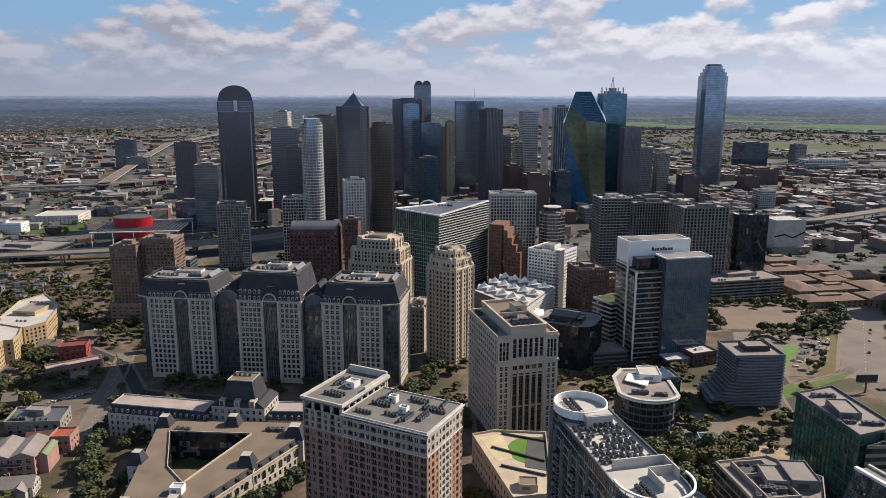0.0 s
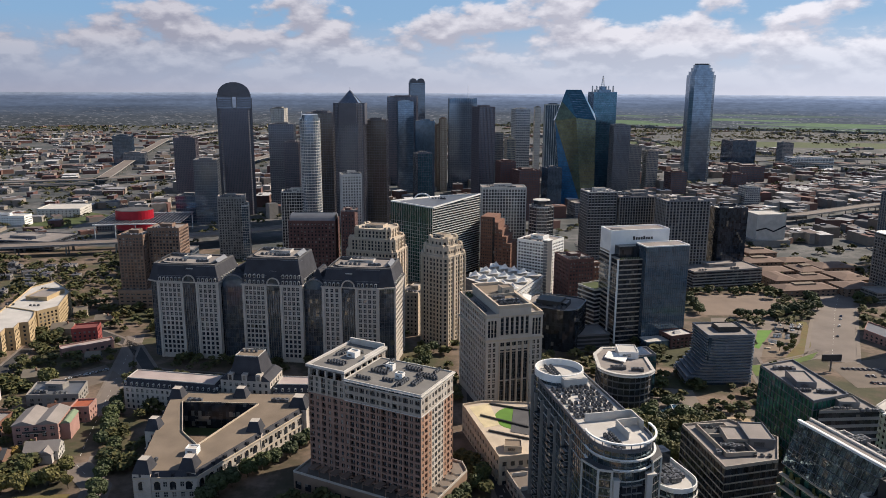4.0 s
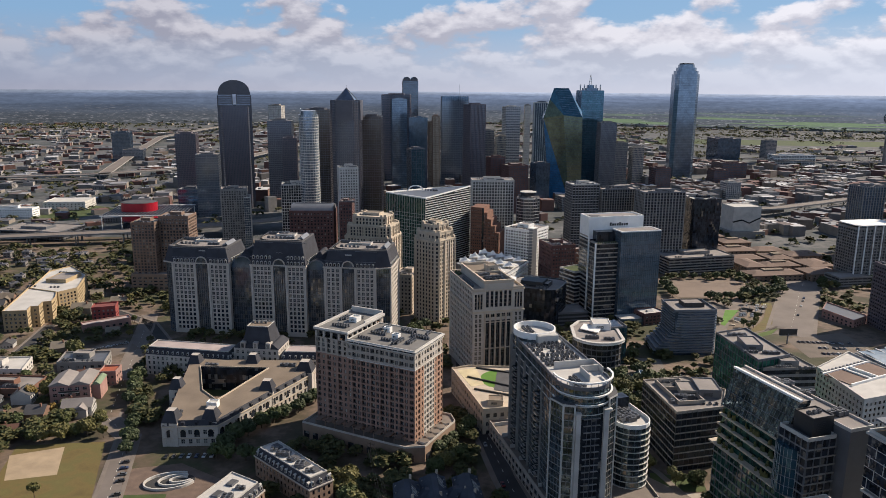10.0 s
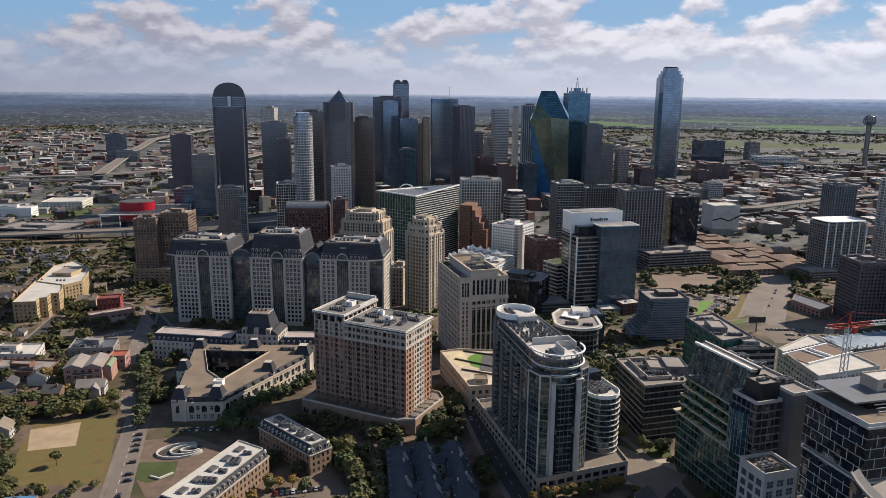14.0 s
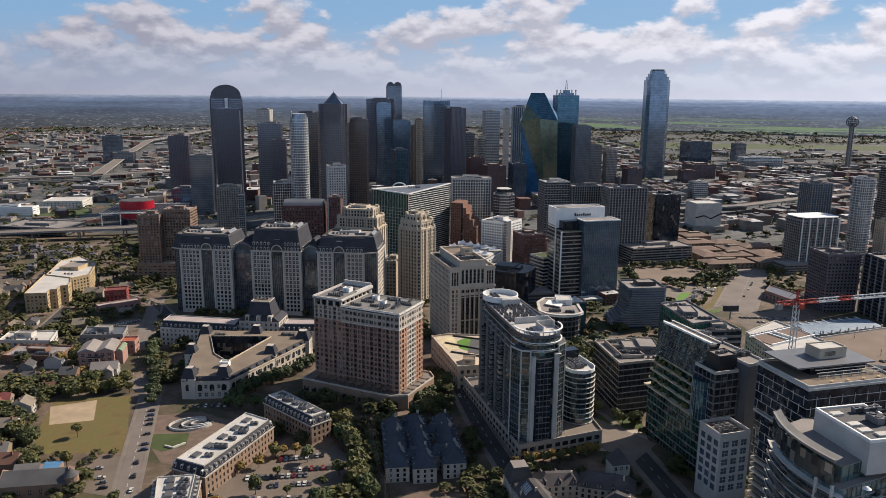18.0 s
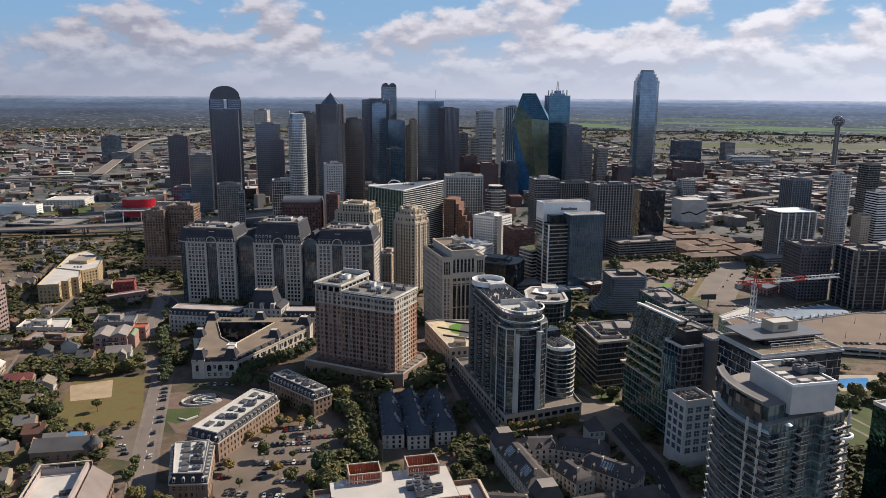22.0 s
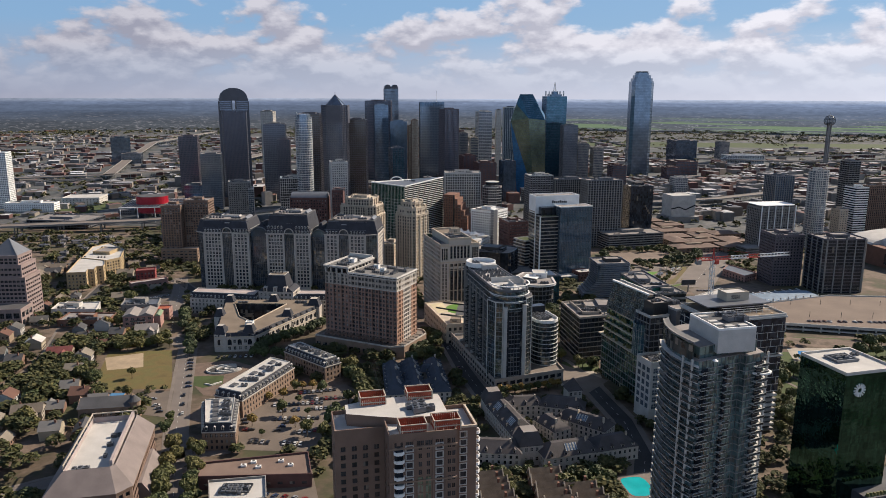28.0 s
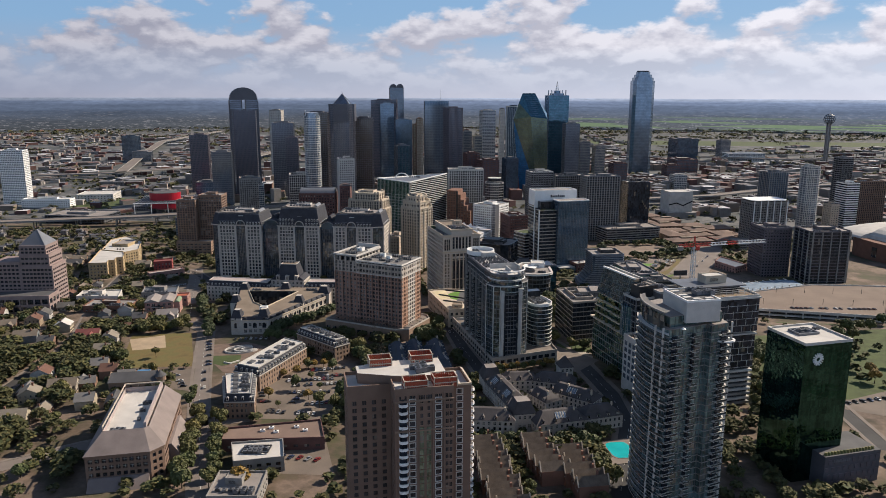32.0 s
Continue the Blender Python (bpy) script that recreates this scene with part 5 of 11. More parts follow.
def stone_office():
    """Tan postmodern office with tall glazed bays; its crown runs the whole depth beside a lower terrace."""
    x, y, yaw = 42.5, 157.6, 20
    g = ground_z(y)
    H, W, D = 61 - g, 37.0, 56
    r = thing("office_building", "tan precast office block with tall glazed bays and a stepped crown", "building", x, y, yaw)
    body = rect(W, D)
    footprint(r, body)
    f = -D / 2
    band = H - 16
    # front: corner bays with paired windows round five tall glazed bays
    for x0, x1 in ((-W / 2, -10.6), (10.6, W / 2)):
        b, holes = facade(x1 - x0, -1, band, 2, 13, 1.6, 2.5, 0.4, 5, 0.6, 1.0)
        part("corner_bay", b, PALESTONE, r, m=pose(x0, f - 0.3, 0))
        for c, z in holes:
            put("window", pane(1.6, 2.5, GLASSBLACK, CREAM, (1, 1)), r, pose(x0 + c, f + 0.09, z))
        b, holes = facade(x1 - x0, band + 1.2, H - 0.8, 3, 1, 1.5, 10.8, 0.6, 0.6, 1.2, 0.9)
        part("upper_bay", b, PALESTONE, r, m=pose(x0, f - 0.3, 0))
        for c, z in holes:
            put("tall_window", pane(1.5, 10.8, GLASSBLACK, CREAM, (0, 3)), r, pose(x0 + c, f + 0.29, z))
    n = 5
    b, holes = facade(21.2, -1, band - 5, n, 1, 2.9, band - 11, 0.9, 5.5, 0.4, 0.9)
    part("glazed_front", b, PALESTONE, r, m=pose(-10.6, f, 0))
    for c, z in holes:
        put("tall_window", pane(2.9, band - 11, GLASSBLACK, GREYMETAL, (1, 10)), r, pose(-10.6 + c, f + 0.89, z))
    b, holes = facade(21.2, band - 5, band, n, 1, 2.6, 2.6, 0.5, 1.0, 1.0, 0.9)
    part("mezzanine_front", b, PALESTONE, r, m=pose(-10.6, f, 0))
    for c, z in holes:
        put("window", pane(2.6, 2.6, GLASSBLACK, CREAM, (1, 0)), r, pose(-10.6 + c, f + 0.49, z))
    b, holes = facade(21.2, band + 1.2, H + 5.0, 6, 1, 2.2, 13.6, 0.9, 1.2, 2.6, 0.8)
    part("loggia_front", b, PALESTONE, r, m=pose(-10.6, f - 0.5, 0))
    for c, z in holes:
        put("tall_window", pane(2.2, 13.6, GLASSBLACK, CREAM, (0, 4)), r, pose(-10.6 + c, f + 0.39, z))
    for k in range(6):
        px = -10.6 + 0.9 + (21.2 - 1.8) * k / 5
        part("bay_pier", Build().box(px - 0.42, f - 0.75, -1, px + 0.42, f + 0.1, band - 1), CREAM, r)
    # long sides and back: close grids of large windows
    for i, L, mm in edges(body):
        if i == 0:
            continue
        b, holes = facade(L, -1, H, 14 if L > 40 else 9, 15, 2.5, 2.7, 0.5, 5, 1.2, 1.6)
        part("wall", b, PALESTONE, r, m=mm)
        rest = Build()
        for c, z in holes:
            if i == 3 and z > 25:
                put("window", pane(2.5, 2.7, GLASSBLACK, CREAM, (1, 0)), r, mm @ pose(c, 0.49, z))
            else:
                rest.add([(c - 1.25, 0.49, z - 1.35), (c + 1.25, 0.49, z - 1.35), (c + 1.25, 0.49, z + 1.35), (c - 1.25, 0.49, z + 1.35)], [(0, 1, 2, 3)])
        part("window_panes", rest, GLASSBLACK, r, m=mm, kind="stuff")
    part("cornice", Build().prism(offset(body, 0.8), band, band + 1.2), CREAM, r)
    part("cornice", Build().prism(offset(body, 0.6), H - 0.8, H), CREAM, r)
    for z in (22, 41):
        part("string_course", Build().prism(offset(body, 0.2), z, z + 0.5), CREAM, r)
    roof(r, body, H, ROOFGREY, CREAM, 1.4, 0.8)
    # crown along the whole depth, set to one side
    up = [(-10.6, f - 0.4), (10.6, f - 0.4), (10.6, D / 2 - 2), (-10.6, D / 2 - 2)]
    part("crown_wall", Build().prism(offset(up, -0.2), H, H + 5.0, 0, 1), [PALESTONE, ROOFTAN], r)
    inn, b = offset(up, -0.9), Build()
    for i in range(4):
        b.prism([offset(up, 0.3)[i], offset(up, 0.3)[(i + 1) % 4], inn[(i + 1) % 4], inn[i]], H + 4.6, H + 6.8)
    part("crown_parapet", b, CREAM, r)
    part("dividing_wall", Build().box(-9.6, -2, H + 5, 9.6, -1.2, H + 6.6).box(2, -1.2, H + 5, 2.8, 10, H + 6.6), CREAM, r)
    part("sunken_deck", Build().box(-8, -24, H + 5.0, 8, -13, H + 5.2), DARKMETAL, r)
    penthouse(r, 5.5, 4, 8, 9, H + 5, H + 9.5, CREAM, ROOFTAN)
    penthouse(r, 12.5, -2, 5, 12, H, H + 3.0, CREAM, ROOFTAN)
    units(r, H + 5.2, [(-6, -20, 5, 2.8), (-6, -16, 5, 2.8), (-7, -8, 3, 3.0)], 11)
    for k in range(7):
        put("rooftop_unit", unit_mesh(2.4, 1.6, 1.6), r, pose(-15.2, -16 + k * 3.4, H, 0, 0, 90))
    for k in range(5):
        part("terrace_shrub", Build().cyl(-14.8 + (k % 2) * 1.6, 17 + k * 1.8, H, H + 1.8, 1.4, 8, 0, 0.6), LEAFDARK, r)


stone_office()


def terrace_block():
    """Low cream block with a painted roof terrace in the shade of the glass tower."""
    cx, cy, o = polygon_thing([(22, 98), (44, 36), (62, 41), (62, 104), (34, 104)])
    r = thing("terrace_building", "low cream block with a green and yellow roof terrace", "building", cx, cy)
    punched(r, o, -2, 15.5, bay=4.6, floor=4.8, ww=2.2, wh=2.6, wall=CREAM, base=1, top=0.8, single=(0,), cap=50)
    roof(r, o, 15.5, CREAM, CREAM, 1.2)
    L = lambda pts: [(p[0] - cx, p[1] - cy) for p in pts]
    part("green_mat", Build().prism(L(oval(26, 30, 20, 54, 84)), 15.5, 15.56), TURF, r, "bright green painted deck")
    part("yellow_deck", Build().prism(L([(26, 96), (36, 70), (44, 74), (38, 102)]), 15.5, 15.6), material("yellow_deck", (0.5, 0.43, 0.27), 0.85), r, "pale yellow painted deck")
    for p, q in (((38, 101), (61, 94)), ((33, 85), (60, 72)), ((38, 66), (60, 58))):
        part("planter_wall", Build().beam((p[0] - cx, p[1] - cy, 16), (q[0] - cx, q[1] - cy, 16), 0.5), DARKMETAL, r)
    part("sunken_court", Build().prism(L([(50, 66), (61, 63), (61, 100), (52, 97)]), 15.5, 15.7), ROOFDARK, r)
    penthouse(r, 51 - cx, 47 - cy, 9, 8, 15.5, 18.5, CREAM, ROOFTAN)


terrace_block()


def glass_tower():
    """Twin curved-ended residential tower on a podium."""
    r = thing("residential_tower", "glass residential tower with pale columns and white curved roof", "building", 81, -15.5, -72.9)
    H, cx, R = 68, 28.0, 13.2
    arc = lambda rad, a0, a1, n: [(cx + rad * math.cos(radians(a0 + (a1 - a0) * i / n)), rad * math.sin(radians(a0 + (a1 - a0) * i / n))) for i in range(n + 1)]
    # long body, flat-fronted below the rounded head
    body = [(-38, -11.5), (cx, -12.6), (39.5, -6.5), (39.5, 6.5), (cx, 12.6), (-38, 11.5)]
    banded(r, body, 8, H - 12, floor=3.2, band=0.32, out=0.12, core=GLASSTOWER, band_mat=CONCRETE, fins=2.1, fin=(0.1, 0.12), fin_mat=GREYMETAL)
    upper = [(-38, -11.5), (cx - 6, -12.4)] + arc(R - 0.8, -90, 90, 14) + [(cx - 6, 12.4), (-38, 11.5)]
    banded(r, upper, H - 12, H, floor=4.0, band=0.4, out=0.2, core=GLASSTOWER, band_mat=CONCRETE_PALE, fins=1.9, fin=(0.1, 0.12), fin_mat=GREYMETAL, band_name="upper_floor_edge")
    # balconies: stacks of slabs with glass guards on the long sides
    slab = Build().box(-2.7, -1.9, -0.12, 2.7, 0.3, 0.12).mesh("balcony", [CONCRETE_PALE])
    rail = Build().box(-2.7, -1.9, 0.12, 2.7, -1.84, 1.1).box(-2.7, -1.84, 0.12, -2.64, 0.2, 1.1).box(2.64, -1.84, 0.12, 2.7, 0.2, 1.1).box(-2.75, -1.95, 1.1, 2.75, -1.8, 1.18, 1).mesh("balcony_guard", [GUARD, GREYMETAL])
    for k in range(14):
        z = 11.2 + k * 3.2
        for px in (-27, -10, 7):
            bal = put("balcony", slab, r, pose(px, -11.8 - 0.016 * (px + 38), z))
            put("balcony_guard", rail, bal)
    # dark panels proud of the glass, drawn for the shade of balcony recesses
    for px in (-27, -10, 7):
        part("balcony_recess", Build().box(px - 2.5, -12.4, 9, px + 2.5, -11.5, H - 12.6), GLASSBLACK, r)
    for px in (-36, -31, -23, -14, -6, 3, 11):
        part("column", Build().box(px - 0.3, -13.2, 8, px + 0.3, -11.4, H - 6 if px > -34 else H + 1), CONCRETE, r)
    # pale pylons framing the dark middle of the front
    for py, zt in ((-6.6, H - 11), (6.6, H - 10)):
        part("pylon", Build().box(38.6, py - 1.1, 0, 41.0, py + 1.1, zt), CONCRETE_PALE, r)
        part("pylon_cap", Build().box(35.5, py - 1.3, zt, 41.2, py + 2.6 if py > 0 else py + 1.3, zt + 0.7), CONCRETE_PALE, r)
    part("front_slot", Build().box(39.3, -5.5, 6, 39.75, 5.5, H - 14), GLASSBLACK, r)
    for k in range(15):
        part("front_balcony", Build().box(39.6, -3.9, 9.4 + k * 3.2, 40.7, -0.3, 9.6 + k * 3.2).box(39.6, 0.3, 9.4 + k * 3.2, 40.7, 3.9, 9.6 + k * 3.2), CONCRETE, r)
    for py in (-2.1, 2.1, 0):
        part("front_mullion", Build().box(39.6, py - 0.12, 6, 40.0, py + 0.12, H - 14), GREYMETAL, r)
    # lower glazed block at one front corner, and its twin across
    for q, zt in (([(29.5, -15.5), (37.5, -12.6), (39.8, -8.2), (33, -8), (29.5, -10)], H - 7.5), ([(33, 8), (39.4, 8.2), (36, 13.4), (29, 15.5), (29, 10)], H - 5.5)):
        banded(r, q, 8, zt, floor=3.2, band=0.35, out=0.1, core=GLASSTOWER, band_mat=CONCRETE, fins=2.0, fin=(0.12, 0.12), fin_mat=GREYMETAL, singles=False)
        part("block_head", Build().prism(offset(q, 0.3), zt, zt + 1.0, 0, 1), [CONCRETE_PALE, ROOFDARK], r)
        for px, py in q[:3]:
            part("corner_post", Build().box(px - 0.35, py - 0.35, 6, px + 0.35, py + 0.35, zt), CONCRETE_PALE, r)
    # roofs: plant deck, rounded head with a hoop, drum at the far end
    roof(r, upper, H, ROOFWHITE, GREYMETAL, 1.2, 0.4)
    hoop, inner = arc(R + 0.5, -100, 100, 26), arc(R - 0.3, -100, 100, 26)
    for z0, z1 in ((H + 3.2, H + 3.8), (H - 3.0, H - 2.7), (H - 7.0, H - 6.7)):
        b = Build()
        for p, q, p2, q2 in zip(hoop, hoop[1:], inner, inner[1:]):
            b.prism([p, q, q2, p2], z0, z1)
        part("roof_hoop", b, WHITEPAINT, r)
    for k in range(0, 27, 2):
        p = arc(R, -100, 100, 26)[k]
        part("hoop_post", Build().box(p[0] - 0.12, p[1] - 0.12, H, p[0] + 0.12, p[1] + 0.12, H + 3.2), GREYMETAL, r)
    screen = Build().box(13, -8, H, 13.5, 12, H + 3.6).box(13.5, 11.5, H, 24, 12, H + 3.6).box(20, 2, H, 31, 2.4, H + 3.2).box(19.5, 2.4, H, 20, 11.5, H + 3.2)
    part("roof_screen", screen, CONCRETE_PALE, r)
    small = unit_mesh(1.3, 1.3, 1.5)
    for i in range(17):
        for j in range(9):
            if (i * 7 + j * 3) % 13 in (0, 3, 5, 8, 11) or (5 < i < 9 and j in (2, 3)):
                continue
            put("condenser", small, r, pose(-21 + i * 2.0 + (j % 2) * 0.4, -9.4 + j * 2.2, H, 0, 0, 90 * (i % 2)))
    for i in range(8):
        put("condenser", small, r, pose(27 + 1.6 * i, -5.5 + 0.2 * (i % 3), H))
        put("condenser", small, r, pose(26 + 1.6 * i, -3.2 + 0.2 * (i % 2), H))
    drum = oval(22, 22, 28, -33, -1)
    banded(r, drum, 10, H + 2, floor=3.2, band=0.35, out=0.25, core=GLASSTOWER, band_mat=CONCRETE, fins=2.3, fin=(0.12, 0.14), fin_mat=GREYMETAL, singles=False, band_name="drum_edge")
    roof(r, drum, H + 2, ROOFWHITE, WHITEPAINT, 3.0, 0.5)
    part("stair_head", Build().box(-26, -4, H, -19, 7, H + 4.5, 0).box(-25.4, -3.4, H + 4.5, -19.6, 6.4, H + 4.7, 1), [CONCRETE_PALE, ROOFWHITE], r)
    for i in range(7):
        for j in range(2):
            put("condenser", small, r, pose(-40 + i * 2.1, -5 + j * 2.6, H + 2, 0, 0, 90 * j))
    # smaller round-ended companion
    s = thing("residential_tower", "lower curved glass residential block with white floor edges", "building", 114, -22, -67)
    small = [(-13, -8)] + [(2 + 9 * math.sin(a), -9 * math.cos(a) + 1) for a in [math.pi * i / 10 for i in range(11)]] + [(-13, 10)]
    banded(s, small, 6, 40, floor=3.2, band=0.3, out=0.6, core=GLASSTOWER, band_mat=CONCRETE_PALE, fins=2.4, fin=(0.1, 0.12), fin_mat=GREYMETAL, band_name="floor_edge")
    part("shaft", Build().prism(rect(6, 14, -14, 1), 0, 46), GLASSDARK, s)
    roof(s, small, 40, ROOFWHITE, WHITEPAINT, 1.6)
    units(s, 40, [(-8, -3, 4, 2.8), (-8, 1, 5, 2.6), (-8, 5, 4, 2.8)], 13)
    # podium
    cx, cy, o = polygon_thing([(46, 40), (80, -62), (128, -40), (122, -10), (72, 36)])
    p = thing("podium_building", "tan podium of shops with a planted deck", "building", cx, cy)
    punched(p, o, -1, 8.5, bay=5.2, floor=4.4, ww=3.8, wh=2.6, wall=TANSTONE, glazing=GLASSDARK, base=0.6, top=0.8, single=(0, 1), cap=60)
    roof(p, o, 8.5, PAVING, TANSTONE, 1.2)
    for k in range(7):
        a = Vector(o[0]).lerp(Vector(o[1]), (k + 0.8) / 8)
        part("terrace_wall", Build().obox((a.x + 5, a.y + 1.5), -72, 0.4, 8, 8.5, 10.5), CONCRETE_PALE, p)


glass_tower()

# ---- the blocks between ----
def block(label, x, y, yaw, w, d, top, kind, wall, name="building", poly=None, roof_mat=None, plant=True, single=(0, 1, 3), cap=70, seed=1, z_low=-1.0, **kw):
    """A building of one body: punched walls or glazed bands, a roof with parapet and plant. top: its height above datum."""
    g = ground_z(y)
    r = thing(name, label, "building", x, y, yaw)
    p, H = poly or rect(w, d), top - g
    if kind == "punched":
        punched(r, p, z_low, H, wall=wall, single=single, cap=cap, **kw)
    else:
        banded(r, p, z_low, H, band_mat=wall, **kw)
    roof(r, p, H, roof_mat, wall, 1.1)
    if plant:
        rnd = random.Random(seed)
        penthouse(r, rnd.uniform(-0.1, 0.1) * w, rnd.uniform(-0.1, 0.15) * d, w * 0.4, d * 0.35, H, H + 3.2, wall if wall is not GLASSDARK else GREYMETAL)
        units(r, H, [(-w * 0.36, -d * 0.32, 3, 3.2), (w * 0.1, -d * 0.34, 3, 3.4), (-w * 0.35, d * 0.33, 4, 3.2)], seed)
    return r, H


def cream_tower(x, y, yaw, tiers, label, cap=130):
    """Stepped cream stone tower: tiers of width, depth, foot and top."""
    g = ground_z(y)
    r = thing("stepped_tower", label, "building", x, y, yaw)
    left = cap
    for i, (w, d, z0, z1) in enumerate(tiers):
        p = chamfer(w, d, 3.0)
        n = min(left, 60)
        punched(r, p, (z0 - g) if i else -1, z1 - g, bay=3.2, floor=3.5, ww=1.85, wh=2.35, wall=CREAM, glazing=GLASSBLACK, frame_mat=FRAMEDARK, base=1, top=0.8, single=(0, 1, 2, 7), cap=n, margin=0.5, rec=0.6)
        piers = Build()
        for e, L, m in edges(p):
            for j in range(int(L // 6.4) + 1):
                c = m @ Vector((L * j / max(1, int(L // 6.4)), -0.2, 0))
                piers.obox((c.x, c.y), math.degrees(m.to_euler().z), 1.0, 1.0, (z0 - g) if i else -1, z1 - g + 0.6)
        part("pier", piers, CREAM, r, kind="stuff")
        left -= n
        part("tier_roof", Build().prism(offset(p, 0.4), z1 - g, z1 - g + 0.9), CREAM, r)
        for k, (px, py) in enumerate(p):
            part("corner_pinnacle", Build().prism(rect(2.2, 2.2, px * 0.93, py * 0.93), z1 - g, z1 - g + 2.6), CREAM, r)
    w, d, z0, z1 = tiers[-1]
    penthouse(r, 0, 0, w * 0.5, d * 0.5, z1 - g, z1 - g + 3, CREAM, ROOFTAN)
    units(r, z1 - g + 0.9, [(-w * 0.3, -d * 0.32, 3, 3)], 17)


cream_tower(-4, 277, -32, [(27, 29, 0, 66), (24, 25, 66, 73), (18, 19, 73, 79)], "tall cream stone residential tower stepping back to the top")
cream_tower(-70, 345, -12, [(48, 34, 0, 54), (44, 31, 54, 65), (34, 26, 65, 73.5)], "broad cream stone hotel stepping back to the top")
block("low cream stone annex", -32, 302, -12, 18, 26, 28, "punched", CREAM, bay=3.6, floor=3.6, ww=1.5, wh=2, cap=30, seed=2)


def slanted_office():
    """Glass office whose roof line climbs along its striped side."""
    cx, cy, o = polygon_thing([(-32, 480), (17, 559), (-33, 590), (-82, 511)])
    g = ground_z(cy)
    r = thing("office_building", "green glass office with white louvre bands and a climbing roof line", "building", cx, cy)
    tops = [70 - g, 74.5 - g, 67 - g, 72 - g]
    b = Build().add([(*p, -1) for p in o] + [(*p, t) for p, t in zip(o, tops)], [(i, (i + 1) % 4, 4 + (i + 1) % 4, 4 + i) for i in range(4)])
    b.m = [0, 0, 0, 1]
    part("glazing", b, [GLASSTOWER, GLASSGREEN], r)
    part("roof", Build().add([(*p, t) for p, t in zip(o, tops)], [(0, 1, 2, 3)]), GREYMETAL, r)
    A, B, D = Vector(o[0]), Vector(o[1]), Vector(o[3])
    # louvre bands on the striped side
    d = (B - A).normalized()
    nrm = Vector((d.y, -d.x)) * 0.5
    L = (B - A).length
    for k in range(32):
        z = 4 + k * 2.75
        s0 = max(0.0, (z + 1 - tops[0]) / (tops[1] - tops[0])) * L
        if s0 < L - 4:
            p, q = A + d * s0, B
            part("louvre_band", Build().prism([(p.x + nrm.x, p.y + nrm.y), (q.x + nrm.x, q.y + nrm.y), (q.x, q.y), (p.x, p.y)], z - 0.4, z + 0.35), CONCRETE_PALE, r)
    e = (D - A).normalized()
    n2 = Vector((-e.y, e.x)) * 0.3
    b = Build()
    for k in range(24):
        p = A.lerp(D, k / 23)
        b.obox((p.x + n2.x * 0.4, p.y + n2.y * 0.4), math.degrees(math.atan2(e.y, e.x)), 0.25, 0.5, -1, tops[0] + (tops[3] - tops[0]) * k / 23)
    for k in range(17):
        z = 3 + k * 4.1
        p, q = A + n2 * 0.3, D + n2 * 0.3
        b.beam((p.x, p.y, z), (q.x, q.y, z), 0.22)
    part("curtain_grid", b, FRAME, r)
    b = Build()
    for i in range(4):
        p, q = o[i], o[(i + 1) % 4]
        b.beam((*p, tops[i] + 0.6), (*q, tops[(i + 1) % 4] + 0.6), 0.7)
    part("roof_edge", b, WHITEPAINT, r)
    n, arc = 10, Build()
    for i in range(n):
        a0, a1 = math.pi * i / n, math.pi * (i + 1) / n
        arc.beam((-18 + 9 * math.cos(a0), 14, 70 - g + 6 * math.sin(a0)), (-18 + 9 * math.cos(a1), 14, 70 - g + 6 * math.sin(a1)), 0.7)
    part("roof_arch", arc, WHITEPAINT, r)
    units(r, 69.3 - g, [(-6, 18, 5, 3.4)], 21)


slanted_office()

block("dark brick office with a grey barrel roof", -168, 500, 5, 52, 34, 52, "punched", BRICKDARK, bay=3.8, floor=3.9, ww=1.9, wh=2.2, cap=110, seed=3, base=4)
g = ground_z(500)
r = thing("barrel_roof", "grey metal barrel roof over a brick office", "roof", -168, 500, 5, 52)
n = 12
arc = [(15 * math.cos(math.pi * i / n), 7 * math.sin(math.pi * i / n)) for i in range(n + 1)]
part("vault", Build().add([(-25, a, z + 0.2) for a, z in arc] + [(25, a, z + 0.2) for a, z in arc], [(i, n + 1 + i, n + 2 + i, i + 1) for i in range(n)] + [tuple(range(n + 1)), tuple(range(2 * n + 1, n, -1))]), GREYMETAL, r)
part("ridge_vent", Build().box(-22, -1, 7, 22, 1, 7.9), GREYMETAL, r)
block("dark brick stair tower of an office", -127, 497, 5, 15, 30, 63, "punched", BRICKDARK, bay=3.6, floor=3.9, ww=1.6, wh=2.2, cap=20, seed=4)
block("black gridded office with a white roof edge", -232, 652, 14, 36, 30, 62, "banded", CONCRETE_PALE, core=GLASSBLACK, floor=4.0, band=0.8, fins=3.4, fin=(0.7, 0.4), roof_mat=ROOFWHITE, seed=5)
block("white concrete residential tower with a sunlit side", -139, 565, 18, 24, 24, 96, "punched", CONCRETE_PALE, bay=3.4, floor=3.4, ww=1.7, wh=1.9, cap=110, seed=6, single=(0, 1))
block("concrete and glass apartment tower", -304, 610, 16, 34, 30, 60, "punched", CONCRETE, bay=3.2, floor=3.3, ww=1.9, wh=2.1, cap=90, seed=7)
block("glass corner of an apartment tower", -285, 606, 16, 8, 28, 50, "banded", CONCRETE_PALE, core=GLASSBLUE, floor=3.3, band=0.4, fins=2.4, plant=False)
block("brown brick apartment tower with balconies", -306, 360, 4, 24, 26, 60, "punched", BROWNSTONE, bay=3.0, floor=3.1, ww=2.0, wh=2.0, cap=150, seed=8)
block("brown brick apartment tower beside its twin", -279, 372, 4, 30, 26, 65, "punched", BROWNSTONE, bay=3.0, floor=3.1, ww=2.0, wh=2.0, cap=150, seed=9)
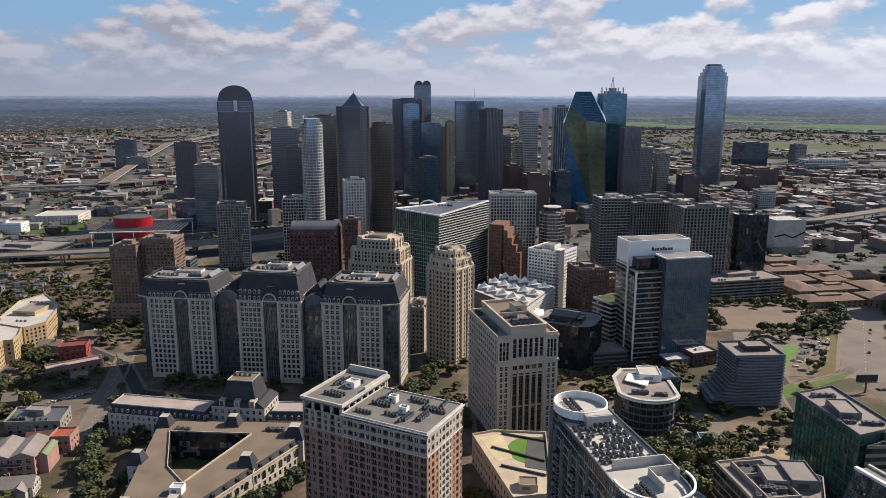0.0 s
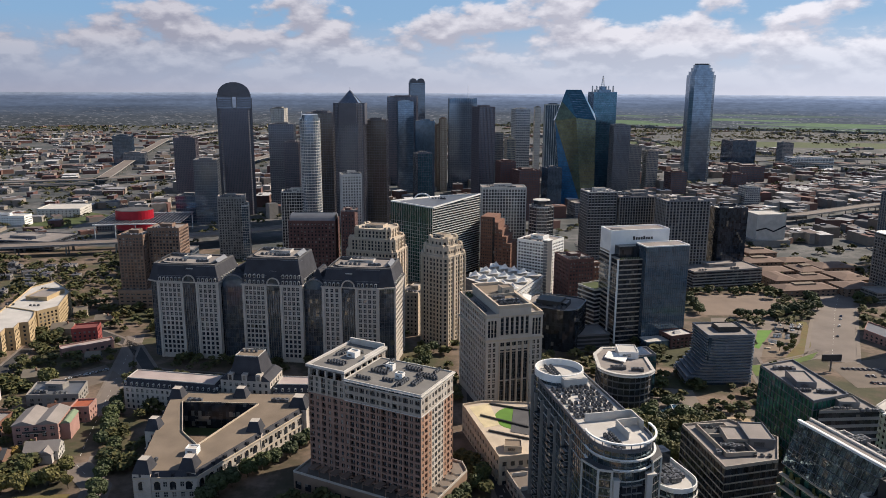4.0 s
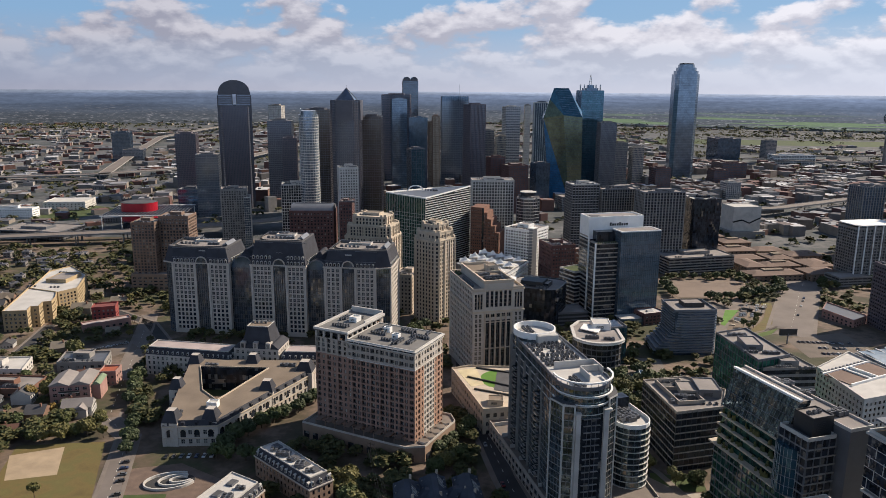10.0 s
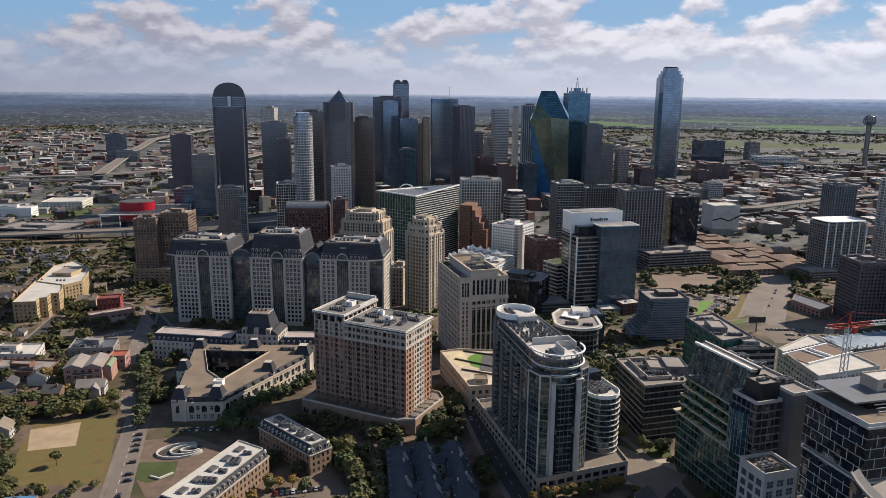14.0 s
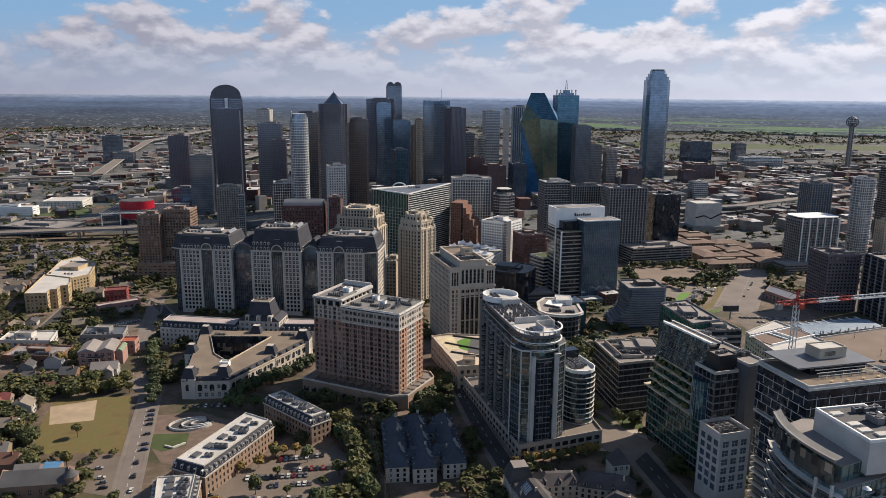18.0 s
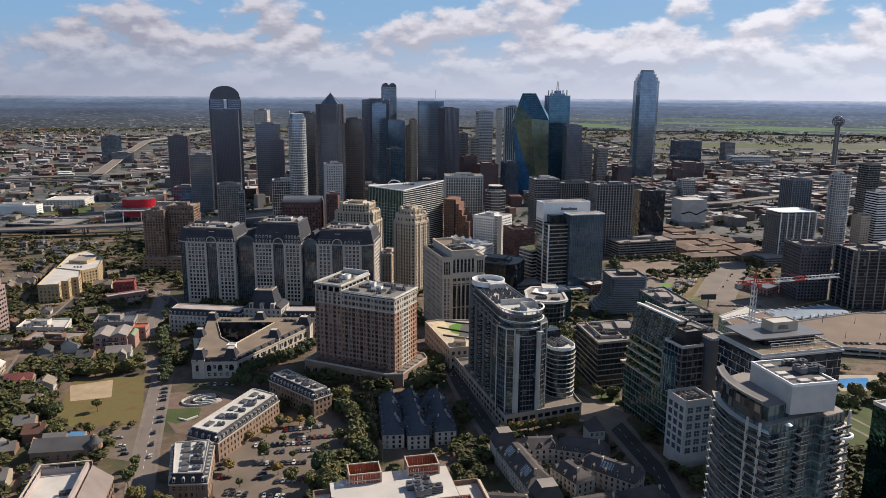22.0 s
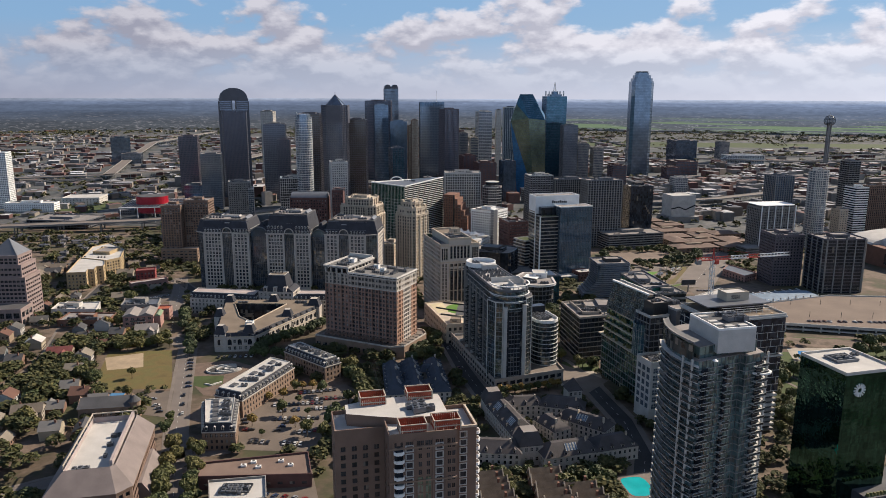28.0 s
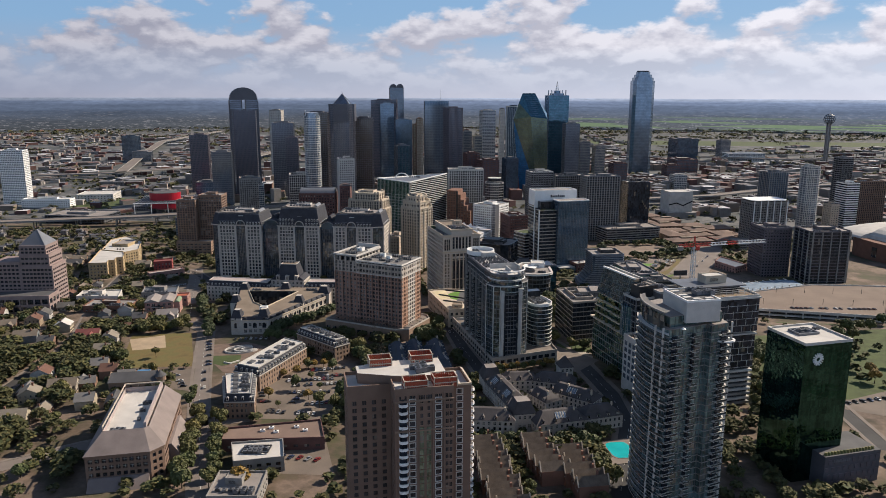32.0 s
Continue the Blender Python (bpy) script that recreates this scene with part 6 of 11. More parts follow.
block("low tan garage of apartment towers", -296, 348, 4, 44, 14, 8, "punched", BRICKTAN, bay=5, floor=3.4, ww=3.6, wh=1.4, cap=30, plant=False)
block("grey slab office with long window bands", -345, 500, 6, 70, 24, 14, "banded", GREYMETAL, core=GLASSBLUE, floor=3.8, band=1.2, fins=3, seed=10)


def red_stepped():
    x, y = 40, 545
    g = ground_z(y)
    r = thing("office_building", "red brick office stepping down along one side", "building", x, y, -14)
    for i, (x0, x1, t) in enumerate(((-18, -2, 52), (-2, 3, 46), (3, 8, 38), (8, 13, 30), (13, 18, 22))):
        p = [(x0, -15), (x1, -15), (x1, 15), (x0, 15)]
        punched(r, p, -1, t - g, bay=2.6, floor=3.8, ww=1.2, wh=2.0, wall=BRICK, base=2, top=1.5, single=(0,), cap=30, margin=0.4, skip=(1, 3) if i < 4 else ())
        part("step_roof", Build().prism(offset(p, 0.1), t - g, t - g + 0.6), BRICK, r)
    part("glass_slot", Build().box(-3.6, -15.3, -1, -1.2, -14.8, 52 - g), GLASSDARK, r)


red_stepped()
block("white gridded office tower", 44, 630, 6, 56, 30, 75, "punched", CONCRETE_PALE, bay=3.6, floor=3.9, ww=2.4, wh=2.8, cap=150, seed=12, glazing=GLASSBLACK)
block("grey octagonal office with pale floor edges", 90, 572, 0, 28, 28, 60, "banded", CONCRETE_PALE, poly=chamfer(28, 28, 8), core=GLASSBLACK, floor=4.0, band=0.8, fins=3.4, fin=(0.5, 0.4), fin_mat=GREYMETAL, seed=13)
r = thing("roof_lantern", "dark glazed roof lantern on a grey office", "roof lantern", 90, 572, 0, 63.2)
part("lantern", Build().prism(chamfer(18, 18, 5), 0.0, 4), GLASSDARK, r)
part("lantern_roof", Build().prism(chamfer(20, 20, 6), 4, 4.8), CONCRETE_PALE, r)
block("white residential block with recessed balconies", 84, 450, -32, 35, 36, 45, "punched", WHITEPAINT, bay=3.3, floor=3.2, ww=2.5, wh=1.9, cap=170, seed=14, rec=0.9, single=(0, 1))
r = thing("stair_tower", "dark stair slot on a white block", "building", 88.5, 427, -32)
part("shaft", Build().box(-2.2, -2, -1, 2.2, 8, 61), GREYMETAL, r)
part("cap", Build().box(-2.8, -2.6, 61, 2.8, 8, 62), WHITEPAINT, r)
for i in range(18):
    part("landing", Build().box(-2.4, -2.2, 2 + i * 3.3, 2.4, -1.9, 2.6 + i * 3.3), CONCRETE_PALE, r)


def sail_garage():
    """Garage with white lattice sides and tent sails on its roof."""
    cx, cy, o = polygon_thing([(9, 388), (53, 330), (84, 408), (38, 446)])
    g = ground_z(cy)
    r = thing("parking_garage", "parking garage with white lattice sides and tent sails on its roof", "garage", cx, cy)
    H = 17 - g
    part("deck", Build().prism(o, -1, H, 0, 1), [GREYMETAL, CONCRETE_PALE], r)
    A, B = Vector(o[1]), Vector(o[2])
    for k in range(12):
        for j in range(7):
            p, q = A.lerp(B, (k + 0.08) / 12), A.lerp(B, (k + 0.88) / 12)
            z = 3 + j * (H - 3) / 7
            part("lattice_panel", Build().beam((p.x + 0.3, p.y - 0.2, z), (q.x + 0.9, q.y - 0.4, z + 2.6), 0.75), WHITEPAINT, r)
    A, B, C, D = (Vector(q) for q in o)
    for i in range(5):
        for j in range(3):
            c = A.lerp(B, (i + 0.5) / 5).lerp(D.lerp(C, (i + 0.5) / 5), (j + 0.5) / 3)
            w = 6.0
            v = [(c.x - w, c.y - w * 0.7, H + 1.2), (c.x + w * 0.9, c.y - w, H + 3.4), (c.x + w, c.y + w * 0.7, H + 1.2), (c.x - w * 0.9, c.y + w, H + 3.4), (c.x + 0.5, c.y, H + 6.8)]
            mid = [tuple((Vector(v[e]) + Vector(v[4])) / 2 - Vector((0, 0, 1.3))) for e in range(4)]
            b = Build().add(v + mid, [f for e in range(4) for f in ((e, (e + 1) % 4, 5 + (e + 1) % 4, 5 + e), (5 + e, 5 + (e + 1) % 4, 4))])
            b.cyl(c.x + 0.5, c.y, H, H + 7.4, 0.15, 6)
            part("tent_sail", b, WHITEPAINT, r)
    for k in range(5):
        part("floor_slab", Build().prism(offset(o, 0.2), 2 + k * 5.2, 2.7 + k * 5.2), CONCRETE, r)


sail_garage()
block("dark glass office with a pale curved roof edge", 88, 280, -20, 42, 40, 26, "banded", GLASSBLACK, core=GLASSBLACK, floor=4.0, band=0.8, fins=3, poly=oval(46, 44, 20, power=4.0), roof_mat=ROOFGREY, seed=15)
r = thing("roof_canopy", "pale curved roof canopy on a dark office", "canopy", 78, 276, -20, 27.0)
cr = [(-22 + 2 * math.sin(k / 8 * math.pi), -16 + 32 * k / 8) for k in range(9)]
part("canopy", Build().prism([(a, c) for a, c in cr][::-1] + [(a + 9 - 0.1 * abs(c), c * 0.9) for a, c in cr], 0.2, 0.9), WHITEPAINT, r)
part("upstand", Build().box(-4, -6, 0, 16, 10, 4), DARKMETAL, r)
block("grey parking garage with open decks", 113, 276, 15, 32, 24, 4, "banded", GREYMETAL, core=DARKMETAL, floor=3.2, band=1.3, fins=0, plant=False, name="parking_garage")
block("dark red brick office", 114, 402, 20, 26, 34, 38, "punched", BRICKDARK, bay=3.2, floor=3.7, ww=1.8, wh=1.9, cap=70, seed=16)
block("brick annex of an office", 138, 415, 20, 20, 26, 26, "punched", BRICK, bay=3.2, floor=3.7, ww=1.8, wh=1.9, cap=30, seed=17)
block("pale office with window bands and a planted roof", 126, 322, 35, 22, 22, 30, "banded", CONCRETE_PALE, core=GLASSBLACK, floor=3.8, band=1.3, fins=0, seed=18, plant=False, roof_mat=GRASS)


def bank_office():
    """Dark glass office: a mirror wing, a striped body with a planted terrace, a white frame block above."""
    x, y, yaw = 156, 302, 18
    g = ground_z(y)
    r = thing("office_building", "black glass office with a white frame and a mirror wing", "building", x, y, yaw)
    H = 73 - g
    wing = [(-2.4, -18.5), (36, -18.5), (36, -1), (-2.4, -1)]
    stripes = [(-23.4, -13), (-2.4, -13), (-2.4, 2), (-23.4, 2)]
    banded(r, wing, -1, H, floor=4.0, band=0.2, out=0.03, core=GLASSWING, band_mat=GLASSBLACK, fins=1.9, fin=(0.1, 0.08), fin_mat=GREYMETAL)
    inn, b = offset(wing, -0.7), Build()
    for i in range(4):
        b.prism([offset(wing, 0.3)[i], offset(wing, 0.3)[(i + 1) % 4], inn[(i + 1) % 4], inn[i]], H, H + 1.0)
    part("wing_parapet", b, WHITEPAINT, r)
    part("wing_roof", Build().prism(offset(wing, -0.5), H, H + 0.4), ROOFGREY, r)
    banded(r, stripes, -1, H - 11, floor=4.0, band=1.1, out=0.15, core=GLASSBLACK, band_mat=TANSTONE, fins=4.2, fin=(0.18, 0.2), fin_mat=DARKMETAL)
    part("terrace_deck", Build().prism(offset(stripes, 0.3), H - 11, H - 10.4), TANSTONE, r)
    for k in range(9):
        part("terrace_shrub", Build().cyl(-21 + k * 2.1, -12 + 0.3 * (k % 3), H - 10.4, H - 8.8, 0.9, 7, 0, 0.4), LEAFDARK, r)
    part("dark_head", Build().box(-20, -7, H - 10.4, -2.4, 2, H - 1), GLASSBLACK, r)
    part("white_frame", Build().box(-23.6, 2, H - 9, 29.3, 22, H + 10), WHITEPAINT, r, "plain white rendered frame")
    part("frame_leg", Build().box(-24.4, 0.8, -1, -23.4, 2.2, H + 10).box(-24.4, -13.4, -1, -23.2, -12.2, H - 10.4), WHITEPAINT, r)
    part("rear_block", Build().box(-23.4, 2, -1, 29, 21.6, H - 9), GLASSBLACK, r)
    for k in range(19):
        part("floor_band", Build().box(-23.9, 2.2, 2 + k * 4, 29.2, 21.8, 3.3 + k * 4), TANSTONE, r)
    part("frame_roof", Build().box(-22, 3.4, H + 10, 28, 20.6, H + 10.15).box(-19, 6, H + 10.15, -10, 14, H + 10.6, 1), [ROOFGREY, ROOFDARK], r)
    b, q = Build(), rect(52.9, 20, 2.85, 12)
    inn = offset(q, -0.9)
    for i in range(4):
        b.prism([q[i], q[(i + 1) % 4], inn[(i + 1) % 4], inn[i]], H + 10, H + 11)
    part("frame_parapet", b, WHITEPAINT, r)
    for k in range(8):
        part("sign_bar", Build().box(-4 + k * 2.3, 1.75, H + 2.4, -2.3 + k * 2.3, 1.98, H + (5.4 if k in (0, 4) else 4.5)), DARKMETAL, r, "dark letter-sized bar of a sign")
    part("podium", Build().box(-6, -34, -1, 17, -18.6, 7).box(-5, -33, 7, 16, -20, 7.4, 1), [GLASSBLUE, ROOFWHITE], r)


bank_office()
block("low pavilion with a white roof", 188, 284, 25, 22, 16, 2, "punched", BRICKDARK, bay=4, floor=3.6, ww=2.6, wh=1.8, cap=20, roof_mat=ROOFWHITE, plant=False)
r = thing("skylight", "white ridge skylight on a pavilion roof", "skylight", 188, 284, 25, 2.0)
part("skylight_frame", Build().prism(rect(7, 4), 0, 1.6, top=rect(5, 0.6)), GREYMETAL, r)
block("dark residential tower with white slab edges", 162, 612, 12, 36, 30, 74, "banded", CONCRETE_PALE, core=GLASSBLACK, floor=3.4, band=0.7, fins=4.2, fin=(1.2, 0.5), fin_mat=GREYMETAL, seed=19, roof_mat=ROOFWHITE)
block("grey residential slab with upright ribs", 208, 615, 12, 50, 26, 68, "banded", GREYMETAL, core=GLASSBLACK, floor=3.4, band=1.0, fins=3.4, fin=(0.9, 0.6), fin_mat=CONCRETE, seed=20)
block("cream residential tower beside glass ones", 240, 590, 12, 14, 22, 70, "punched", CREAM, bay=3.2, floor=3.4, ww=1.5, wh=1.9, cap=40, seed=21)
block("grey residential tower with pale upright ribs", 244, 528, 12, 50, 28, 77, "banded", GREYMETAL, core=GLASSBLACK, floor=3.4, band=1.1, fins=3.8, fin=(1.2, 0.6), fin_mat=CONCRETE, seed=22)
block("black glass office with a bright roof edge", 300, 552, 14, 34, 30, 66, "banded", GLASSNAVY, core=GLASSNAVY, floor=4.0, band=0.5, fins=2.6, fin=(0.15, 0.15), roof_mat=ROOFWHITE, seed=23)
block("long parking garage with pale deck edges", 284, 512, 18, 84, 38, 5, "banded", CONCRETE, core=GLASSDARK, floor=3.1, band=1.4, fins=0, seed=24, roof_mat=ROOFGREY)


def museum_cube():
    x, y = 421, 775
    g = ground_z(y)
    r = thing("museum", "plain white cube museum with a dark zigzag glazed cut", "building", x, y, 12)
    H = 24 - g
    part("cube", Build().prism(rect(44, 36), 10, H), CONCRETE_PALE, r)
    part("plinth", Build().prism(rect(56, 48), -1, 10), CONCRETE, r)
    for (a, z0), (c, z1) in zip([(-22, 24), (-8, 27), (4, 22)], [(-8, 27), (4, 22), (22, 30)]):
        part("glazed_cut", Build().beam((a, -18, z0), (c, -18, z1), 0.9), GLASSBLACK, r)
    roof(r, rect(44, 36), H, ROOFWHITE, CONCRETE_PALE, 0.9)


museum_cube()


def fan_building():
    """Fan-shaped glass building under a pale curved roof, with a square glass tower."""
    x, y = 126, 157
    r = thing("fan_building", "fan-shaped glass building with a pale curved roof", "building", x, y, 0)
    fan = [(-16, -2)] + [(-2 + 17 * math.cos(a), -8 + 16 * math.sin(a)) for a in [radians(200 + 12 * i) for i in range(12)]] + [(12, 8), (2, 24), (-12, 22), (-18, 10)]
    fan = fan[1:]
    banded(r, fan, -4, 26, floor=4.2, band=0.9, out=0.2, core=GLASSBLACK, band_mat=GREYMETAL, fins=2.6, fin=(0.2, 0.2))
    part("curved_roof", Build().prism(offset(fan, 2.2), 26, 27.2, 0, 1), [WHITEPAINT, ROOFGREY], r)
    o, inn, b = offset(fan, 2.4), offset(fan, 0.2), Build()
    for i in range(len(fan)):
        b.prism([o[i], o[(i + 1) % len(o)], inn[(i + 1) % len(o)], inn[i]], 27.2, 28.0)
    part("roof_rim", b, CONCRETE_PALE, r)
    penthouse(r, 2, 12, 13, 15, 27.2, 31.4, WHITEPAINT, ROOFWHITE)
    part("roof_canopy", Build().prism([(-14, 2), (-2, -6), (2, 6), (-10, 14)], 28.4, 29.0).box(-9, 2, 27.2, -8.6, 2.4, 28.4).box(-2, 2, 27.2, -1.6, 2.4, 28.4), WHITEPAINT, r)
    units(r, 27.2, [(-10, -14, 3, 2.6), (2, -16, 3, 2.6)], 77)
    s = thing("office_tower", "small square teal glass tower with a pyramid skylight", "building", 138, 172, 14)
    banded(s, rect(15, 15), -4, 29, floor=4.0, band=0.4, out=0.05, core=GLASSTEAL, band_mat=DARKMETAL, fins=2.2, fin=(0.15, 0.1))
    roof(s, rect(15, 15), 29, ROOFGREY, GREYMETAL, 1)
    part("skylight_pyramid", Build().prism(rect(10, 10), 29, 33, top=rect(0.6, 0.6)), GLASSSKY, s)
    t = thing("glass_pavilion", "low faceted glass pavilion in a planted court", "pavilion", 158, 132, 20)
    part("glass_roof", Build().add([(-14, -9, 0), (14, -9, 0), (14, 9, 0), (-14, 9, 0), (-8, -4, 5), (6, -6, 6), (9, 4, 4), (-5, 6, 6.5)], [(0, 1, 5, 4), (1, 2, 6, 5), (2, 3, 7, 6), (3, 0, 4, 7), (4, 5, 6, 7)]), GLASSTEAL, t)
    part("rib", Build().beam((-14, -9, 0), (-8, -4, 5), 0.2).beam((14, -9, 0), (6, -6, 6), 0.2).beam((-8, -4, 5), (6, -6, 6), 0.2).beam((6, -6, 6), (9, 4, 4), 0.2).beam((9, 4, 4), (-5, 6, 6.5), 0.2).beam((-5, 6, 6.5), (-8, -4, 5), 0.2), STEELWHITE, t)


fan_building()


def wave_building():
    """Office with floor plates that flare out like a skirt at one corner."""
    x, y = 200, 207
    g = ground_z(y)
    r = thing("office_building", "blue-grey office with rippling floor edges flaring out at its foot", "building", x, y, 8)
    n = 16
    H = 30 - g
    step = (H - 2) / n
    part("glazing", Build().prism(rect(31, 27, 1, 0), -1, H), GLASSBLUE, r)
    for k in range(n + 1):
        t = k / n
        flare = 15.0 * max(0.0, (0.56 - max(t, 0.1)) / 0.46) ** 1.9
        bulge = 1.6 * math.sin(t * 5.0)
        p = [(-15.5 - flare, -12.5 - flare * 0.2), (-9 - flare * 0.4, -15.2 - bulge * 0.4), (-2 + bulge, -15.4), (17.5, -14.5), (17.5, 14), (-15.5 - flare * 0.8, 14)]
        z = 3.2 + k * step
        if z < H:
            part("floor_edge", Build().prism(p, z - 0.5, z + 0.5), BLUEPANEL, r)
            if k:
                part("storey_glazing", Build().prism(offset(p, -0.7), z - step + 0.5, z - 0.5), GLASSBLUE, r)
    roof(r, rect(33, 29, 1, 0), H + 0.6, ROOFGREY, BLUEPANEL, 1.4)
    penthouse(r, 4, 2, 16, 12, H + 0.6, H + 3.6, DARKMETAL)
    for k in range(10):
        part("side_fin", Build().box(17.4, -13 + k * 2.8, -1, 18.4, -12.4 + k * 2.8, H), WHITEPAINT, r)


wave_building()

# ---- the blocks to the park side ----
def poly_block(label, pts, top, kind, wall, **kw):
    cx, cy, o = polygon_thing(pts)
    xs, ys = [p[0] for p in o], [p[1] for p in o]
    return block(label, cx, cy, 0, (max(xs) - min(xs)) * 0.8, (max(ys) - min(ys)) * 0.8, top, kind, wall, poly=o, **kw)


poly_block("green glass office with pale frames", [(193, 107), (203, 58), (225, 69), (215, 118)], 42, "banded", GREYMETAL, core=GLASSJADE, floor=4.2, band=0.5, fins=3.2, fin=(0.2, 0.3), fin_mat=GREYMETAL, seed=31)
poly_block("grey office with long window bands", [(205, 55), (237, 60), (230, 83), (225.8, 67)], 38, "banded", CONCRETE, core=GLASSBLACK, floor=4.0, band=1.7, fins=0, seed=32)


def beige_office():
    r, H = poly_block("beige office with dark window bands and a tiered roof", [(135, 44), (144, 2), (170, 11), (178, 34), (160, 52)], 33, "banded", TANSTONE, core=GLASSBLACK, floor=3.9, band=0.6, out=0.3, fins=3, fin=(0.14, 0.2), fin_mat=FRAMEDARK, seed=33)
    part("roof_pit", Build().obox((-6, 0), 12, 14, 30, H + 0.3, H + 0.5), ROOFDARK, r)
    for x, y, w, d in ((-6, 15, 15, 0.6), (-6, -15, 15, 0.6), (-13, 0, 0.6, 30), (1, 0, 0.6, 30), (-6, 4, 14, 0.5)):
        a = radians(12)
        part("roof_screen", Build().obox((-6 + (x + 6) * math.cos(a) - y * math.sin(a), (x + 6) * math.sin(a) + y * math.cos(a)), 12, w, d, H + 0.3, H + 2.4), TANSTONE, r)
    penthouse(r, 9, 3, 12, 18, H, H + 4.4, GREYMETAL, ROOFGREY)
    units(r, H + 0.5, [(-8, -8, 3, 3.0), (-7, 8, 3, 3.0)], 34)


beige_office()


def sloped_glass():
    """Glass office with a leaning facade over stepped, planted terraces."""
    r = thing("office_building", "glass office with a leaning green facade over planted terraces", "building", 161.5, -25, 23)
    # lower storeys
    low = [(-3, 5), (-6, -38), (-6, -52), (8, -53), (24, -53), (24, 6)]
    banded(r, low, -1, 30, floor=4.2, band=0.55, out=0.5, core=GLASSGREEN, band_mat=CONCRETE, fins=3, fin=(0.15, 0.3), fin_mat=GREYMETAL)
    part("terrace", Build().prism(offset(low, 2.2), 30, 30.8), CREAM, r)
    rnd = random.Random(4)
    for k, z in enumerate((30.8, 35.5, 40.2, 44.9)):
        x0 = -2.2 + 0.8 * k
        part("planted_step", Build().prism([(x0, 4.4), (x0 - 2.2, -35), (12, -35), (12, 4.4)], z, z + 4.7, 0, 1), [GLASSGREEN, PAVING], r)
        part("step_edge", Build().prism([(x0 - 1.6, 4.8), (x0 - 4.2, -35), (x0 - 2.2, -35), (x0, 4.8)], z + 4.2, z + 5.0), CREAM, r)
        b = Build()
        for j in range(14):
            v = rnd.random()
            b.cyl(x0 - 0.9 - 2.2 * v + rnd.uniform(-0.8, 0.4), 4 - 38 * v, z - 0.1, z + rnd.uniform(0.9, 2.8), rnd.uniform(0.5, 1.2), 7, 0, 0.45)
        part("terrace_planting", b, LEAF, r, kind="stuff")
    part("body", Build().prism([(2, 3), (1, -36), (22, -36), (22, 4)], 30.8, 62, 0, 1), [GLASSGREEN, ROOFDARK], r)
    # leaning glazed front
    foot = [(-1.6, 4.2), (-3.4, -36), (3, -37), (3, 4)]
    head = [(0.6, 0), (0.6, -39.5), (6.5, -39.5), (6.5, 0)]
    front = part("leaning_glazing", Build().prism(foot, 49.6, 69, 0, 1, top=head), [GLASSTOWER, ROOFGREY], r)
    A, B, A2, B2 = Vector(foot[0]), Vector(foot[1]), Vector(head[0]), Vector(head[1])
    b = Build()
    for k in range(18):
        p, q = A.lerp(B, k / 17), A2.lerp(B2, k / 17)
        b.beam((p.x - 0.1, p.y, 49.6), (q.x - 0.1, q.y, 69), 0.07)
    part("facade_mullion", b, GREYMETAL, front, kind="stuff")
    for k in range(6):
        p, q = A.lerp(A2, k / 5), B.lerp(B2, k / 5)
        part("glazing_bar", Build().beam((p.x - 0.12, p.y, 49.6 + 3.88 * k), (q.x - 0.12, q.y, 49.6 + 3.88 * k), 0.12), GREYMETAL, front)
    part("roof_edge", Build().prism([(0, 0.5), (0, -40), (1.3, -40), (1.3, 0.5)], 69, 70), WHITEPAINT, r)
    part("roof_edge", Build().prism([(6, 0.5), (6, -40), (7, -40), (7, 0.5)], 69, 69.8), CONCRETE_PALE, r)
    # back range of the roof
    back = [(9, -3), (9, -58), (21, -58), (21, -3)]
    part("rear_range", Build().prism(back, -1, 63, 0, 1), [GREYMETAL, ROOFGREY], r)
    roof(r, back, 63, ROOFGREY, CONCRETE_PALE, 1.0)
    units(r, 63.1, [(13, -12, 4, 2.8), (13, -24, 4, 2.8), (13, -44, 3, 3)], 35)
    # stair block with open decks at the street corner
    core = [(-6, -36.5), (-6, -52), (8, -52.5), (8, -36.5)]
    banded(r, core, 30.8, 58, floor=4.0, band=0.5, out=0.5, core=GLASSBLACK, band_mat=CONCRETE, fins=3.2, fin=(0.25, 0.4), fin_mat=GREYMETAL)
    roof(r, core, 58.2, ROOFDARK, CONCRETE_PALE, 1.2)
    bay = [(-6.6, -36)] + [(-7 - 2.6 * math.sin(math.pi * i / 8), -36 - 12 * i / 8) for i in range(1, 8)] + [(-6.6, -48)]
    banded(r, bay + [(-5, -48), (-5, -36)], 30.8, 52, floor=4.0, band=0.3, out=0.1, core=GLASSTEAL, band_mat=GREYMETAL, fins=1.6, fin=(0.12, 0.12), fin_mat=FRAME, band_name="bay_band")
    penthouse(r, 3, -45, 11, 10, 58.2, 66, DARKMETAL, ROOFGREY)
    units(r, 66.1, [(0, -45, 3, 2.6)], 38)


sloped_glass()


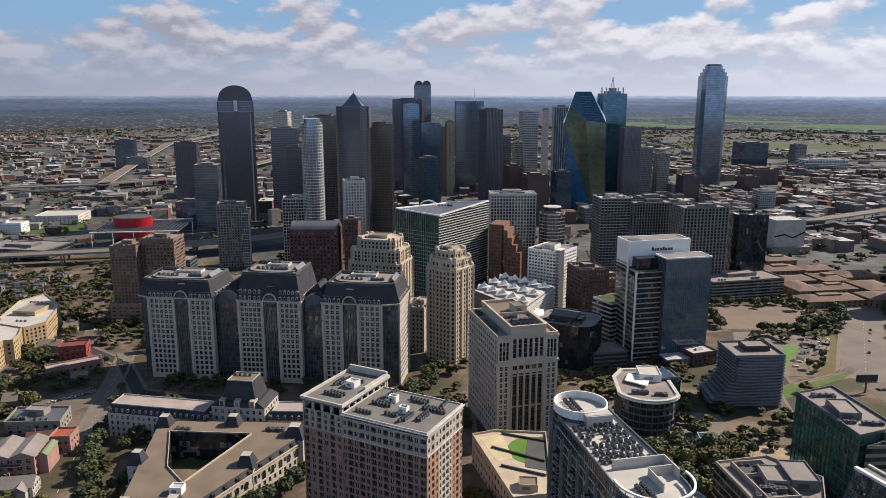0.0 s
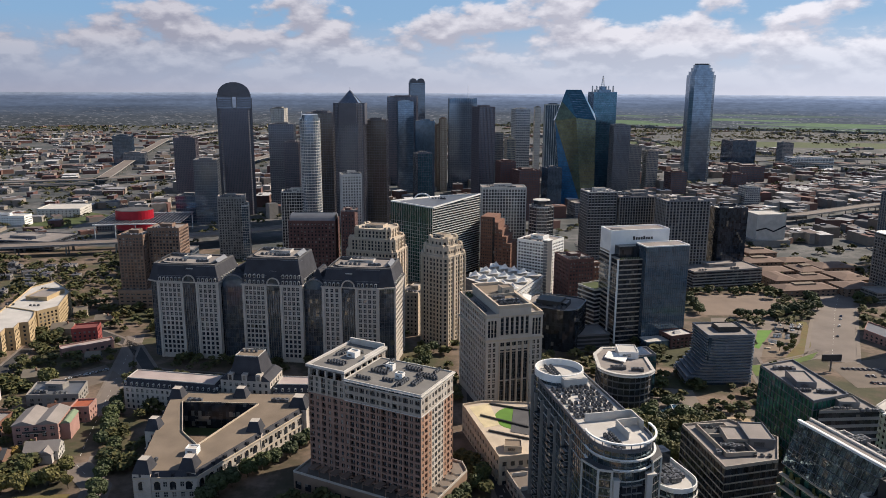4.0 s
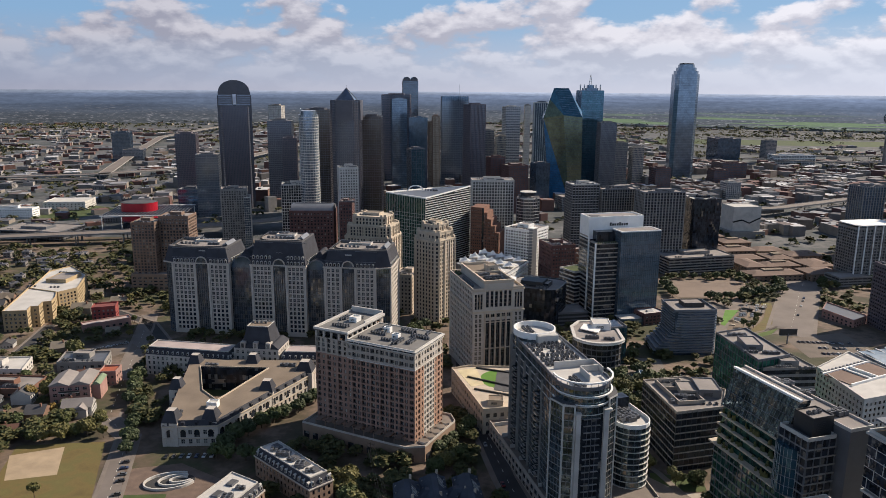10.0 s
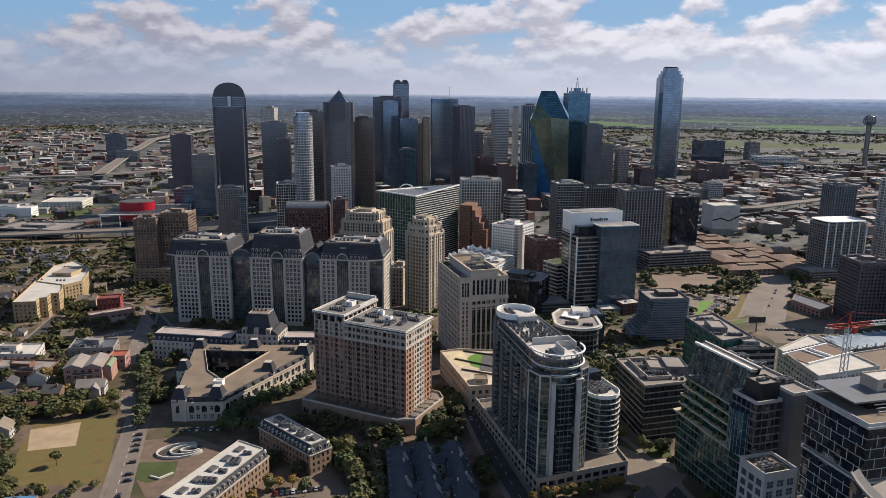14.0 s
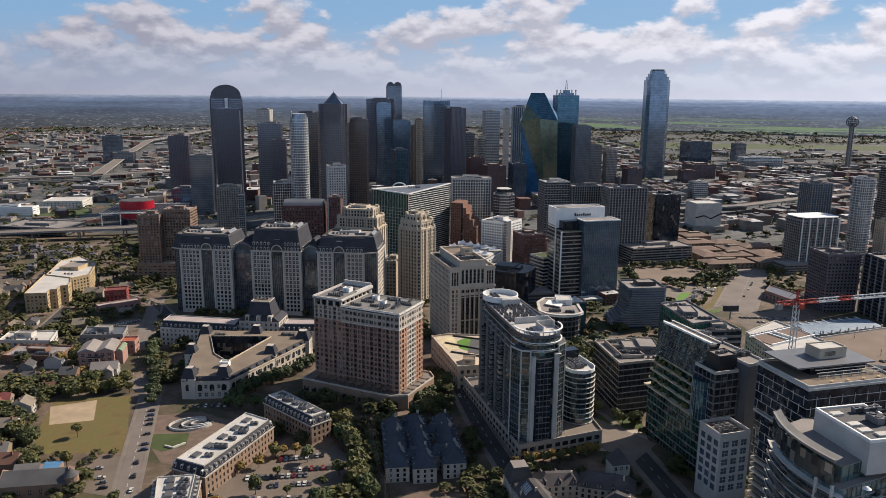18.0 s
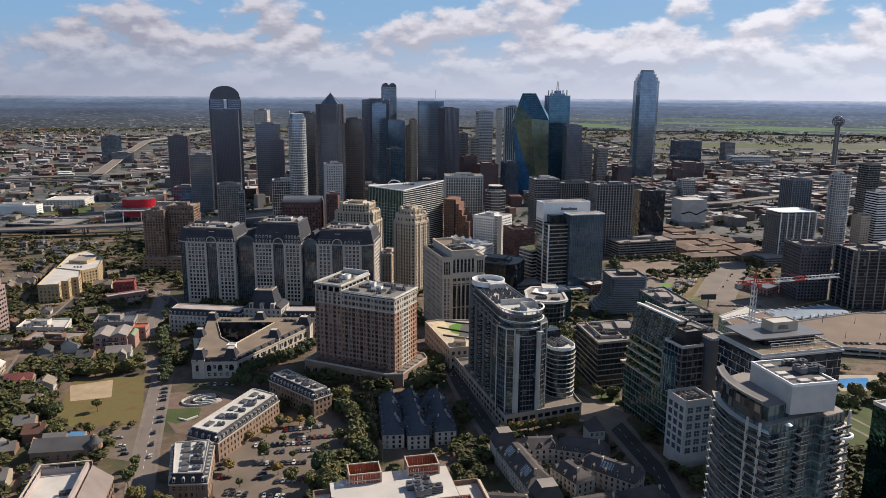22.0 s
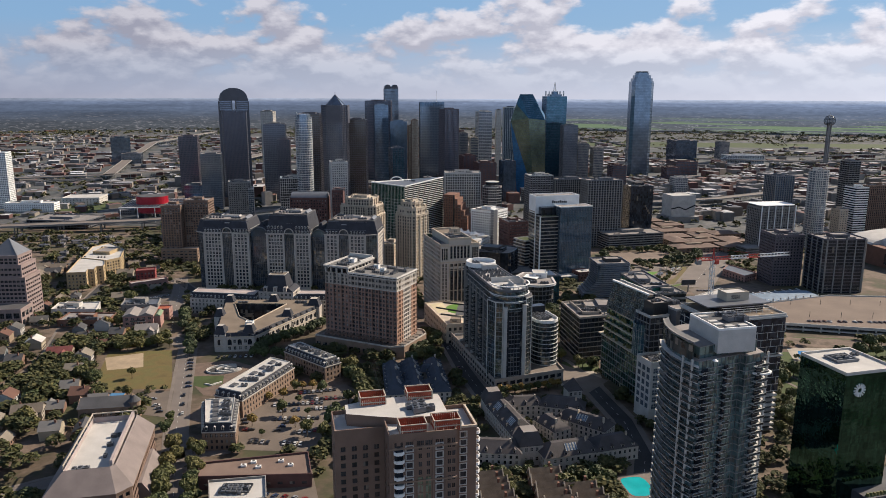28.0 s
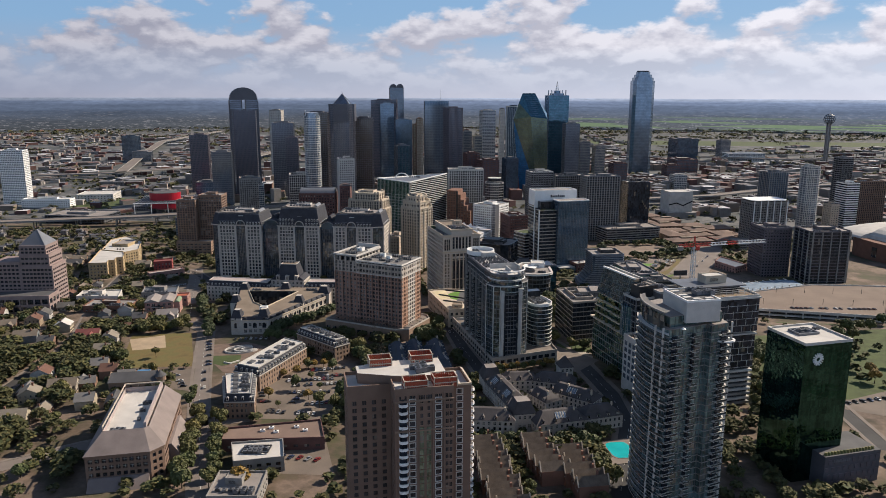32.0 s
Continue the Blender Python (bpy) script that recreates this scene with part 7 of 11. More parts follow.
def park_office():
    """Office with white frames over dark glass, open garage decks below and a roof pavilion."""
    q = thing("parking_garage", "parking garage with open louvred decks under an office", "garage", 217, -102, 17.5)
    for k in range(8):
        part("deck", Build().prism(rect(46, 32), 1 + k * 3.1, 2.4 + k * 3.1), CONCRETE_PALE if k % 2 else CONCRETE, q)
    part("core", Build().prism(rect(43, 29), -0.5, 26), DARKMETAL, q)
    r = thing("office_building", "dark glass office with white frames and a roof pavilion", "building", 217, -102, 17.5)
    for z0, z1, p in ((26, 47.5, rect(46, 32)), (49.5, 71, rect(47, 33))):
        banded(r, p, z0, z1, floor=4.6, band=0.26, out=0.15, core=GLASSNAVY, band_mat=CONCRETE_PALE, fins=0)
        b = Build()
        for i, L, m in edges(p):
            k = max(2, int(L // 6))
            for f in range(int((z1 - z0) // 4.6)):
                for j in range(k):
                    c = m @ Vector((L * (j + 0.3 + 0.4 * (f % 2)) / k, -0.1, 0))
                    b.obox((c.x, c.y), math.degrees(m.to_euler().z), 0.2, 0.3, z0 + f * 4.6, z0 + f * 4.6 + 4.6)
        part("frame_line", b, CONCRETE_PALE, r, kind="stuff")
        part("terrace_slab", Build().prism(offset(p, 0.7), z1, z1 + 1.0), CONCRETE_PALE, r)
    part("setback_floor", Build().prism(rect(41, 27), 48.4, 49.6), GLASSDARK, r)
    roof(r, rect(47, 33), 72.2, ROOFTAN, CONCRETE_PALE, 1.0)
    part("pavilion_glass", Build().prism(rect(30, 17, 3, 5), 72.2, 76.3), GLASSBLACK, r)
    part("pavilion_roof", Build().prism(rect(42, 23, 0, 5.5), 76.3, 77), GREYMETAL, r)
    penthouse(r, 4, 6, 15, 9, 77, 81.5, CREAM, ROOFWHITE)
    for k in range(4):
        part("terrace_beam", Build().beam((-12, -9 + k * 1.3, 73.6 + 0.9 * k), (22, -9 + k * 1.3, 73.6 + 0.9 * k), 0.14), CONCRETE_PALE, r)
    for k in range(9):
        part("terrace_post", Build().box(-12.1 + 4.25 * k, -9.1, 72.2, -11.9 + 4.25 * k, -8.9, 74.4), STEELWHITE, r)
        if k % 2:
            part("deck_table", Build().box(-14 + 4.2 * k, -14.2, 72.9, -12.4 + 4.2 * k, -12.8, 73.05).box(-13.4 + 4.2 * k, -13.7, 72.2, -13 + 4.2 * k, -13.3, 72.9), material("deck_timber", (0.42, 0.27, 0.12), 0.7), r)
    s = thing("service_block", "pale grey panelled service block with a roof yard", "building", 177.5, -91.5, 20)
    punched(s, rect(17, 16), -0.5, 37, bay=4.6, floor=4.4, ww=3.4, wh=3.2, wall=CONCRETE_PALE, glazing=GLASSSKY, base=8, top=2, cap=150, single=(0, 3), rec=0.25)
    roof(s, rect(17, 16), 37, ROOFTAN, CONCRETE_PALE, 1.6)
    units(s, 37, [(-4, -4, 3, 3), (-4, 0, 3, 3), (-4, 4, 3, 3)], 36)


park_office()
patch("plaza_paving", [(127, -20), (157, -18), (155, -46), (126, -47)], PALEPAVE, "pale concrete paving of a street crossing", "pavement", 0.07)


def round_tower():
    """Tall glass residential tower with a curved balcony side and a blank penthouse."""
    r = thing("residential_tower", "tall glass residential tower with curved white balcony edges", "building", 161.5, -227, 15)
    curve = [(-10.5, 16.0), (-12.6, 11.5), (-14.2, 7.0), (-15.2, 2.5), (-15.6, -2.0), (-15.5, -6.5), (-15.0, -11.0), (-14.2, -15.0), (-12.8, -18.6)]
    body = curve + [(-4.0, -16.6), (8.6, -14.0), (9.6, -16.4), (22.0, -13.2), (23.0, -2.0), (15.0, 13.0), (0.0, 19.5)]
    H = 92.4
    banded(r, offset(body, -1.6), -0.5, H, floor=3.25, band=0.3, out=0.35, core=GLASSROUND, band_mat=CONCRETE, fins=1.9, fin=(0.07, 0.12), fin_mat=GREYMETAL, singles=False)
    outer, back = offset(body, 0.5)[:9], offset(body, -1.7)[:9]
    slab = Build()
    for p, q, p2, q2 in zip(outer, outer[1:], back, back[1:]):
        slab.prism([p, q, q2, p2], -0.1, 0.1)
    me = slab.mesh("floor_edge", [CONCRETE_PALE])
    edge_slabs = [put("floor_edge", me, r, pose(0, 0, k * 3.25)) for k in range(1, 29)]
    # glass guards on the curved side, storey by storey
    g0 = offset(body, 0.35)
    b = Build()
    for p, q in list(zip(g0, g0[1:]))[:8]:
        b.add([(*p, 0.16), (*q, 0.16), (*q, 1.2), (*p, 1.2)], [(0, 1, 2, 3)])
    me = b.mesh("balcony_guard", [GUARD])
    for k in range(1, 28):
        put("balcony_guard", me, edge_slabs[k - 1])
    for px, py in ((-15.2, -10.6), (-14.0, -15.4), (21.6, -13.0)):
        part("column", Build().prism(rect(0.7, 0.7, px, py), -0.5, H + 1), CONCRETE_PALE, r)
    # balcony stacks on the flat front and on the bay beside it
    stacks = []
    for (ax, ay), (cx, cy), t0, t1 in (((-12.8, -18.6), (8.6, -14.0), 0.05, 0.34), ((-12.8, -18.6), (8.6, -14.0), 0.62, 0.78), ((9.6, -16.4), (22.0, -13.2), 0.42, 0.95)):
        L, yaw = math.hypot(cx - ax, cy - ay), math.degrees(math.atan2(cy - ay, cx - ax))
        w = L * (t1 - t0)
        one = Build().box(0, -0.9, -0.1, w, 1.6, 0.1).mesh("balcony", [CONCRETE_PALE])
        rail = Build().box(0, -0.9, 0.1, w, -0.85, 1.1).box(0, -0.93, 1.1, w, -0.82, 1.17, 1).mesh("balcony_guard", [GUARD, STEELWHITE])
        stacks.append((one, rail, pose(ax + (cx - ax) * t0, ay + (cy - ay) * t0, 0, 0, 0, yaw), w))
    for one, rail, m, w in stacks:
        for k in range(1, 28):
            bal = put("balcony", one, r, m @ pose(0, 0, k * 3.25))
            put("balcony_guard", rail, bal)
        # dark strip before the glazing imitates a shaded recess behind the balconies
        part("balcony_recess", Build().box(w * 0.25, 1.05, 3, w * 0.75, 1.5, H - 3), GLASSDARK, r, m=m)
    for k in range(1, 28):
        part("side_slab", Build().prism([(21.6, -12.6), (22.8, -12.6), (24.0, -2), (22.0, -2)], k * 3.25 - 0.1, k * 3.25 + 0.1), CONCRETE_PALE, r)
    part("top_floor", Build().prism(offset(body, -4.2), H, H + 5), GLASSROUND, r)
    part("roof_terrace", Build().prism(offset(body, -1.8), H, H + 0.3), ROOFGREY, r)
    part("roof", Build().prism(offset(body, -4.2), H + 5, H + 5.3), ROOFGREY, r)
    part("penthouse_box", Build().box(-2.4, -14, H + 2, 14.4, 7.6, H + 11.5), CONCRETE_PALE, r, "blank grey penthouse box")
    part("box_roof", Build().box(-1.8, -13.4, H + 11.5, 13.8, 7.0, H + 11.9).box(-2.4, -14, H + 11.5, -1.8, 7.6, H + 12.4, 1).box(13.8, -14, H + 11.5, 14.4, 7.6, H + 12.4, 1).box(-1.8, -14, H + 11.5, 13.8, -13.4, H + 12.4, 1).box(-1.8, 7.0, H + 11.5, 13.8, 7.6, H + 12.4, 1), [ROOFDARK, WHITEPAINT], r)
    for px, py in ((4, -11), (10, -11), (1, 3), (1, -4), (1, -8)):
        part("roof_hatch", Build().box(px - 1.8, py - 1.1, H + 11.9, px + 1.8, py + 1.1, H + 12.5), CONCRETE_PALE, r)
    units(r, H + 11.9, [(8, 3, 4, 2.3), (8, -4, 4, 2.3)], 37)
    crown = [(p[0] + 1.2, p[1] + 0.6) for p in curve[:8]]
    b = Build()
    for p, q in zip(crown, crown[1:]):
        p2, q2 = (p[0] + 2.6, p[1] + 0.5), (q[0] + 2.6, q[1] + 0.5)
        b.add([(*p, H + 7.5), (*q, H + 7.5), (*q2, H + 8.2), (*p2, H + 8.2)], [(0, 1, 2, 3)])
        b.beam((*p, H + 7.5), (*q, H + 7.5), 0.35)
    part("curved_canopy", b, [CONCRETE], r)
    b = Build()
    for p, q in zip(crown, crown[1:]):
        b.add([(*p, H), (*q, H), (*q, H + 6.0), (*p, H + 6.0)], [(0, 1, 2, 3)])
    part("crown_glass", b, GUARD, r)
    ring = oval(9, 6, 18, 19, -13)
    inn = oval(7.6, 4.6, 18, 19, -13)
    b = Build()
    for i in range(18):
        b.prism([ring[i], ring[(i + 1) % 18], inn[(i + 1) % 18], inn[i]], H - 8, H - 7.3)
    part("roof_ring", b, WHITEPAINT, r)
    part("satellite_dish", Build().cyl(-6, -18.5, H + 1.0, H + 1.6, 1.2, 12, 0, 0.4), WHITEPAINT, r)
    # pool terrace
    patch("pool_terrace", [(136, -170), (162, -162), (168, -188), (142, -196)], PAVING, "pale paved pool terrace", "pavement", 0.3)
    p = thing("swimming_pool", "turquoise swimming pool in a paved terrace", "pool", 150, -178.5, 12)
    part("basin", Build().prism(oval(15, 20, 20, power=4), 0.2, 0.42), PAVING, p)
    part("water", Build().prism(oval(13.5, 18.5, 20, power=4), 0.42, 0.46), POOL, p)


round_tower()


def green_cube():
    """Green mirror-glass cube on a dark base with a white roof."""
    r = thing("office_building", "dark green mirror-glass office cube with a white roof", "building", 240.2, -190.8, 18)
    p = rect(28, 28)
    H = 74
    banded(r, p, -0.5, H, floor=4.0, band=0.12, out=0.02, core=GLASSCUBE, band_mat=GLASSCUBE, fins=0, singles=False)
    part("plinth", Build().prism(rect(34, 22, 14, -12), -0.5, 17, 0, 1), [GRANITE, ROOFDARK], r)
    part("rear_wing", Build().prism(rect(5, 20, 16.4, 4), -0.5, H - 9), GLASSCUBE, r)
    part("rear_wing", Build().prism(rect(5, 16, 21.2, 5), -0.5, H - 13), GLASSCUBE, r)
    b = Build()
    for k in range(9):
        for j in range(4):
            b.obox((-1.4 + k * 3.6 + (j % 2) * 1.6, -23.1), 0, 2.0, 0.3, 0.6 + j * 4, 3.0 + j * 4)
    part("plinth_cladding", b, MAROON, r, kind="stuff")
    part("roof", Build().prism(offset(p, -0.1), H - 0.4, H + 0.05), ROOFWHITE, r)
    inn, o, b = offset(p, -0.6), offset(p, 0.1), Build()
    for i in range(4):
        b.prism([o[i], o[(i + 1) % 4], inn[(i + 1) % 4], inn[i]], H - 0.5, H + 1.0)
    part("parapet", b, CONCRETE_PALE, r)
    b = Build()
    for w, d in ((12, 9), (8, 5)):
        q, s = rect(w, d, -1, 3), rect(w - 1.4, d - 1.4, -1, 3)
        for i in range(4):
            b.prism([q[i], q[(i + 1) % 4], s[(i + 1) % 4], s[i]], H + 0.05, H + 1.3)
    part("roof_plant_screen", b, GREYMETAL, r)
    units(r, H + 0.05, [(8, 6, 2, 2.6), (-3, 3, 2, 3)], 38)
    for k in range(14):
        a = 2 * math.pi * k / 14
        c, s = math.cos(a), math.sin(a)
        part("emblem_petal", Build().beam((-6 + 1.1 * c, -14.2, H - 8 + 1.1 * s), (-6 + 3.2 * c, -14.2, H - 8 + 3.2 * s), 0.28), WHITEPAINT, r, "white bar of a round emblem")
    for k in range(8):
        part("sign_bar", Build().box(2 + k * 1.3, -23.4, 13.6, 2.9 + k * 1.3, -23.1, 14.8), GREYMETAL, r, "grey letter-sized bar of a sign")
    for k in range(16):
        part("hedge", Build().cyl(-1 + k * 1.9, -21.0, 17, 18.4, 1.1, 7, 0, 0.6), LEAF, r)


green_cube()


def ribbed_tower(x, y, yaw, w, d, top, label, wall, core, ribs=8.0):
    g = ground_z(y)
    r, H = block(label, x, y, yaw, w, d, top, "banded", wall, core=core, floor=3.4, band=0.7, fins=ribs, fin=(1.1, 0.8), fin_mat=CONCRETE, seed=int(abs(x)), poly=chamfer(w, d, 3))
    return r


ribbed_tower(445, 254, 6, 46, 36, 50, "dark residential tower with pale upright ribs", GRANITE, GLASSBLACK, 9.0)
block("dark residential slab with balconies", 401, 284, 6, 32, 34, 48, "punched", MAROON, bay=3.4, floor=3.3, ww=2.2, wh=1.9, cap=120, seed=41, rec=0.8, glazing=GLASSBLACK)
r, H = block("pale concrete residential tower with a roof frame", 468, 490, 14, 50, 32, 47, "punched", CONCRETE, bay=3.8, floor=3.4, ww=3.1, wh=2.3, cap=140, seed=42, rec=0.8)
for k in range(6):
    part("rib", Build().box(-26 + k * 10.2, -17.8, 0, -25 + k * 10.2, -16.8, H + 3), WHITEPAINT, r)
part("roof_frame", Build().prism(chamfer(54, 36, 6), H + 3, H + 3.9), WHITEPAINT, r)
block("pale garage under a tower", 440, 462, 14, 40, 24, -4, "banded", CONCRETE, core=DARKMETAL, floor=3.2, band=1.4, fins=6, plant=False)
block("slender white residential tower with curved balconies", 543, 525, 20, 22, 22, 93, "banded", CONCRETE_PALE, core=GLASSSKY, poly=oval(21, 22, 22, power=3.4), floor=3.3, band=0.8, out=1.3, fins=6, fin=(0.8, 0.5), seed=43)
block("blue-grey glass residential tower with pale ribs", 540, 650, 14, 32, 28, 72, "banded", GREYMETAL, core=GLASSBLUE, floor=3.4, band=0.9, fins=4, fin=(1.0, 0.6), fin_mat=CONCRETE, seed=44)
block("dark residential tower with stacked balconies", 678, 715, 14, 20, 22, 90, "banded", CONCRETE, core=GLASSBLACK, floor=3.4, band=1.1, out=0.7, fins=5, seed=45)
block("white banded residential tower", 622, 575, 14, 21, 24, 64, "banded", WHITEPAINT, core=GLASSBLACK, floor=3.4, band=1.6, fins=0, seed=46)
block("brown ribbed residential tower", 655, 590, 14, 46, 30, 66, "banded", BROWNSTONE, core=GLASSBLACK, floor=3.4, band=0.8, fins=3.4, fin=(1.2, 0.6), seed=47)
block("glass residential tower with rounded end", 760, 640, 14, 40, 30, 84, "banded", CONCRETE_PALE, core=GLASSSKY, floor=3.4, band=1.0, fins=4, seed=48)
block("cream stucco block between towers", 594, 560, 10, 13, 20, 34, "punched", CREAM, bay=3.6, floor=3.4, ww=1.6, wh=1.8, cap=20, seed=49)
poly_block("white apartment block with courts", [(253, 95), (259, 46), (306, 67), (286, 126)], 25, "punched", CONCRETE_PALE, bay=3.4, floor=3.3, ww=1.7, wh=1.9, cap=140, seed=51, roof_mat=ROOFWHITE, plant=False, single=(0, 3))
r = thing("roof_court", "sunken brown court in a white apartment roof", "court", 274, 86, 32, 25.1)
part("court_well", Build().box(-20, -9, 0, -2, 9, 0.5).box(6, -9, 0, 24, 9, 0.5), ROOFBROWN, r)
part("court_rim", Build().box(-21, -10, 0, 25, -9, 1.4).box(-21, 9, 0, 25, 10, 1.4).box(-2, -9, 0, -1, 9, 1.4).box(5, -9, 0, 6, 9, 1.4), WHITEPAINT, r)
for k in range(12):
    part("roof_unit", Build().box(-19 + k * 3.6, 11, 0, -17.4 + k * 3.6, 12.4, 1.2), GREYMETAL, r)


def garage_deck():
    cx, cy, o = polygon_thing([(310, 92), (424, 72), (482, 180), (408, 182), (318, 142)])
    r = thing("parking_garage", "long low parking garage with a tan roof deck", "garage", cx, cy)
    z = 5 - ground_z(cy)
    part("deck", Build().prism(o, z - 1.3, z, 0, 1), [CONCRETE_PALE, GRAVELTAN], r)
    part("lower_deck", Build().prism(offset(o, -0.3), z - 5, z - 3.8), CONCRETE_PALE, r)
    part("core", Build().prism(offset(o, -3), -3, z - 1.2), DARKMETAL, r)
    for i, L, m in edges(o):
        for k in range(int(L // 14)):
            c = m @ Vector((k * 14 + 7, 0.6, 0))
            part("pier", Build().prism(rect(0.9, 0.9, c.x, c.y), -3, z - 1.2), CONCRETE_PALE, r)
    ins, b = offset(o, -0.5), Build()
    for i in range(5):
        b.prism([o[i], o[(i + 1) % 5], ins[(i + 1) % 5], ins[i]], z, z + 1.1)
    part("parapet", b, CONCRETE_PALE, r)
    for k in range(10):
        part("deck_light", Build().cyl(-56 + (k % 5) * 27, -24 + (k // 5) * 40, z, z + 5, 0.2, 6), DARKMETAL, r)


garage_deck()
r = thing("site_roof", "blue plastic sheeting over a building under construction", "building site", 366, 196, 20)
part("frame_floor", Build().prism(rect(78, 30), -1, 5, 0, 0), CONCRETE, r)
part("sheeting", Build().add([(-38, -15, 5.2), (38, -14, 6), (36, 0, 8), (-36, 2, 7), (-34, 15, 5.5), (36, 15, 5.2)], [(0, 1, 2, 3), (3, 2, 5, 4)]), SHEETING, r)
for k in range(9):
    part("column", Build().prism(rect(0.8, 0.8, -36 + k * 9, -14.5), 5, 8), CONCRETE_PALE, r)
    part("white_beam", Build().beam((-38 + k * 9, -15, 5.6), (-36 + k * 9, 15, 6.4), 0.35), STEELWHITE, r)


def crane(x, y, yaw, high, reach, back):
    """Tower crane: lattice mast, jib, counter-jib and cab."""
    r = thing("tower_crane", "red and white lattice tower crane on a building site", "crane", x, y, yaw)
    b = Build()
    for sx in (-1, 1):
        for sy in (-1, 1):
            b.beam((sx, sy, -0.3), (sx, sy, high), 0.16)
    for k in range(int(high // 3)):
        b.beam((-1, -1, k * 3), (1, -1, k * 3 + 3), 0.09).beam((1, 1, k * 3), (-1, 1, k * 3 + 3), 0.09).beam((-1, 1, k * 3), (-1, -1, k * 3 + 3), 0.09)
    part("mast", b, STEELWHITE, r, "white lattice mast")
    for name, x0, x1, mt in (("jib", reach * 0.22, reach * 0.45, STEELWHITE), ("jib", reach * 0.45, reach * 0.6, STEELRED), ("jib", reach * 0.6, reach, STEELWHITE), ("jib_foot", 1, reach * 0.22, STEELRED), ("counter_jib", -back, -1, STEELRED)):
        b = Build()
        for yy, zz in ((-0.9, 0), (0.9, 0), (0, 1.7)):
            b.beam((x0, yy, high + zz), (x1, yy, high + zz), 0.22)
        for k in range(int((x1 - x0) // 2.5)):
            a = x0 + k * 2.5
            b.beam((a, -0.9, high), (a + 1.25, 0, high + 1.7), 0.12).beam((a + 1.25, 0, high + 1.7), (a + 2.5, 0.9, high), 0.12)
        part(name, b, mt, r)
    part("cab", Build().box(0.6, -2.4, high - 2.4, 2.6, -0.6, high + 0.2), STEELRED, r)
    part("counterweight", Build().box(-back, -1.2, high - 2.2, -back + 3, 1.2, high + 0.4), CONCRETE, r)
    part("apex", Build().beam((-0.8, 0, high), (0, 0, high + 7), 0.2).beam((0.8, 0, high), (0, 0, high + 7), 0.2).beam((0, 0, high + 7), (reach * 0.6, 0, high + 1.7), 0.07).beam((0, 0, high + 7), (-back + 2, 0, high + 0.5), 0.07), STEELRED, r)


crane(212.2, -75.2, 19, 96, 56, 12)


def arena():
    """Arena with white vaulted roofs behind the towers."""
    r = thing("arena", "brick arena with white vaulted roof sections", "arena", 660, 400, 14)
    part("drum", Build().prism(oval(190, 150, 36, power=3), -1, 24), BRICK, r)
    n = 16
    for y0, y1, R, top in ((-75, -20, 92, 34), (-20, 30, 80, 42), (30, 75, 92, 34)):
        arc = [(R * math.cos(math.pi * i / n), (top - 22) * math.sin(math.pi * i / n)) for i in range(n + 1)]
        part("roof_vault", Build().add([(a, y0, 24 + z) for a, z in arc] + [(a, y1, 24 + z) for a, z in arc], [(i, i + 1, n + 2 + i, n + 1 + i) for i in range(n)] + [tuple(range(n, -1, -1)), tuple(range(n + 1, 2 * n + 2))]), ROOFWHITE, r)
    for k in range(20):
        a = 2 * math.pi * k / 20
        part("arched_window", Build().obox((94 * math.cos(a), 74 * math.sin(a)), math.degrees(a), 3, 8, 5, 18), GLASSDARK, r)


arena()


def brown_roof_market():
    """Sprawl of low wings with shallow hipped brown roofs round pale courts."""
    wings = [(0, 0, 62, 22), (56, -4, 40, 26), (-6, 30, 26, 36), (34, 30, 46, 20), (78, 26, 34, 34), (6, 66, 70, 22), (60, 62, 30, 30), (98, 66, 44, 26), (-20, 98, 46, 22), (32, 100, 50, 26), (84, 104, 40, 22), (0, 134, 70, 24), (62, 138, 40, 26), (-30, 166, 60, 24), (40, 172, 60, 22)]
    for k, (u, v_, w, d) in enumerate(wings):
        a = radians(14)
        x, y = 366 + u * math.cos(a) - 1.35 * v_ * math.sin(a), 484 + u * math.sin(a) + 1.35 * v_ * math.cos(a)
        r = thing("market_pavilion", "low brick wing under a shallow brown hipped roof", "building", x, y, 14, group="brown-roofed wings")
        h, d = 7.0 + (k * 7 % 5) * 0.8, d * 1.15
        punched(r, rect(w, d), -1, h, bay=6, floor=3.2, ww=2.6, wh=1.6, wall=BRICKTAN, base=0.5, top=0.5, single=(), cap=0)
        lean = min(w, d) * 0.42
        part("roof", Build().prism(rect(w + 2, d + 2), h, h + 0.4).prism(rect(w + 2, d + 2), h + 0.4, h + 3.4, top=rect(w + 2 - 2 * lean, d + 2 - 2 * lean)), ROOFBROWN, r)
        if k % 3 == 0:
            part("roof_deck", Build().prism(rect(w * 0.4, d * 0.3), h + 3.3, h + 4.6), ROOFTAN, r)
        if k in (1, 4, 7):
            part("dormer", Build().prism(rect(5, 5, w * 0.2, -d * 0.3), h, h + 3.2, top=rect(5, 1, w * 0.2, -d * 0.3)), ROOFBROWN, r)
        footprint(r, rect(w + 2, d + 2))
    patch("market_court", [(398, 512), (430, 520), (424, 540), (392, 532)], PALEPAVE, "pale paved court between brown roofs", "pavement", 0.12)


brown_roof_market()
poly_block("low block with a pale roof beside a wide road", [(352, 318), (365, 284), (384, 300), (366, 342)], -2, "punched", PINKSTUCCO, bay=5, floor=3.6, ww=2.4, wh=1.8, cap=20, roof_mat=GREYMETAL, plant=False)

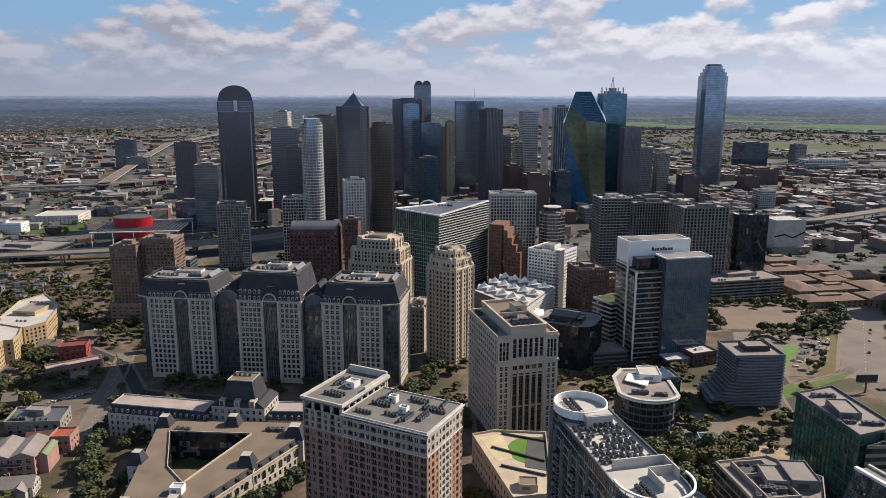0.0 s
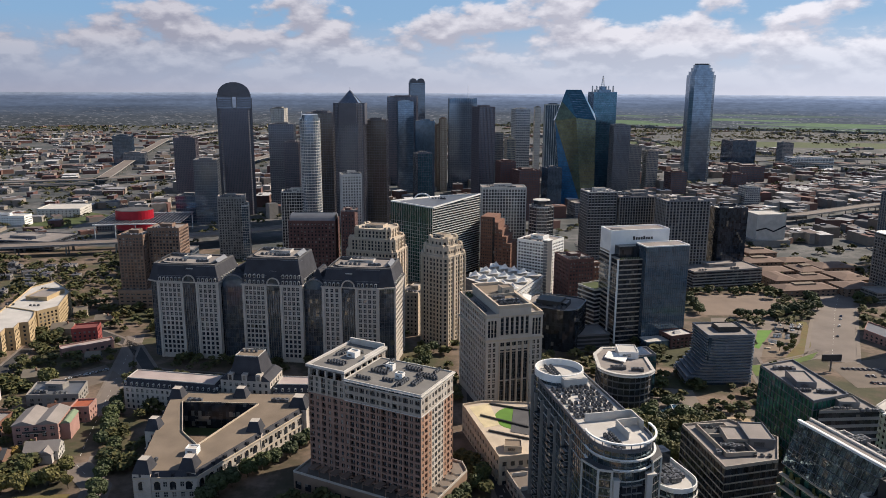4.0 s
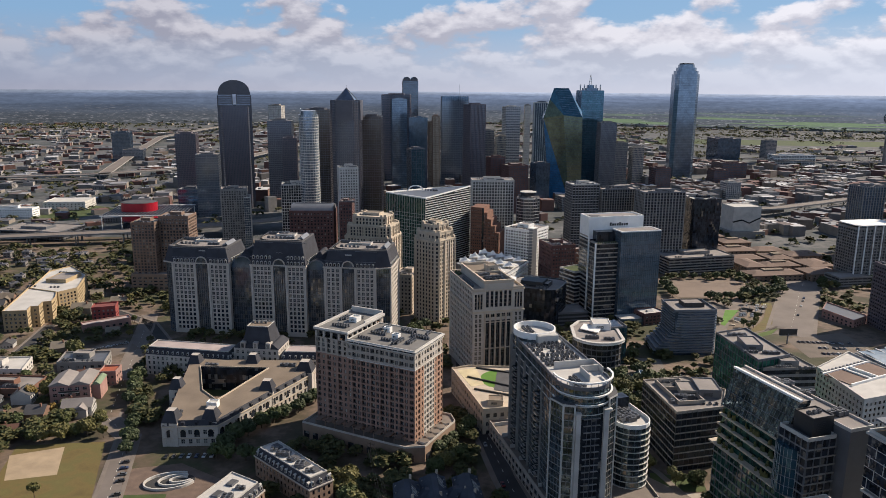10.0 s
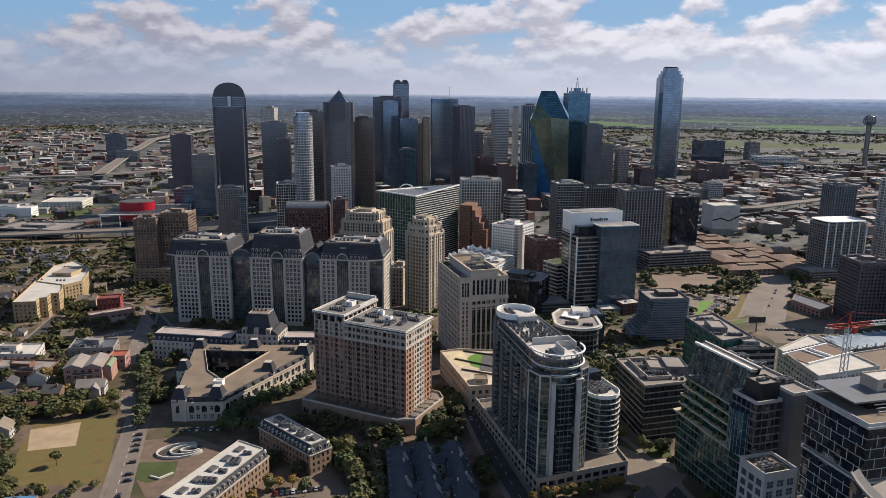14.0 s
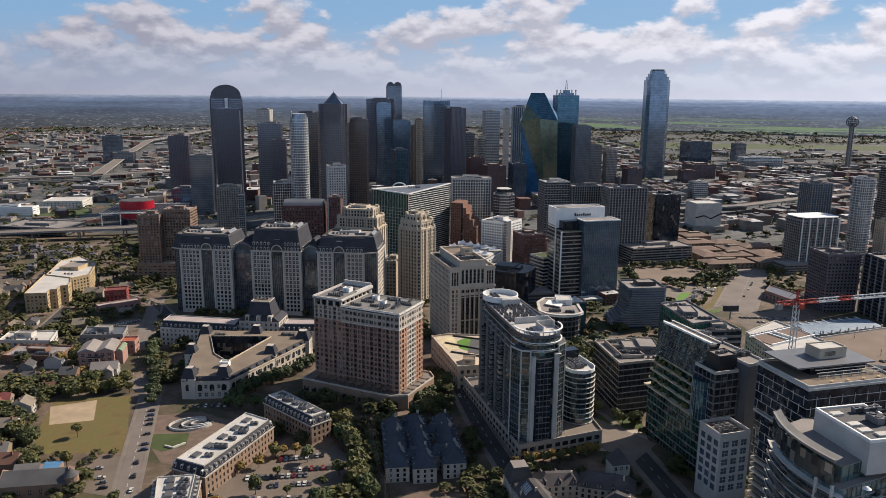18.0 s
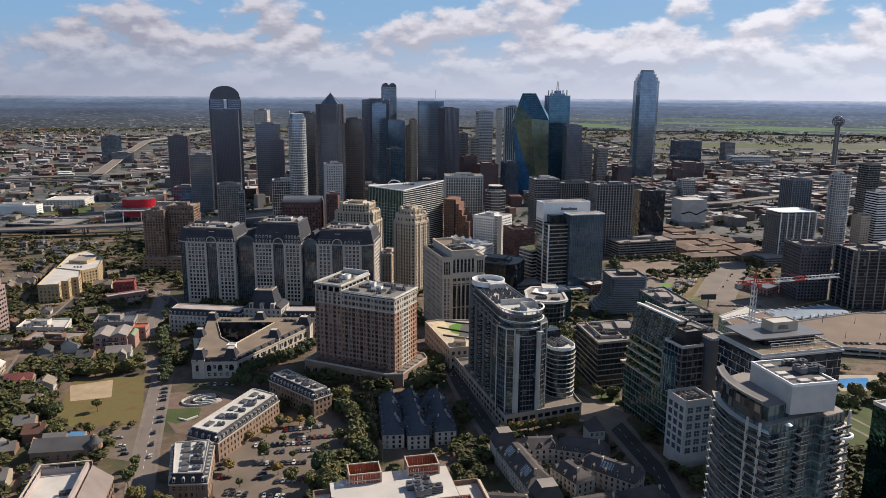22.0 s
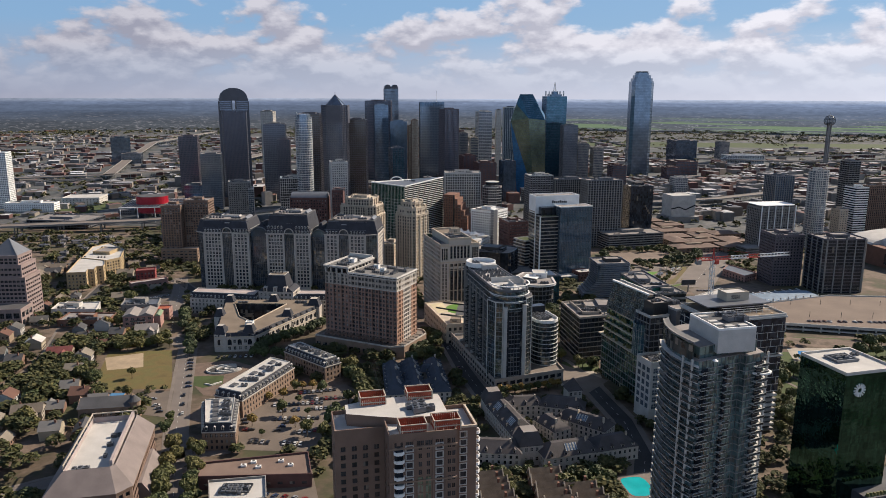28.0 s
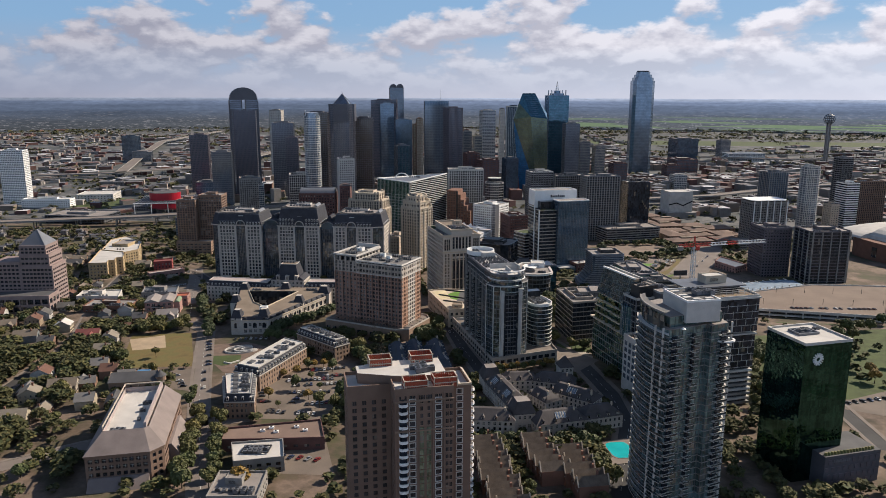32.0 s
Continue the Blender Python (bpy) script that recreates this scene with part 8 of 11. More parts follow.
# ---- the low blocks and the neighbourhood side ----
def mansard_block(pts, label, eave=11.0, rise=4.2, cap=70):
    cx, cy, o = polygon_thing(pts)
    r = thing("apartment_block", label, "building", cx, cy)
    punched(r, o, -0.5, eave, bay=3.0, floor=3.4, ww=1.3, wh=2.0, wall=BRICKTAN, base=0.6, top=0.5, single=(0, 1), cap=cap, margin=0.8)
    part("cornice", Build().prism(offset(o, 0.4), eave - 0.3, eave + 0.3), LIMESTONE, r)
    mansard(r, o, eave + 0.3, rise, 2.0, SLATE, ROOFWHITE, dormers=3.4, size=(1.3, 1.9))
    z = eave + rise + 0.3
    A, B, C, D = (Vector(p) for p in o)
    if (B - A).length < (C - B).length:
        A, B, C, D = B, C, D, A
    for k in range(5):
        t = 0.18 + 0.16 * k
        q = A.lerp(B, t).lerp(D.lerp(C, t), 0.35)
        units(r, z, [(q.x, q.y, 2, 2.3)], 70 + k)
    for t in (0.15, 0.32, 0.5, 0.68, 0.85):
        q = A.lerp(B, t).lerp(D.lerp(C, t), 0.6)
        yaw = math.degrees(math.atan2((B - A).y, (B - A).x))
        b = Build().obox((q.x, q.y), yaw, 5.0, 3.6, z, z + 0.9).obox((q.x, q.y), yaw, 4.2, 2.8, z + 0.9, z + 1.0, 1)
        part("roof_well", b, [GREYMETAL, ROOFDARK], r)
    return r


mansard_block([(-95, -101), (-75, -109), (-57, -52), (-76, -42)], "brick apartment block with a slate mansard and white roof", cap=90)
mansard_block([(-72, -20), (-36, -50), (-27, -40), (-62, -9)], "curved brick apartment block with a slate mansard and white roof", cap=60)
mansard_block([(-84, -152), (-66, -150), (-76, -112), (-97, -117)], "brick apartment block end with a slate mansard", cap=60)


def slate_range(a, b, width, eave, ridge, label, hips=(1, 1), lights=0, cap=40, slate=None):
    """A long limestone apartment range from a to b under a steep slate roof with dormers, chimneys and skylights."""
    a, b = Vector(a), Vector(b)
    c, L = (a + b) / 2, (b - a).length
    yaw = math.degrees(math.atan2(b.y - a.y, b.x - a.x))
    r = thing("apartment_range", label, "building", c.x, c.y, yaw)
    punched(r, rect(L, width), -0.5, eave, bay=3.2, floor=3.2, ww=1.3, wh=1.9, wall=LIMESTONE, base=0.4, top=0.5, single=(0, 2), cap=cap)
    o, h = 0.5, width * 0.42
    x0, x1, y0 = L / 2 + o, L / 2, width / 2 + o
    p, q = (-L / 2 + (h if hips[0] else 0), L / 2 - (h if hips[1] else 0))
    w = 1.3
    part("slate_roof", Build().add([(-x0, -y0, eave), (x0, -y0, eave), (x0, y0, eave), (-x0, y0, eave), (p, -w, ridge), (q, -w, ridge), (q, w, ridge), (p, w, ridge)],
                                   [(0, 1, 5, 4), (1, 2, 6, 5), (2, 3, 7, 6), (3, 0, 4, 7), (4, 5, 6, 7)]), (slate or SLATEGREY), r)
    me = Build().box(-0.8, 0.1, 0, 0.8, 2.6, 1.9).prism([(-1.05, -0.1), (1.05, -0.1), (1.05, 2.9), (-1.05, 2.9)], 1.9, 2.8, 1, top=[(-0.05, -0.1), (0.05, -0.1), (0.05, 2.9), (-0.05, 2.9)]).box(-0.5, 0.02, 0.3, 0.5, 0.15, 1.7, 2).mesh("dormer", [LIMESTONE, (slate or SLATEGREY), WINDOW])
    k = max(1, int(L // 6.4))
    for j in range(k):
        for s, turn in ((-1, 0), (1, 180)):
            put("dormer", me, r, pose(-L / 2 + L * (j + 0.5) / k, s * (width / 2 - 0.2), eave, 0, 0, turn))
    for j in range(max(1, int(L // 16))):
        x = -L / 2 + L * (j + 0.8) / max(1, int(L // 16))
        part("chimney", Build().prism(rect(0.8, 1.2, min(x, L / 2 - 2), -1.8), ridge - 2.5, ridge + 1.3), CREAM, r)
    s = (ridge - eave) / (y0 - w)
    for k in range(lights):
        x = -L / 2 + L * (k + 0.5) / lights
        y1, y2 = -y0 * 0.72, -y0 * 0.30
        z1, z2 = eave + (y0 + y1) * s + 0.15, eave + (y0 + y2) * s + 0.15
        for i in range(4):
            xx = x - 3 + i * 1.7
            part("skylight", Build().add([(xx, y1, z1), (xx + 1.2, y1, z1), (xx + 1.2, y2, z2), (xx, y2, z2)], [(0, 1, 2, 3)]).beam((xx, y1, z1), (xx, y2, z2), 0.12, 1).beam((xx + 1.2, y1, z1), (xx + 1.2, y2, z2), 0.12, 1), [GLASSSKY, FRAME], r)
    return r


for p, q, n in (((17, -88), (8, -36), 2), ((31, -88), (20, -30), 3), ((46, -82), (36, -28), 2)):
    slate_range(p, q, 12, 8.5, 14, "pale apartment range under blue-grey slate slopes", lights=n, slate=SLATEBLUE, cap=24)
for x, y in ((24, -74), (37, -70), (20, -46), (33, -44)):
    slate_range((x - 5, y - 1), (x + 6, y + 1), 8, 8.5, 12.5, "pale cross wing of a slate-roofed apartment house", cap=4, slate=SLATEBLUE)
slate_range((81, -100), (95, -140), 15, 9, 15, "limestone apartment wing with a row of skylights", lights=2)
slate_range((62, -157), (92, -158), 14, 9.5, 14.5, "limestone apartment range with tall windows and dormers", cap=60)
slate_range((102, -160), (132, -150), 14, 8, 13.5, "brown-shaded limestone range with a slate roof", lights=1)
slate_range((130, -151), (154, -142), 14, 8, 13.5, "limestone apartment range with a hipped slate roof")
slate_range((86, -97), (108, -94), 12, 9, 13, "low limestone range with a slate roof", cap=14)
slate_range((108, -95), (134, -101), 13, 9, 14, "limestone range with a hipped slate roof", cap=14)
slate_range((106, -117), (117, -134), 12, 9, 13.5, "pale limestone wing in a slate-roofed court", cap=30)
slate_range((118, -111), (144, -130), 13, 9, 14, "limestone wing with a slate roof and skylights", lights=1)
for px, py, s, h in ((78, -96, 12, 17), (96, -153, 13, 18.5), (129, -82, 9, 20)):
    r = thing("roof_pavilion", "square slate pavilion roof with a flat pale top", "building", px, py, 14)
    part("body", Build().prism(rect(s, s), -0.5, h - 7), LIMESTONE, r)
    part("slate_roof", Build().prism(rect(s + 1, s + 1), h - 7, h, 0, 1, top=rect(s * 0.62, s * 0.62) if h < 20 else rect(0.6, 0.6)), [SLATEGREY, ROOFGREY], r)
    for k in (-3, 0, 3):
        put("window", pane(1.3, 1.9, WINDOW, FRAME), r, pose(k, -s / 2 - 0.05, 4))
        put("window", pane(1.3, 1.9, WINDOW, FRAME), r, pose(k, -s / 2 - 0.05, h - 9))


def terraces():
    """Rows of narrow townhouses between stepped party-wall gables below the towers."""
    rnd = random.Random(3)
    w, d, h, rise = 15.0, 6.4, 8.0, 4.2
    walls = Build().prism(rect(w, d), -0.3, h).mesh("wall", [BRICK])
    tops = Build().add([(-w / 2 - 0.4, -d / 2, h - 0.2), (w / 2 + 0.4, -d / 2, h - 0.2), (w / 2 + 0.4, d / 2, h - 0.2), (-w / 2 - 0.4, d / 2, h - 0.2), (-w / 2 - 0.4, 0, h + rise), (w / 2 + 0.4, 0, h + rise)], [(0, 1, 5, 4), (2, 3, 4, 5), (0, 4, 3), (1, 2, 5)]).mesh("gable_roof", [SHINGLEBROWN])
    e = w / 2 + 0.45
    copes = [Build().beam((s * e, -d / 2, h), (s * e, 0, h + rise + 0.3), 0.28).beam((s * e, d / 2, h), (s * e, 0, h + rise + 0.3), 0.28).mesh("gable_coping", [CREAM]) for s in (-1, 1)]
    stack = Build().prism(rect(0.9, 1.2, 3, 1.4), h, h + rise + 1.4).prism(rect(1.1, 1.4, 3, 1.4), h + rise + 1.4, h + rise + 1.7).mesh("chimney", [BRICK])
    for x0, y0, x1, y1, n in ((74, -188, 88, -262, 12), (101, -183, 110, -222, 6), (118, -196, 128, -236, 6)):
        for k in range(n):
            x, y = x0 + (x1 - x0) * k / n, y0 + (y1 - y0) * k / n
            r = thing("townhouse", "narrow brown-roofed brick townhouse with cream gable copings", "house", x + rnd.uniform(-1.5, 1.5), y, 12, group="gabled townhouses")
            footprint(r, rect(w, d))
            for nm, me in (("wall", walls), ("gable_roof", tops), ("gable_coping", copes[0]), ("gable_coping", copes[1]), ("chimney", stack)):
                put(nm, me, r)
            for s in (-1.4, 1.4):
                put("window", pane(1.0, 1.6, WINDOW, FRAME), r, pose(-w / 2 - 0.06, s, 5.4, 0, 0, -90))


terraces()


def brown_tower():
    """Brown apartment tower in the foreground: columns of windows, balconies, white roof, orange screens."""
    r = thing("apartment_tower", "brown precast apartment tower with white balconies and orange roof screens", "building", 43.5, -275, 15)
    H = 78.5
    left, mid, side = rect(17.8, 17, -19, 7), rect(24, 30, 2, 2), rect(9, 20, 18.6, 4)
    for p, h, cap, skip in ((left, H - 2, 60, ()), (mid, H, 60, (0,)), (side, H - 3, 60, (0,))):
        punched(r, p, -0.5, h, bay=4.0, floor=3.15, ww=1.8, wh=1.9, wall=BROWNSTONE, base=3, top=4.5, single=(0,), cap=cap, bars=(1, 0), skip=skip, glazing=GLASSBLACK, frame_mat=FRAMEDARK)
        roof(r, p, h, ROOFWHITE, BROWNSTONE, 1.5)
    f = -13.0
    for x in (-8.6, -4.9, -1.0, 5.6, 10.2):
        part("pilaster", Build().box(x - 0.35, f - 0.4, -0.5, x + 0.35, f + 0.1, H - 1), BROWNSTONE, r)
    for z in (H - 4.2, H - 17.0, 18.0):
        part("string_course", Build().box(-10.2, f - 0.5, z, 14.2, f + 0.1, z + 0.6), BRICKTAN, r)
    dark = Build().box(-0.55, -0.06, 0, 0.55, 0.05, 1.75).box(-0.75, -0.12, -0.2, 0.75, 0.05, -0.02, 1).box(-0.03, -0.09, 0, 0.03, 0.04, 1.75, 1).mesh("window", [GLASSBLACK, BRICKTAN])
    framed = Build().box(-1.45, -0.22, -0.2, 1.45, 0.05, 0.12, 1).box(-1.45, -0.22, 2.1, 1.45, 0.05, 2.4, 1).box(-1.45, -0.22, 0.12, -1.1, 0.05, 2.1, 1).box(1.1, -0.22, 0.12, 1.45, 0.05, 2.1, 1).box(-1.1, -0.06, 0.12, 1.1, 0.04, 2.1).mesh("framed_window", [GLASSBLACK, CONCRETE_PALE])
    glazed = Build().box(-0.95, -0.1, -0.5, 0.95, 0.05, 2.45).box(-0.05, -0.16, -0.5, 0.05, 0.0, 2.45, 1).box(-0.95, -0.16, 2.3, 0.95, 0.0, 2.5, 1).mesh("glazed_window", [GREENPANE, BROWNSTONE])
    curve = [(-1.9, 0.1), (-1.8, -1.4), (-0.9, -2.2), (0.9, -2.2), (1.8, -1.4), (1.9, 0.1)]
    b = Build().prism(curve, 0, 0.3)
    inn = [(p[0] * 0.9, p[1] * 0.9) for p in curve]
    for p, q, p2, q2 in zip(curve, curve[1:], inn, inn[1:]):
        b.prism([p, q, q2, p2], 0.3, 1.15)
    balcony = b.mesh("balcony", [WHITEPAINT])
    recess = Build().box(-1.7, -0.08, 0.3, 1.7, 0.05, 2.7).mesh("balcony_door", [GLASSBLACK])
    for k in range(24):
        z = 3.6 + k * 3.15
        if z > H - 4.5:
            break
        put("balcony", balcony, r, pose(-6.7, f, z))
        put("balcony_door", recess, r, pose(-6.7, f, z))
        put("balcony", balcony, r, pose(23.0, -2.5, z, 0, 0, 90))
        put("balcony_door", recess, r, pose(23.0, -2.5, z, 0, 0, 90))
        put("framed_window", framed, r, pose(-2.9, f, z + 0.3))
        for x in (0.9, 3.8):
            put("glazed_window" if k < 19 else "window", glazed if k < 19 else dark, r, pose(x, f, z + 0.5))
        put("framed_window", framed, r, pose(7.8, f, z + 0.3))
        for x in (11.4, 13.0):
            put("window", dark, r, pose(x, f, z + 0.5))
        put("framed_window", framed, r, pose(18.2, -6.0, z + 0.3))
    for x in (-8, -5.5, -3.5, -2.3, 0.4, 1.6, 3.3, 4.5, 7.0, 8.5, 11.2, 12.8):
        put("window", dark, r, pose(x, f, H - 3.4))
    part("white_roof", Build().prism([(-23, 5), (-11, 0), (-2, -3), (13.4, -3), (13.4, 16.4), (-11, 16.4), (-23, 13)], H - 2, H + 2.6, 0, 1), [BROWNSTONE, ROOFWHITE], r)
    part("roof_rail", Build().beam((13, -6, H - 1.2), (23, -6, H - 1.2), 0.4).beam((23, -6, H - 1.2), (23, 12, H - 1.2), 0.4), CREAM, r)
    for px, py, z in ((-12.5, 14, H + 1.6), (5.5, 15.4, H + 1.6), (-1.2, -9, H), (11.2, -7.6, H)):
        q = rect(9.5, 6.5, px, py)
        b = Build()
        for i, L, m in edges(q):
            k = int(L // 0.75)
            for j in range(k):
                c = m @ Vector((L * (j + 0.5) / k, 0.2, 0))
                b.obox((c.x, c.y), math.degrees(m.to_euler().z), 0.70, 0.16, z, z + 4.0)
        part("roof_screen", b, ORANGE, r, "orange-red slatted roof screen", kind="stuff")
        b = Build()
        for i in range(4):
            for zz in (z + 2.0, z + 4.2):
                b.beam((*q[i], zz), (*q[(i + 1) % 4], zz), 0.16)
        for px2, py2 in q:
            b.beam((px2, py2, z), (px2, py2, z + 4.4), 0.22)
        part("screen_frame", b, CREAM, r)
    units(r, H + 2.6, [(2, 2, 3, 2.4), (0, 5, 3, 2.4), (3, 9, 2, 2.4)], 52)


brown_tower()


def gabled_office():
    """Office with big sloping roofs round a sunken white flat roof."""
    r = thing("office_building", "pinkish office with steep grey roof slopes round a white deck", "building", -117, -196, 15)
    w, d, h, t = 37, 70, 17.0, 8.0
    body = [(-w / 2, -d / 2), (w / 2 - 6, -d / 2), (w / 2, -d / 2 + 6), (w / 2, d / 2), (-w / 2, d / 2)]
    punched(r, body, -0.5, h, bay=3.1, floor=3.3, ww=2.1, wh=2.2, wall=BROWNSTONE, glazing=GLASSBLACK, base=1.4, top=1.4, single=(0, 1, 2), cap=160, rec=0.7)
    part("eaves_band", Build().prism(offset(body, 0.4), h - 1.0, h), BROWNSTONE, r)
    inner = [(-w / 2 + 7, -d / 2 + 11), (w / 2 - 10, -d / 2 + 11), (w / 2 - 8, -d / 2 + 13), (w / 2 - 8, d / 2 - 1), (-w / 2 + 7, d / 2 - 1)]
    n = len(body)
    edge = offset(body, 0.6)
    part("sloped_roof", Build().add([(*p, h) for p in edge] + [(*p, h + t) for p in inner], [(i, (i + 1) % n, n + (i + 1) % n, n + i) for i in range(n)]), PINKROOF, r)
    part("inner_wall", Build().add([(*p, h + t) for p in inner] + [(*p, h + t - 3) for p in inner], [(i, n + i, n + (i + 1) % n, (i + 1) % n) for i in range(n)]), ROOFPINK, r)
    part("sunken_deck", Build().add([(*p, h + t - 2.8) for p in inner], [tuple(range(n))]), ROOFWHITE, r)
    rail = Build()
    for i in (3, 4):
        p, q = Vector(inner[i]), Vector(inner[(i + 1) % n])
        k = int((q - p).length // 6)
        for j in range(k + 1):
            m = p.lerp(q, j / k)
            rail.beam((m.x, m.y, h + t), (m.x, m.y, h + t + 2.2), 0.12)
        rail.beam((*p, h + t + 2.2), (*q, h + t + 2.2), 0.28)
    part("roof_rail", rail, CREAM, r)
    part("high_wall", Build().prism([(w / 2 - 10.5, -d / 2 + 13), (w / 2 - 9.2, -d / 2 + 13), (w / 2 - 9.2, d / 2 - 1), (w / 2 - 10.5, d / 2 - 1)], h + t - 2.8, h + t + 2.0), ROOFPINK, r)
    units(r, h + t - 2.8, [(-8, -d / 2 + 15, 3, 2.6), (3, -8, 1, 2), (3, 4, 1, 2), (3, 14, 2, 2.4)], 53)
    part("side_lean", Build().prism([(w / 2, -16), (w / 2 + 9, -16), (w / 2 + 9, 20), (w / 2, 20)], -0.5, 11, 0, 1, top=[(w / 2, -16), (w / 2 + 1.5, -16), (w / 2 + 1.5, 20), (w / 2, 20)]), [PINKROOF, PINKROOF], r)
    part("front_lean", Build().prism([(-w / 2 + 1, -d / 2 - 7), (w / 2 - 7, -d / 2 - 7), (w / 2 - 7, -d / 2), (-w / 2 + 1, -d / 2)], -0.5, 5, 0, 1, top=[(-w / 2 + 1, -d / 2 - 1), (w / 2 - 7, -d / 2 - 1), (w / 2 - 7, -d / 2), (-w / 2 + 1, -d / 2)]), [PINKROOF, PINKROOF], r)


gabled_office()


def pyramid_office():
    """Pinkish gridded office under a pyramid roof, with a lower step beside it and a long low wing before it."""
    r = thing("office_building", "pinkish precast office stepping up to a grey pyramid roof", "building", -341, 93, 6)
    for p, z0, z1, cap in ((rect(29, 28), -1, 38, 160), (rect(26.5, 26.5, -1.2, 0), 38, 49, 60), (rect(24, 25, -2.4, 0), 49, 57, 40), (rect(24, 26, -26.6, -1), -1, 42, 120), (rect(18, 24, -47.7, -2), -1, 31, 60)):
        punched(r, p, z0, z1, bay=3.6, floor=3.75, ww=2.7, wh=1.9, wall=PINKSTONE, glazing=GLASSBLACK, frame_mat=FRAMEDARK, base=0.8, top=1.1, cap=cap, single=(0, 1), margin=0.9, rec=0.5)
        part("step_roof", Build().prism(offset(p, 0.25), z1, z1 + 0.9), PINKSTONE, r)
    part("pyramid_roof", Build().prism(rect(23, 24, -2.4, 0), 57.9, 71, top=rect(0.8, 0.8, -2.4, 0)), GREYMETAL, r)
    part("pyramid_hip", Build().beam((-13.8, -12, 58), (-2.4, 0, 71), 0.25).beam((9, -12, 58), (-2.4, 0, 71), 0.25).beam((9, 12, 58), (-2.4, 0, 71), 0.25), GREYMETAL, r)
    q = thing("office_wing", "long low pinkish office wing with big square windows", "building", -353, 63, 8)
    punched(q, rect(70, 22), -1, 15, bay=6.2, floor=6.9, ww=5.0, wh=4.7, wall=PINKSTONE, glazing=GLASSDARK, frame_mat=FRAMEDARK, base=1, top=1.4, cap=90, single=(0, 1), bars=(2, 1), rec=0.7)
    roof(q, rect(70, 22), 15, ROOFDARK, PINKSTONE, 1.2)


pyramid_office()
poly_block("low brown brick shop with a tan gravel roof", [(-71, -193), (-15, -187), (-22, -164), (-76, -179)], 6.5, "punched", BRICKDARK, bay=6, floor=4.2, ww=2.6, wh=1.6, cap=20, roof_mat=ROOFBROWN, plant=False, name="shop")
for px, py in ((-52, -180), (-48, -176), (-44, -181), (-34, -174), (-28, -178)):
    r = thing("rooftop_unit", "pale rooftop air unit on a gravel roof", "air conditioner", px, py, 10, 6.5)
    part("case", Build().box(-1.4, -0.9, 0, 1.4, 0.9, 1.2), WHITEPAINT, r)
    part("fan", Build().cyl(0, 0, 1.2, 1.4, 0.6, 10), DARKMETAL, r)
r, H = poly_block("low shop with a white flat roof and machines", [(-56, -219), (-31, -212), (-37, -192), (-64, -198)], 7.5, "punched", CONCRETE, bay=5, floor=4, ww=2.4, wh=1.8, cap=20, roof_mat=ROOFWHITE, plant=False, name="shop")
units(r, H, [(-6, -2, 4, 2.6), (-6, 1.5, 5, 2.4)], 54)
part("plant_frame", Build().beam((-8, -4, H + 1), (6, -3, H + 1), 0.3).beam((-8, 4, H + 1), (6, 5, H + 1), 0.3).beam((-8, -4, H + 1), (-8, 4, H + 1), 0.3).beam((6, -3, H + 1), (6, 5, H + 1), 0.3), DARKMETAL, r)
poly_block("small grey shop with a pale roof", [(-58, -252), (-34, -250), (-36, -226), (-60, -228)], 7, "punched", CONCRETE, bay=4, floor=3.4, ww=1.8, wh=1.6, cap=20, roof_mat=ROOFGREY, name="shop", seed=55)
r = thing("apartment_house", "pink stucco apartment house with a pale gabled metal roof", "building", -219, 68, 14)
punched(r, rect(24, 22), -1, 12, bay=4.2, floor=3.8, ww=2.4, wh=2.0, wall=PINKSTUCCO, base=0.6, top=0.6, single=(0, 1), cap=160, glazing=GLASSBLACK, rec=0.6)
for k in (-1, 1):
    part("gable_roof", Build().add([(-12.6 * (k < 0), -11.6, 12), (12.6 * (k > 0), -11.6, 12), (12.6 * (k > 0), 11.6, 12), (-12.6 * (k < 0), 11.6, 12), (6.3 * k, -11.6, 14.6), (6.3 * k, 11.6, 14.6)], [(0, 3, 5, 4), (2, 1, 4, 5), (0, 4, 1), (3, 2, 5)]), ROOFGREY, r)
part("balcony", Build().box(-6, -13.2, 7.6, 6, -11, 7.9).box(-6, -13.2, 7.9, 6, -13.05, 8.9, 1), [CONCRETE_PALE, DARKMETAL], r)
part("wing", Build().prism(rect(5, 16, 14.5, 1), -1, 10, 0, 0), PINKSTUCCO, r)
part("wing_roof", Build().prism(rect(5.6, 16.6, 14.6, 1), 10, 11.6, top=rect(1, 16, 14.6, 1)), SAGE, r, "sage green side roof")
footprint(r, rect(30, 24, 3, 0))
poly_block("low shop row with a white cluttered roof", [(-312, 92), (-272, 94), (-280, 118), (-316, 112)], 5, "punched", CONCRETE_PALE, bay=5, floor=3.6, ww=2.4, wh=1.8, cap=20, roof_mat=ROOFWHITE, name="shop", seed=57)
poly_block("low shop with a flat grey roof", [(-288, 60), (-246, 62), (-248, 84), (-290, 84)], 5, "punched", BRICK, bay=5, floor=3.6, ww=2.4, wh=1.8, cap=20, roof_mat=ROOFGREY, name="shop", seed=58)
poly_block("long low building with a blue-grey roof", [(-256, 108), (-224, 113), (-230, 134), (-262, 129)], 5, "punched", CONCRETE, bay=5, floor=3.6, ww=2.4, wh=1.8, cap=20, roof_mat=GREYMETAL, name="shop", seed=59)
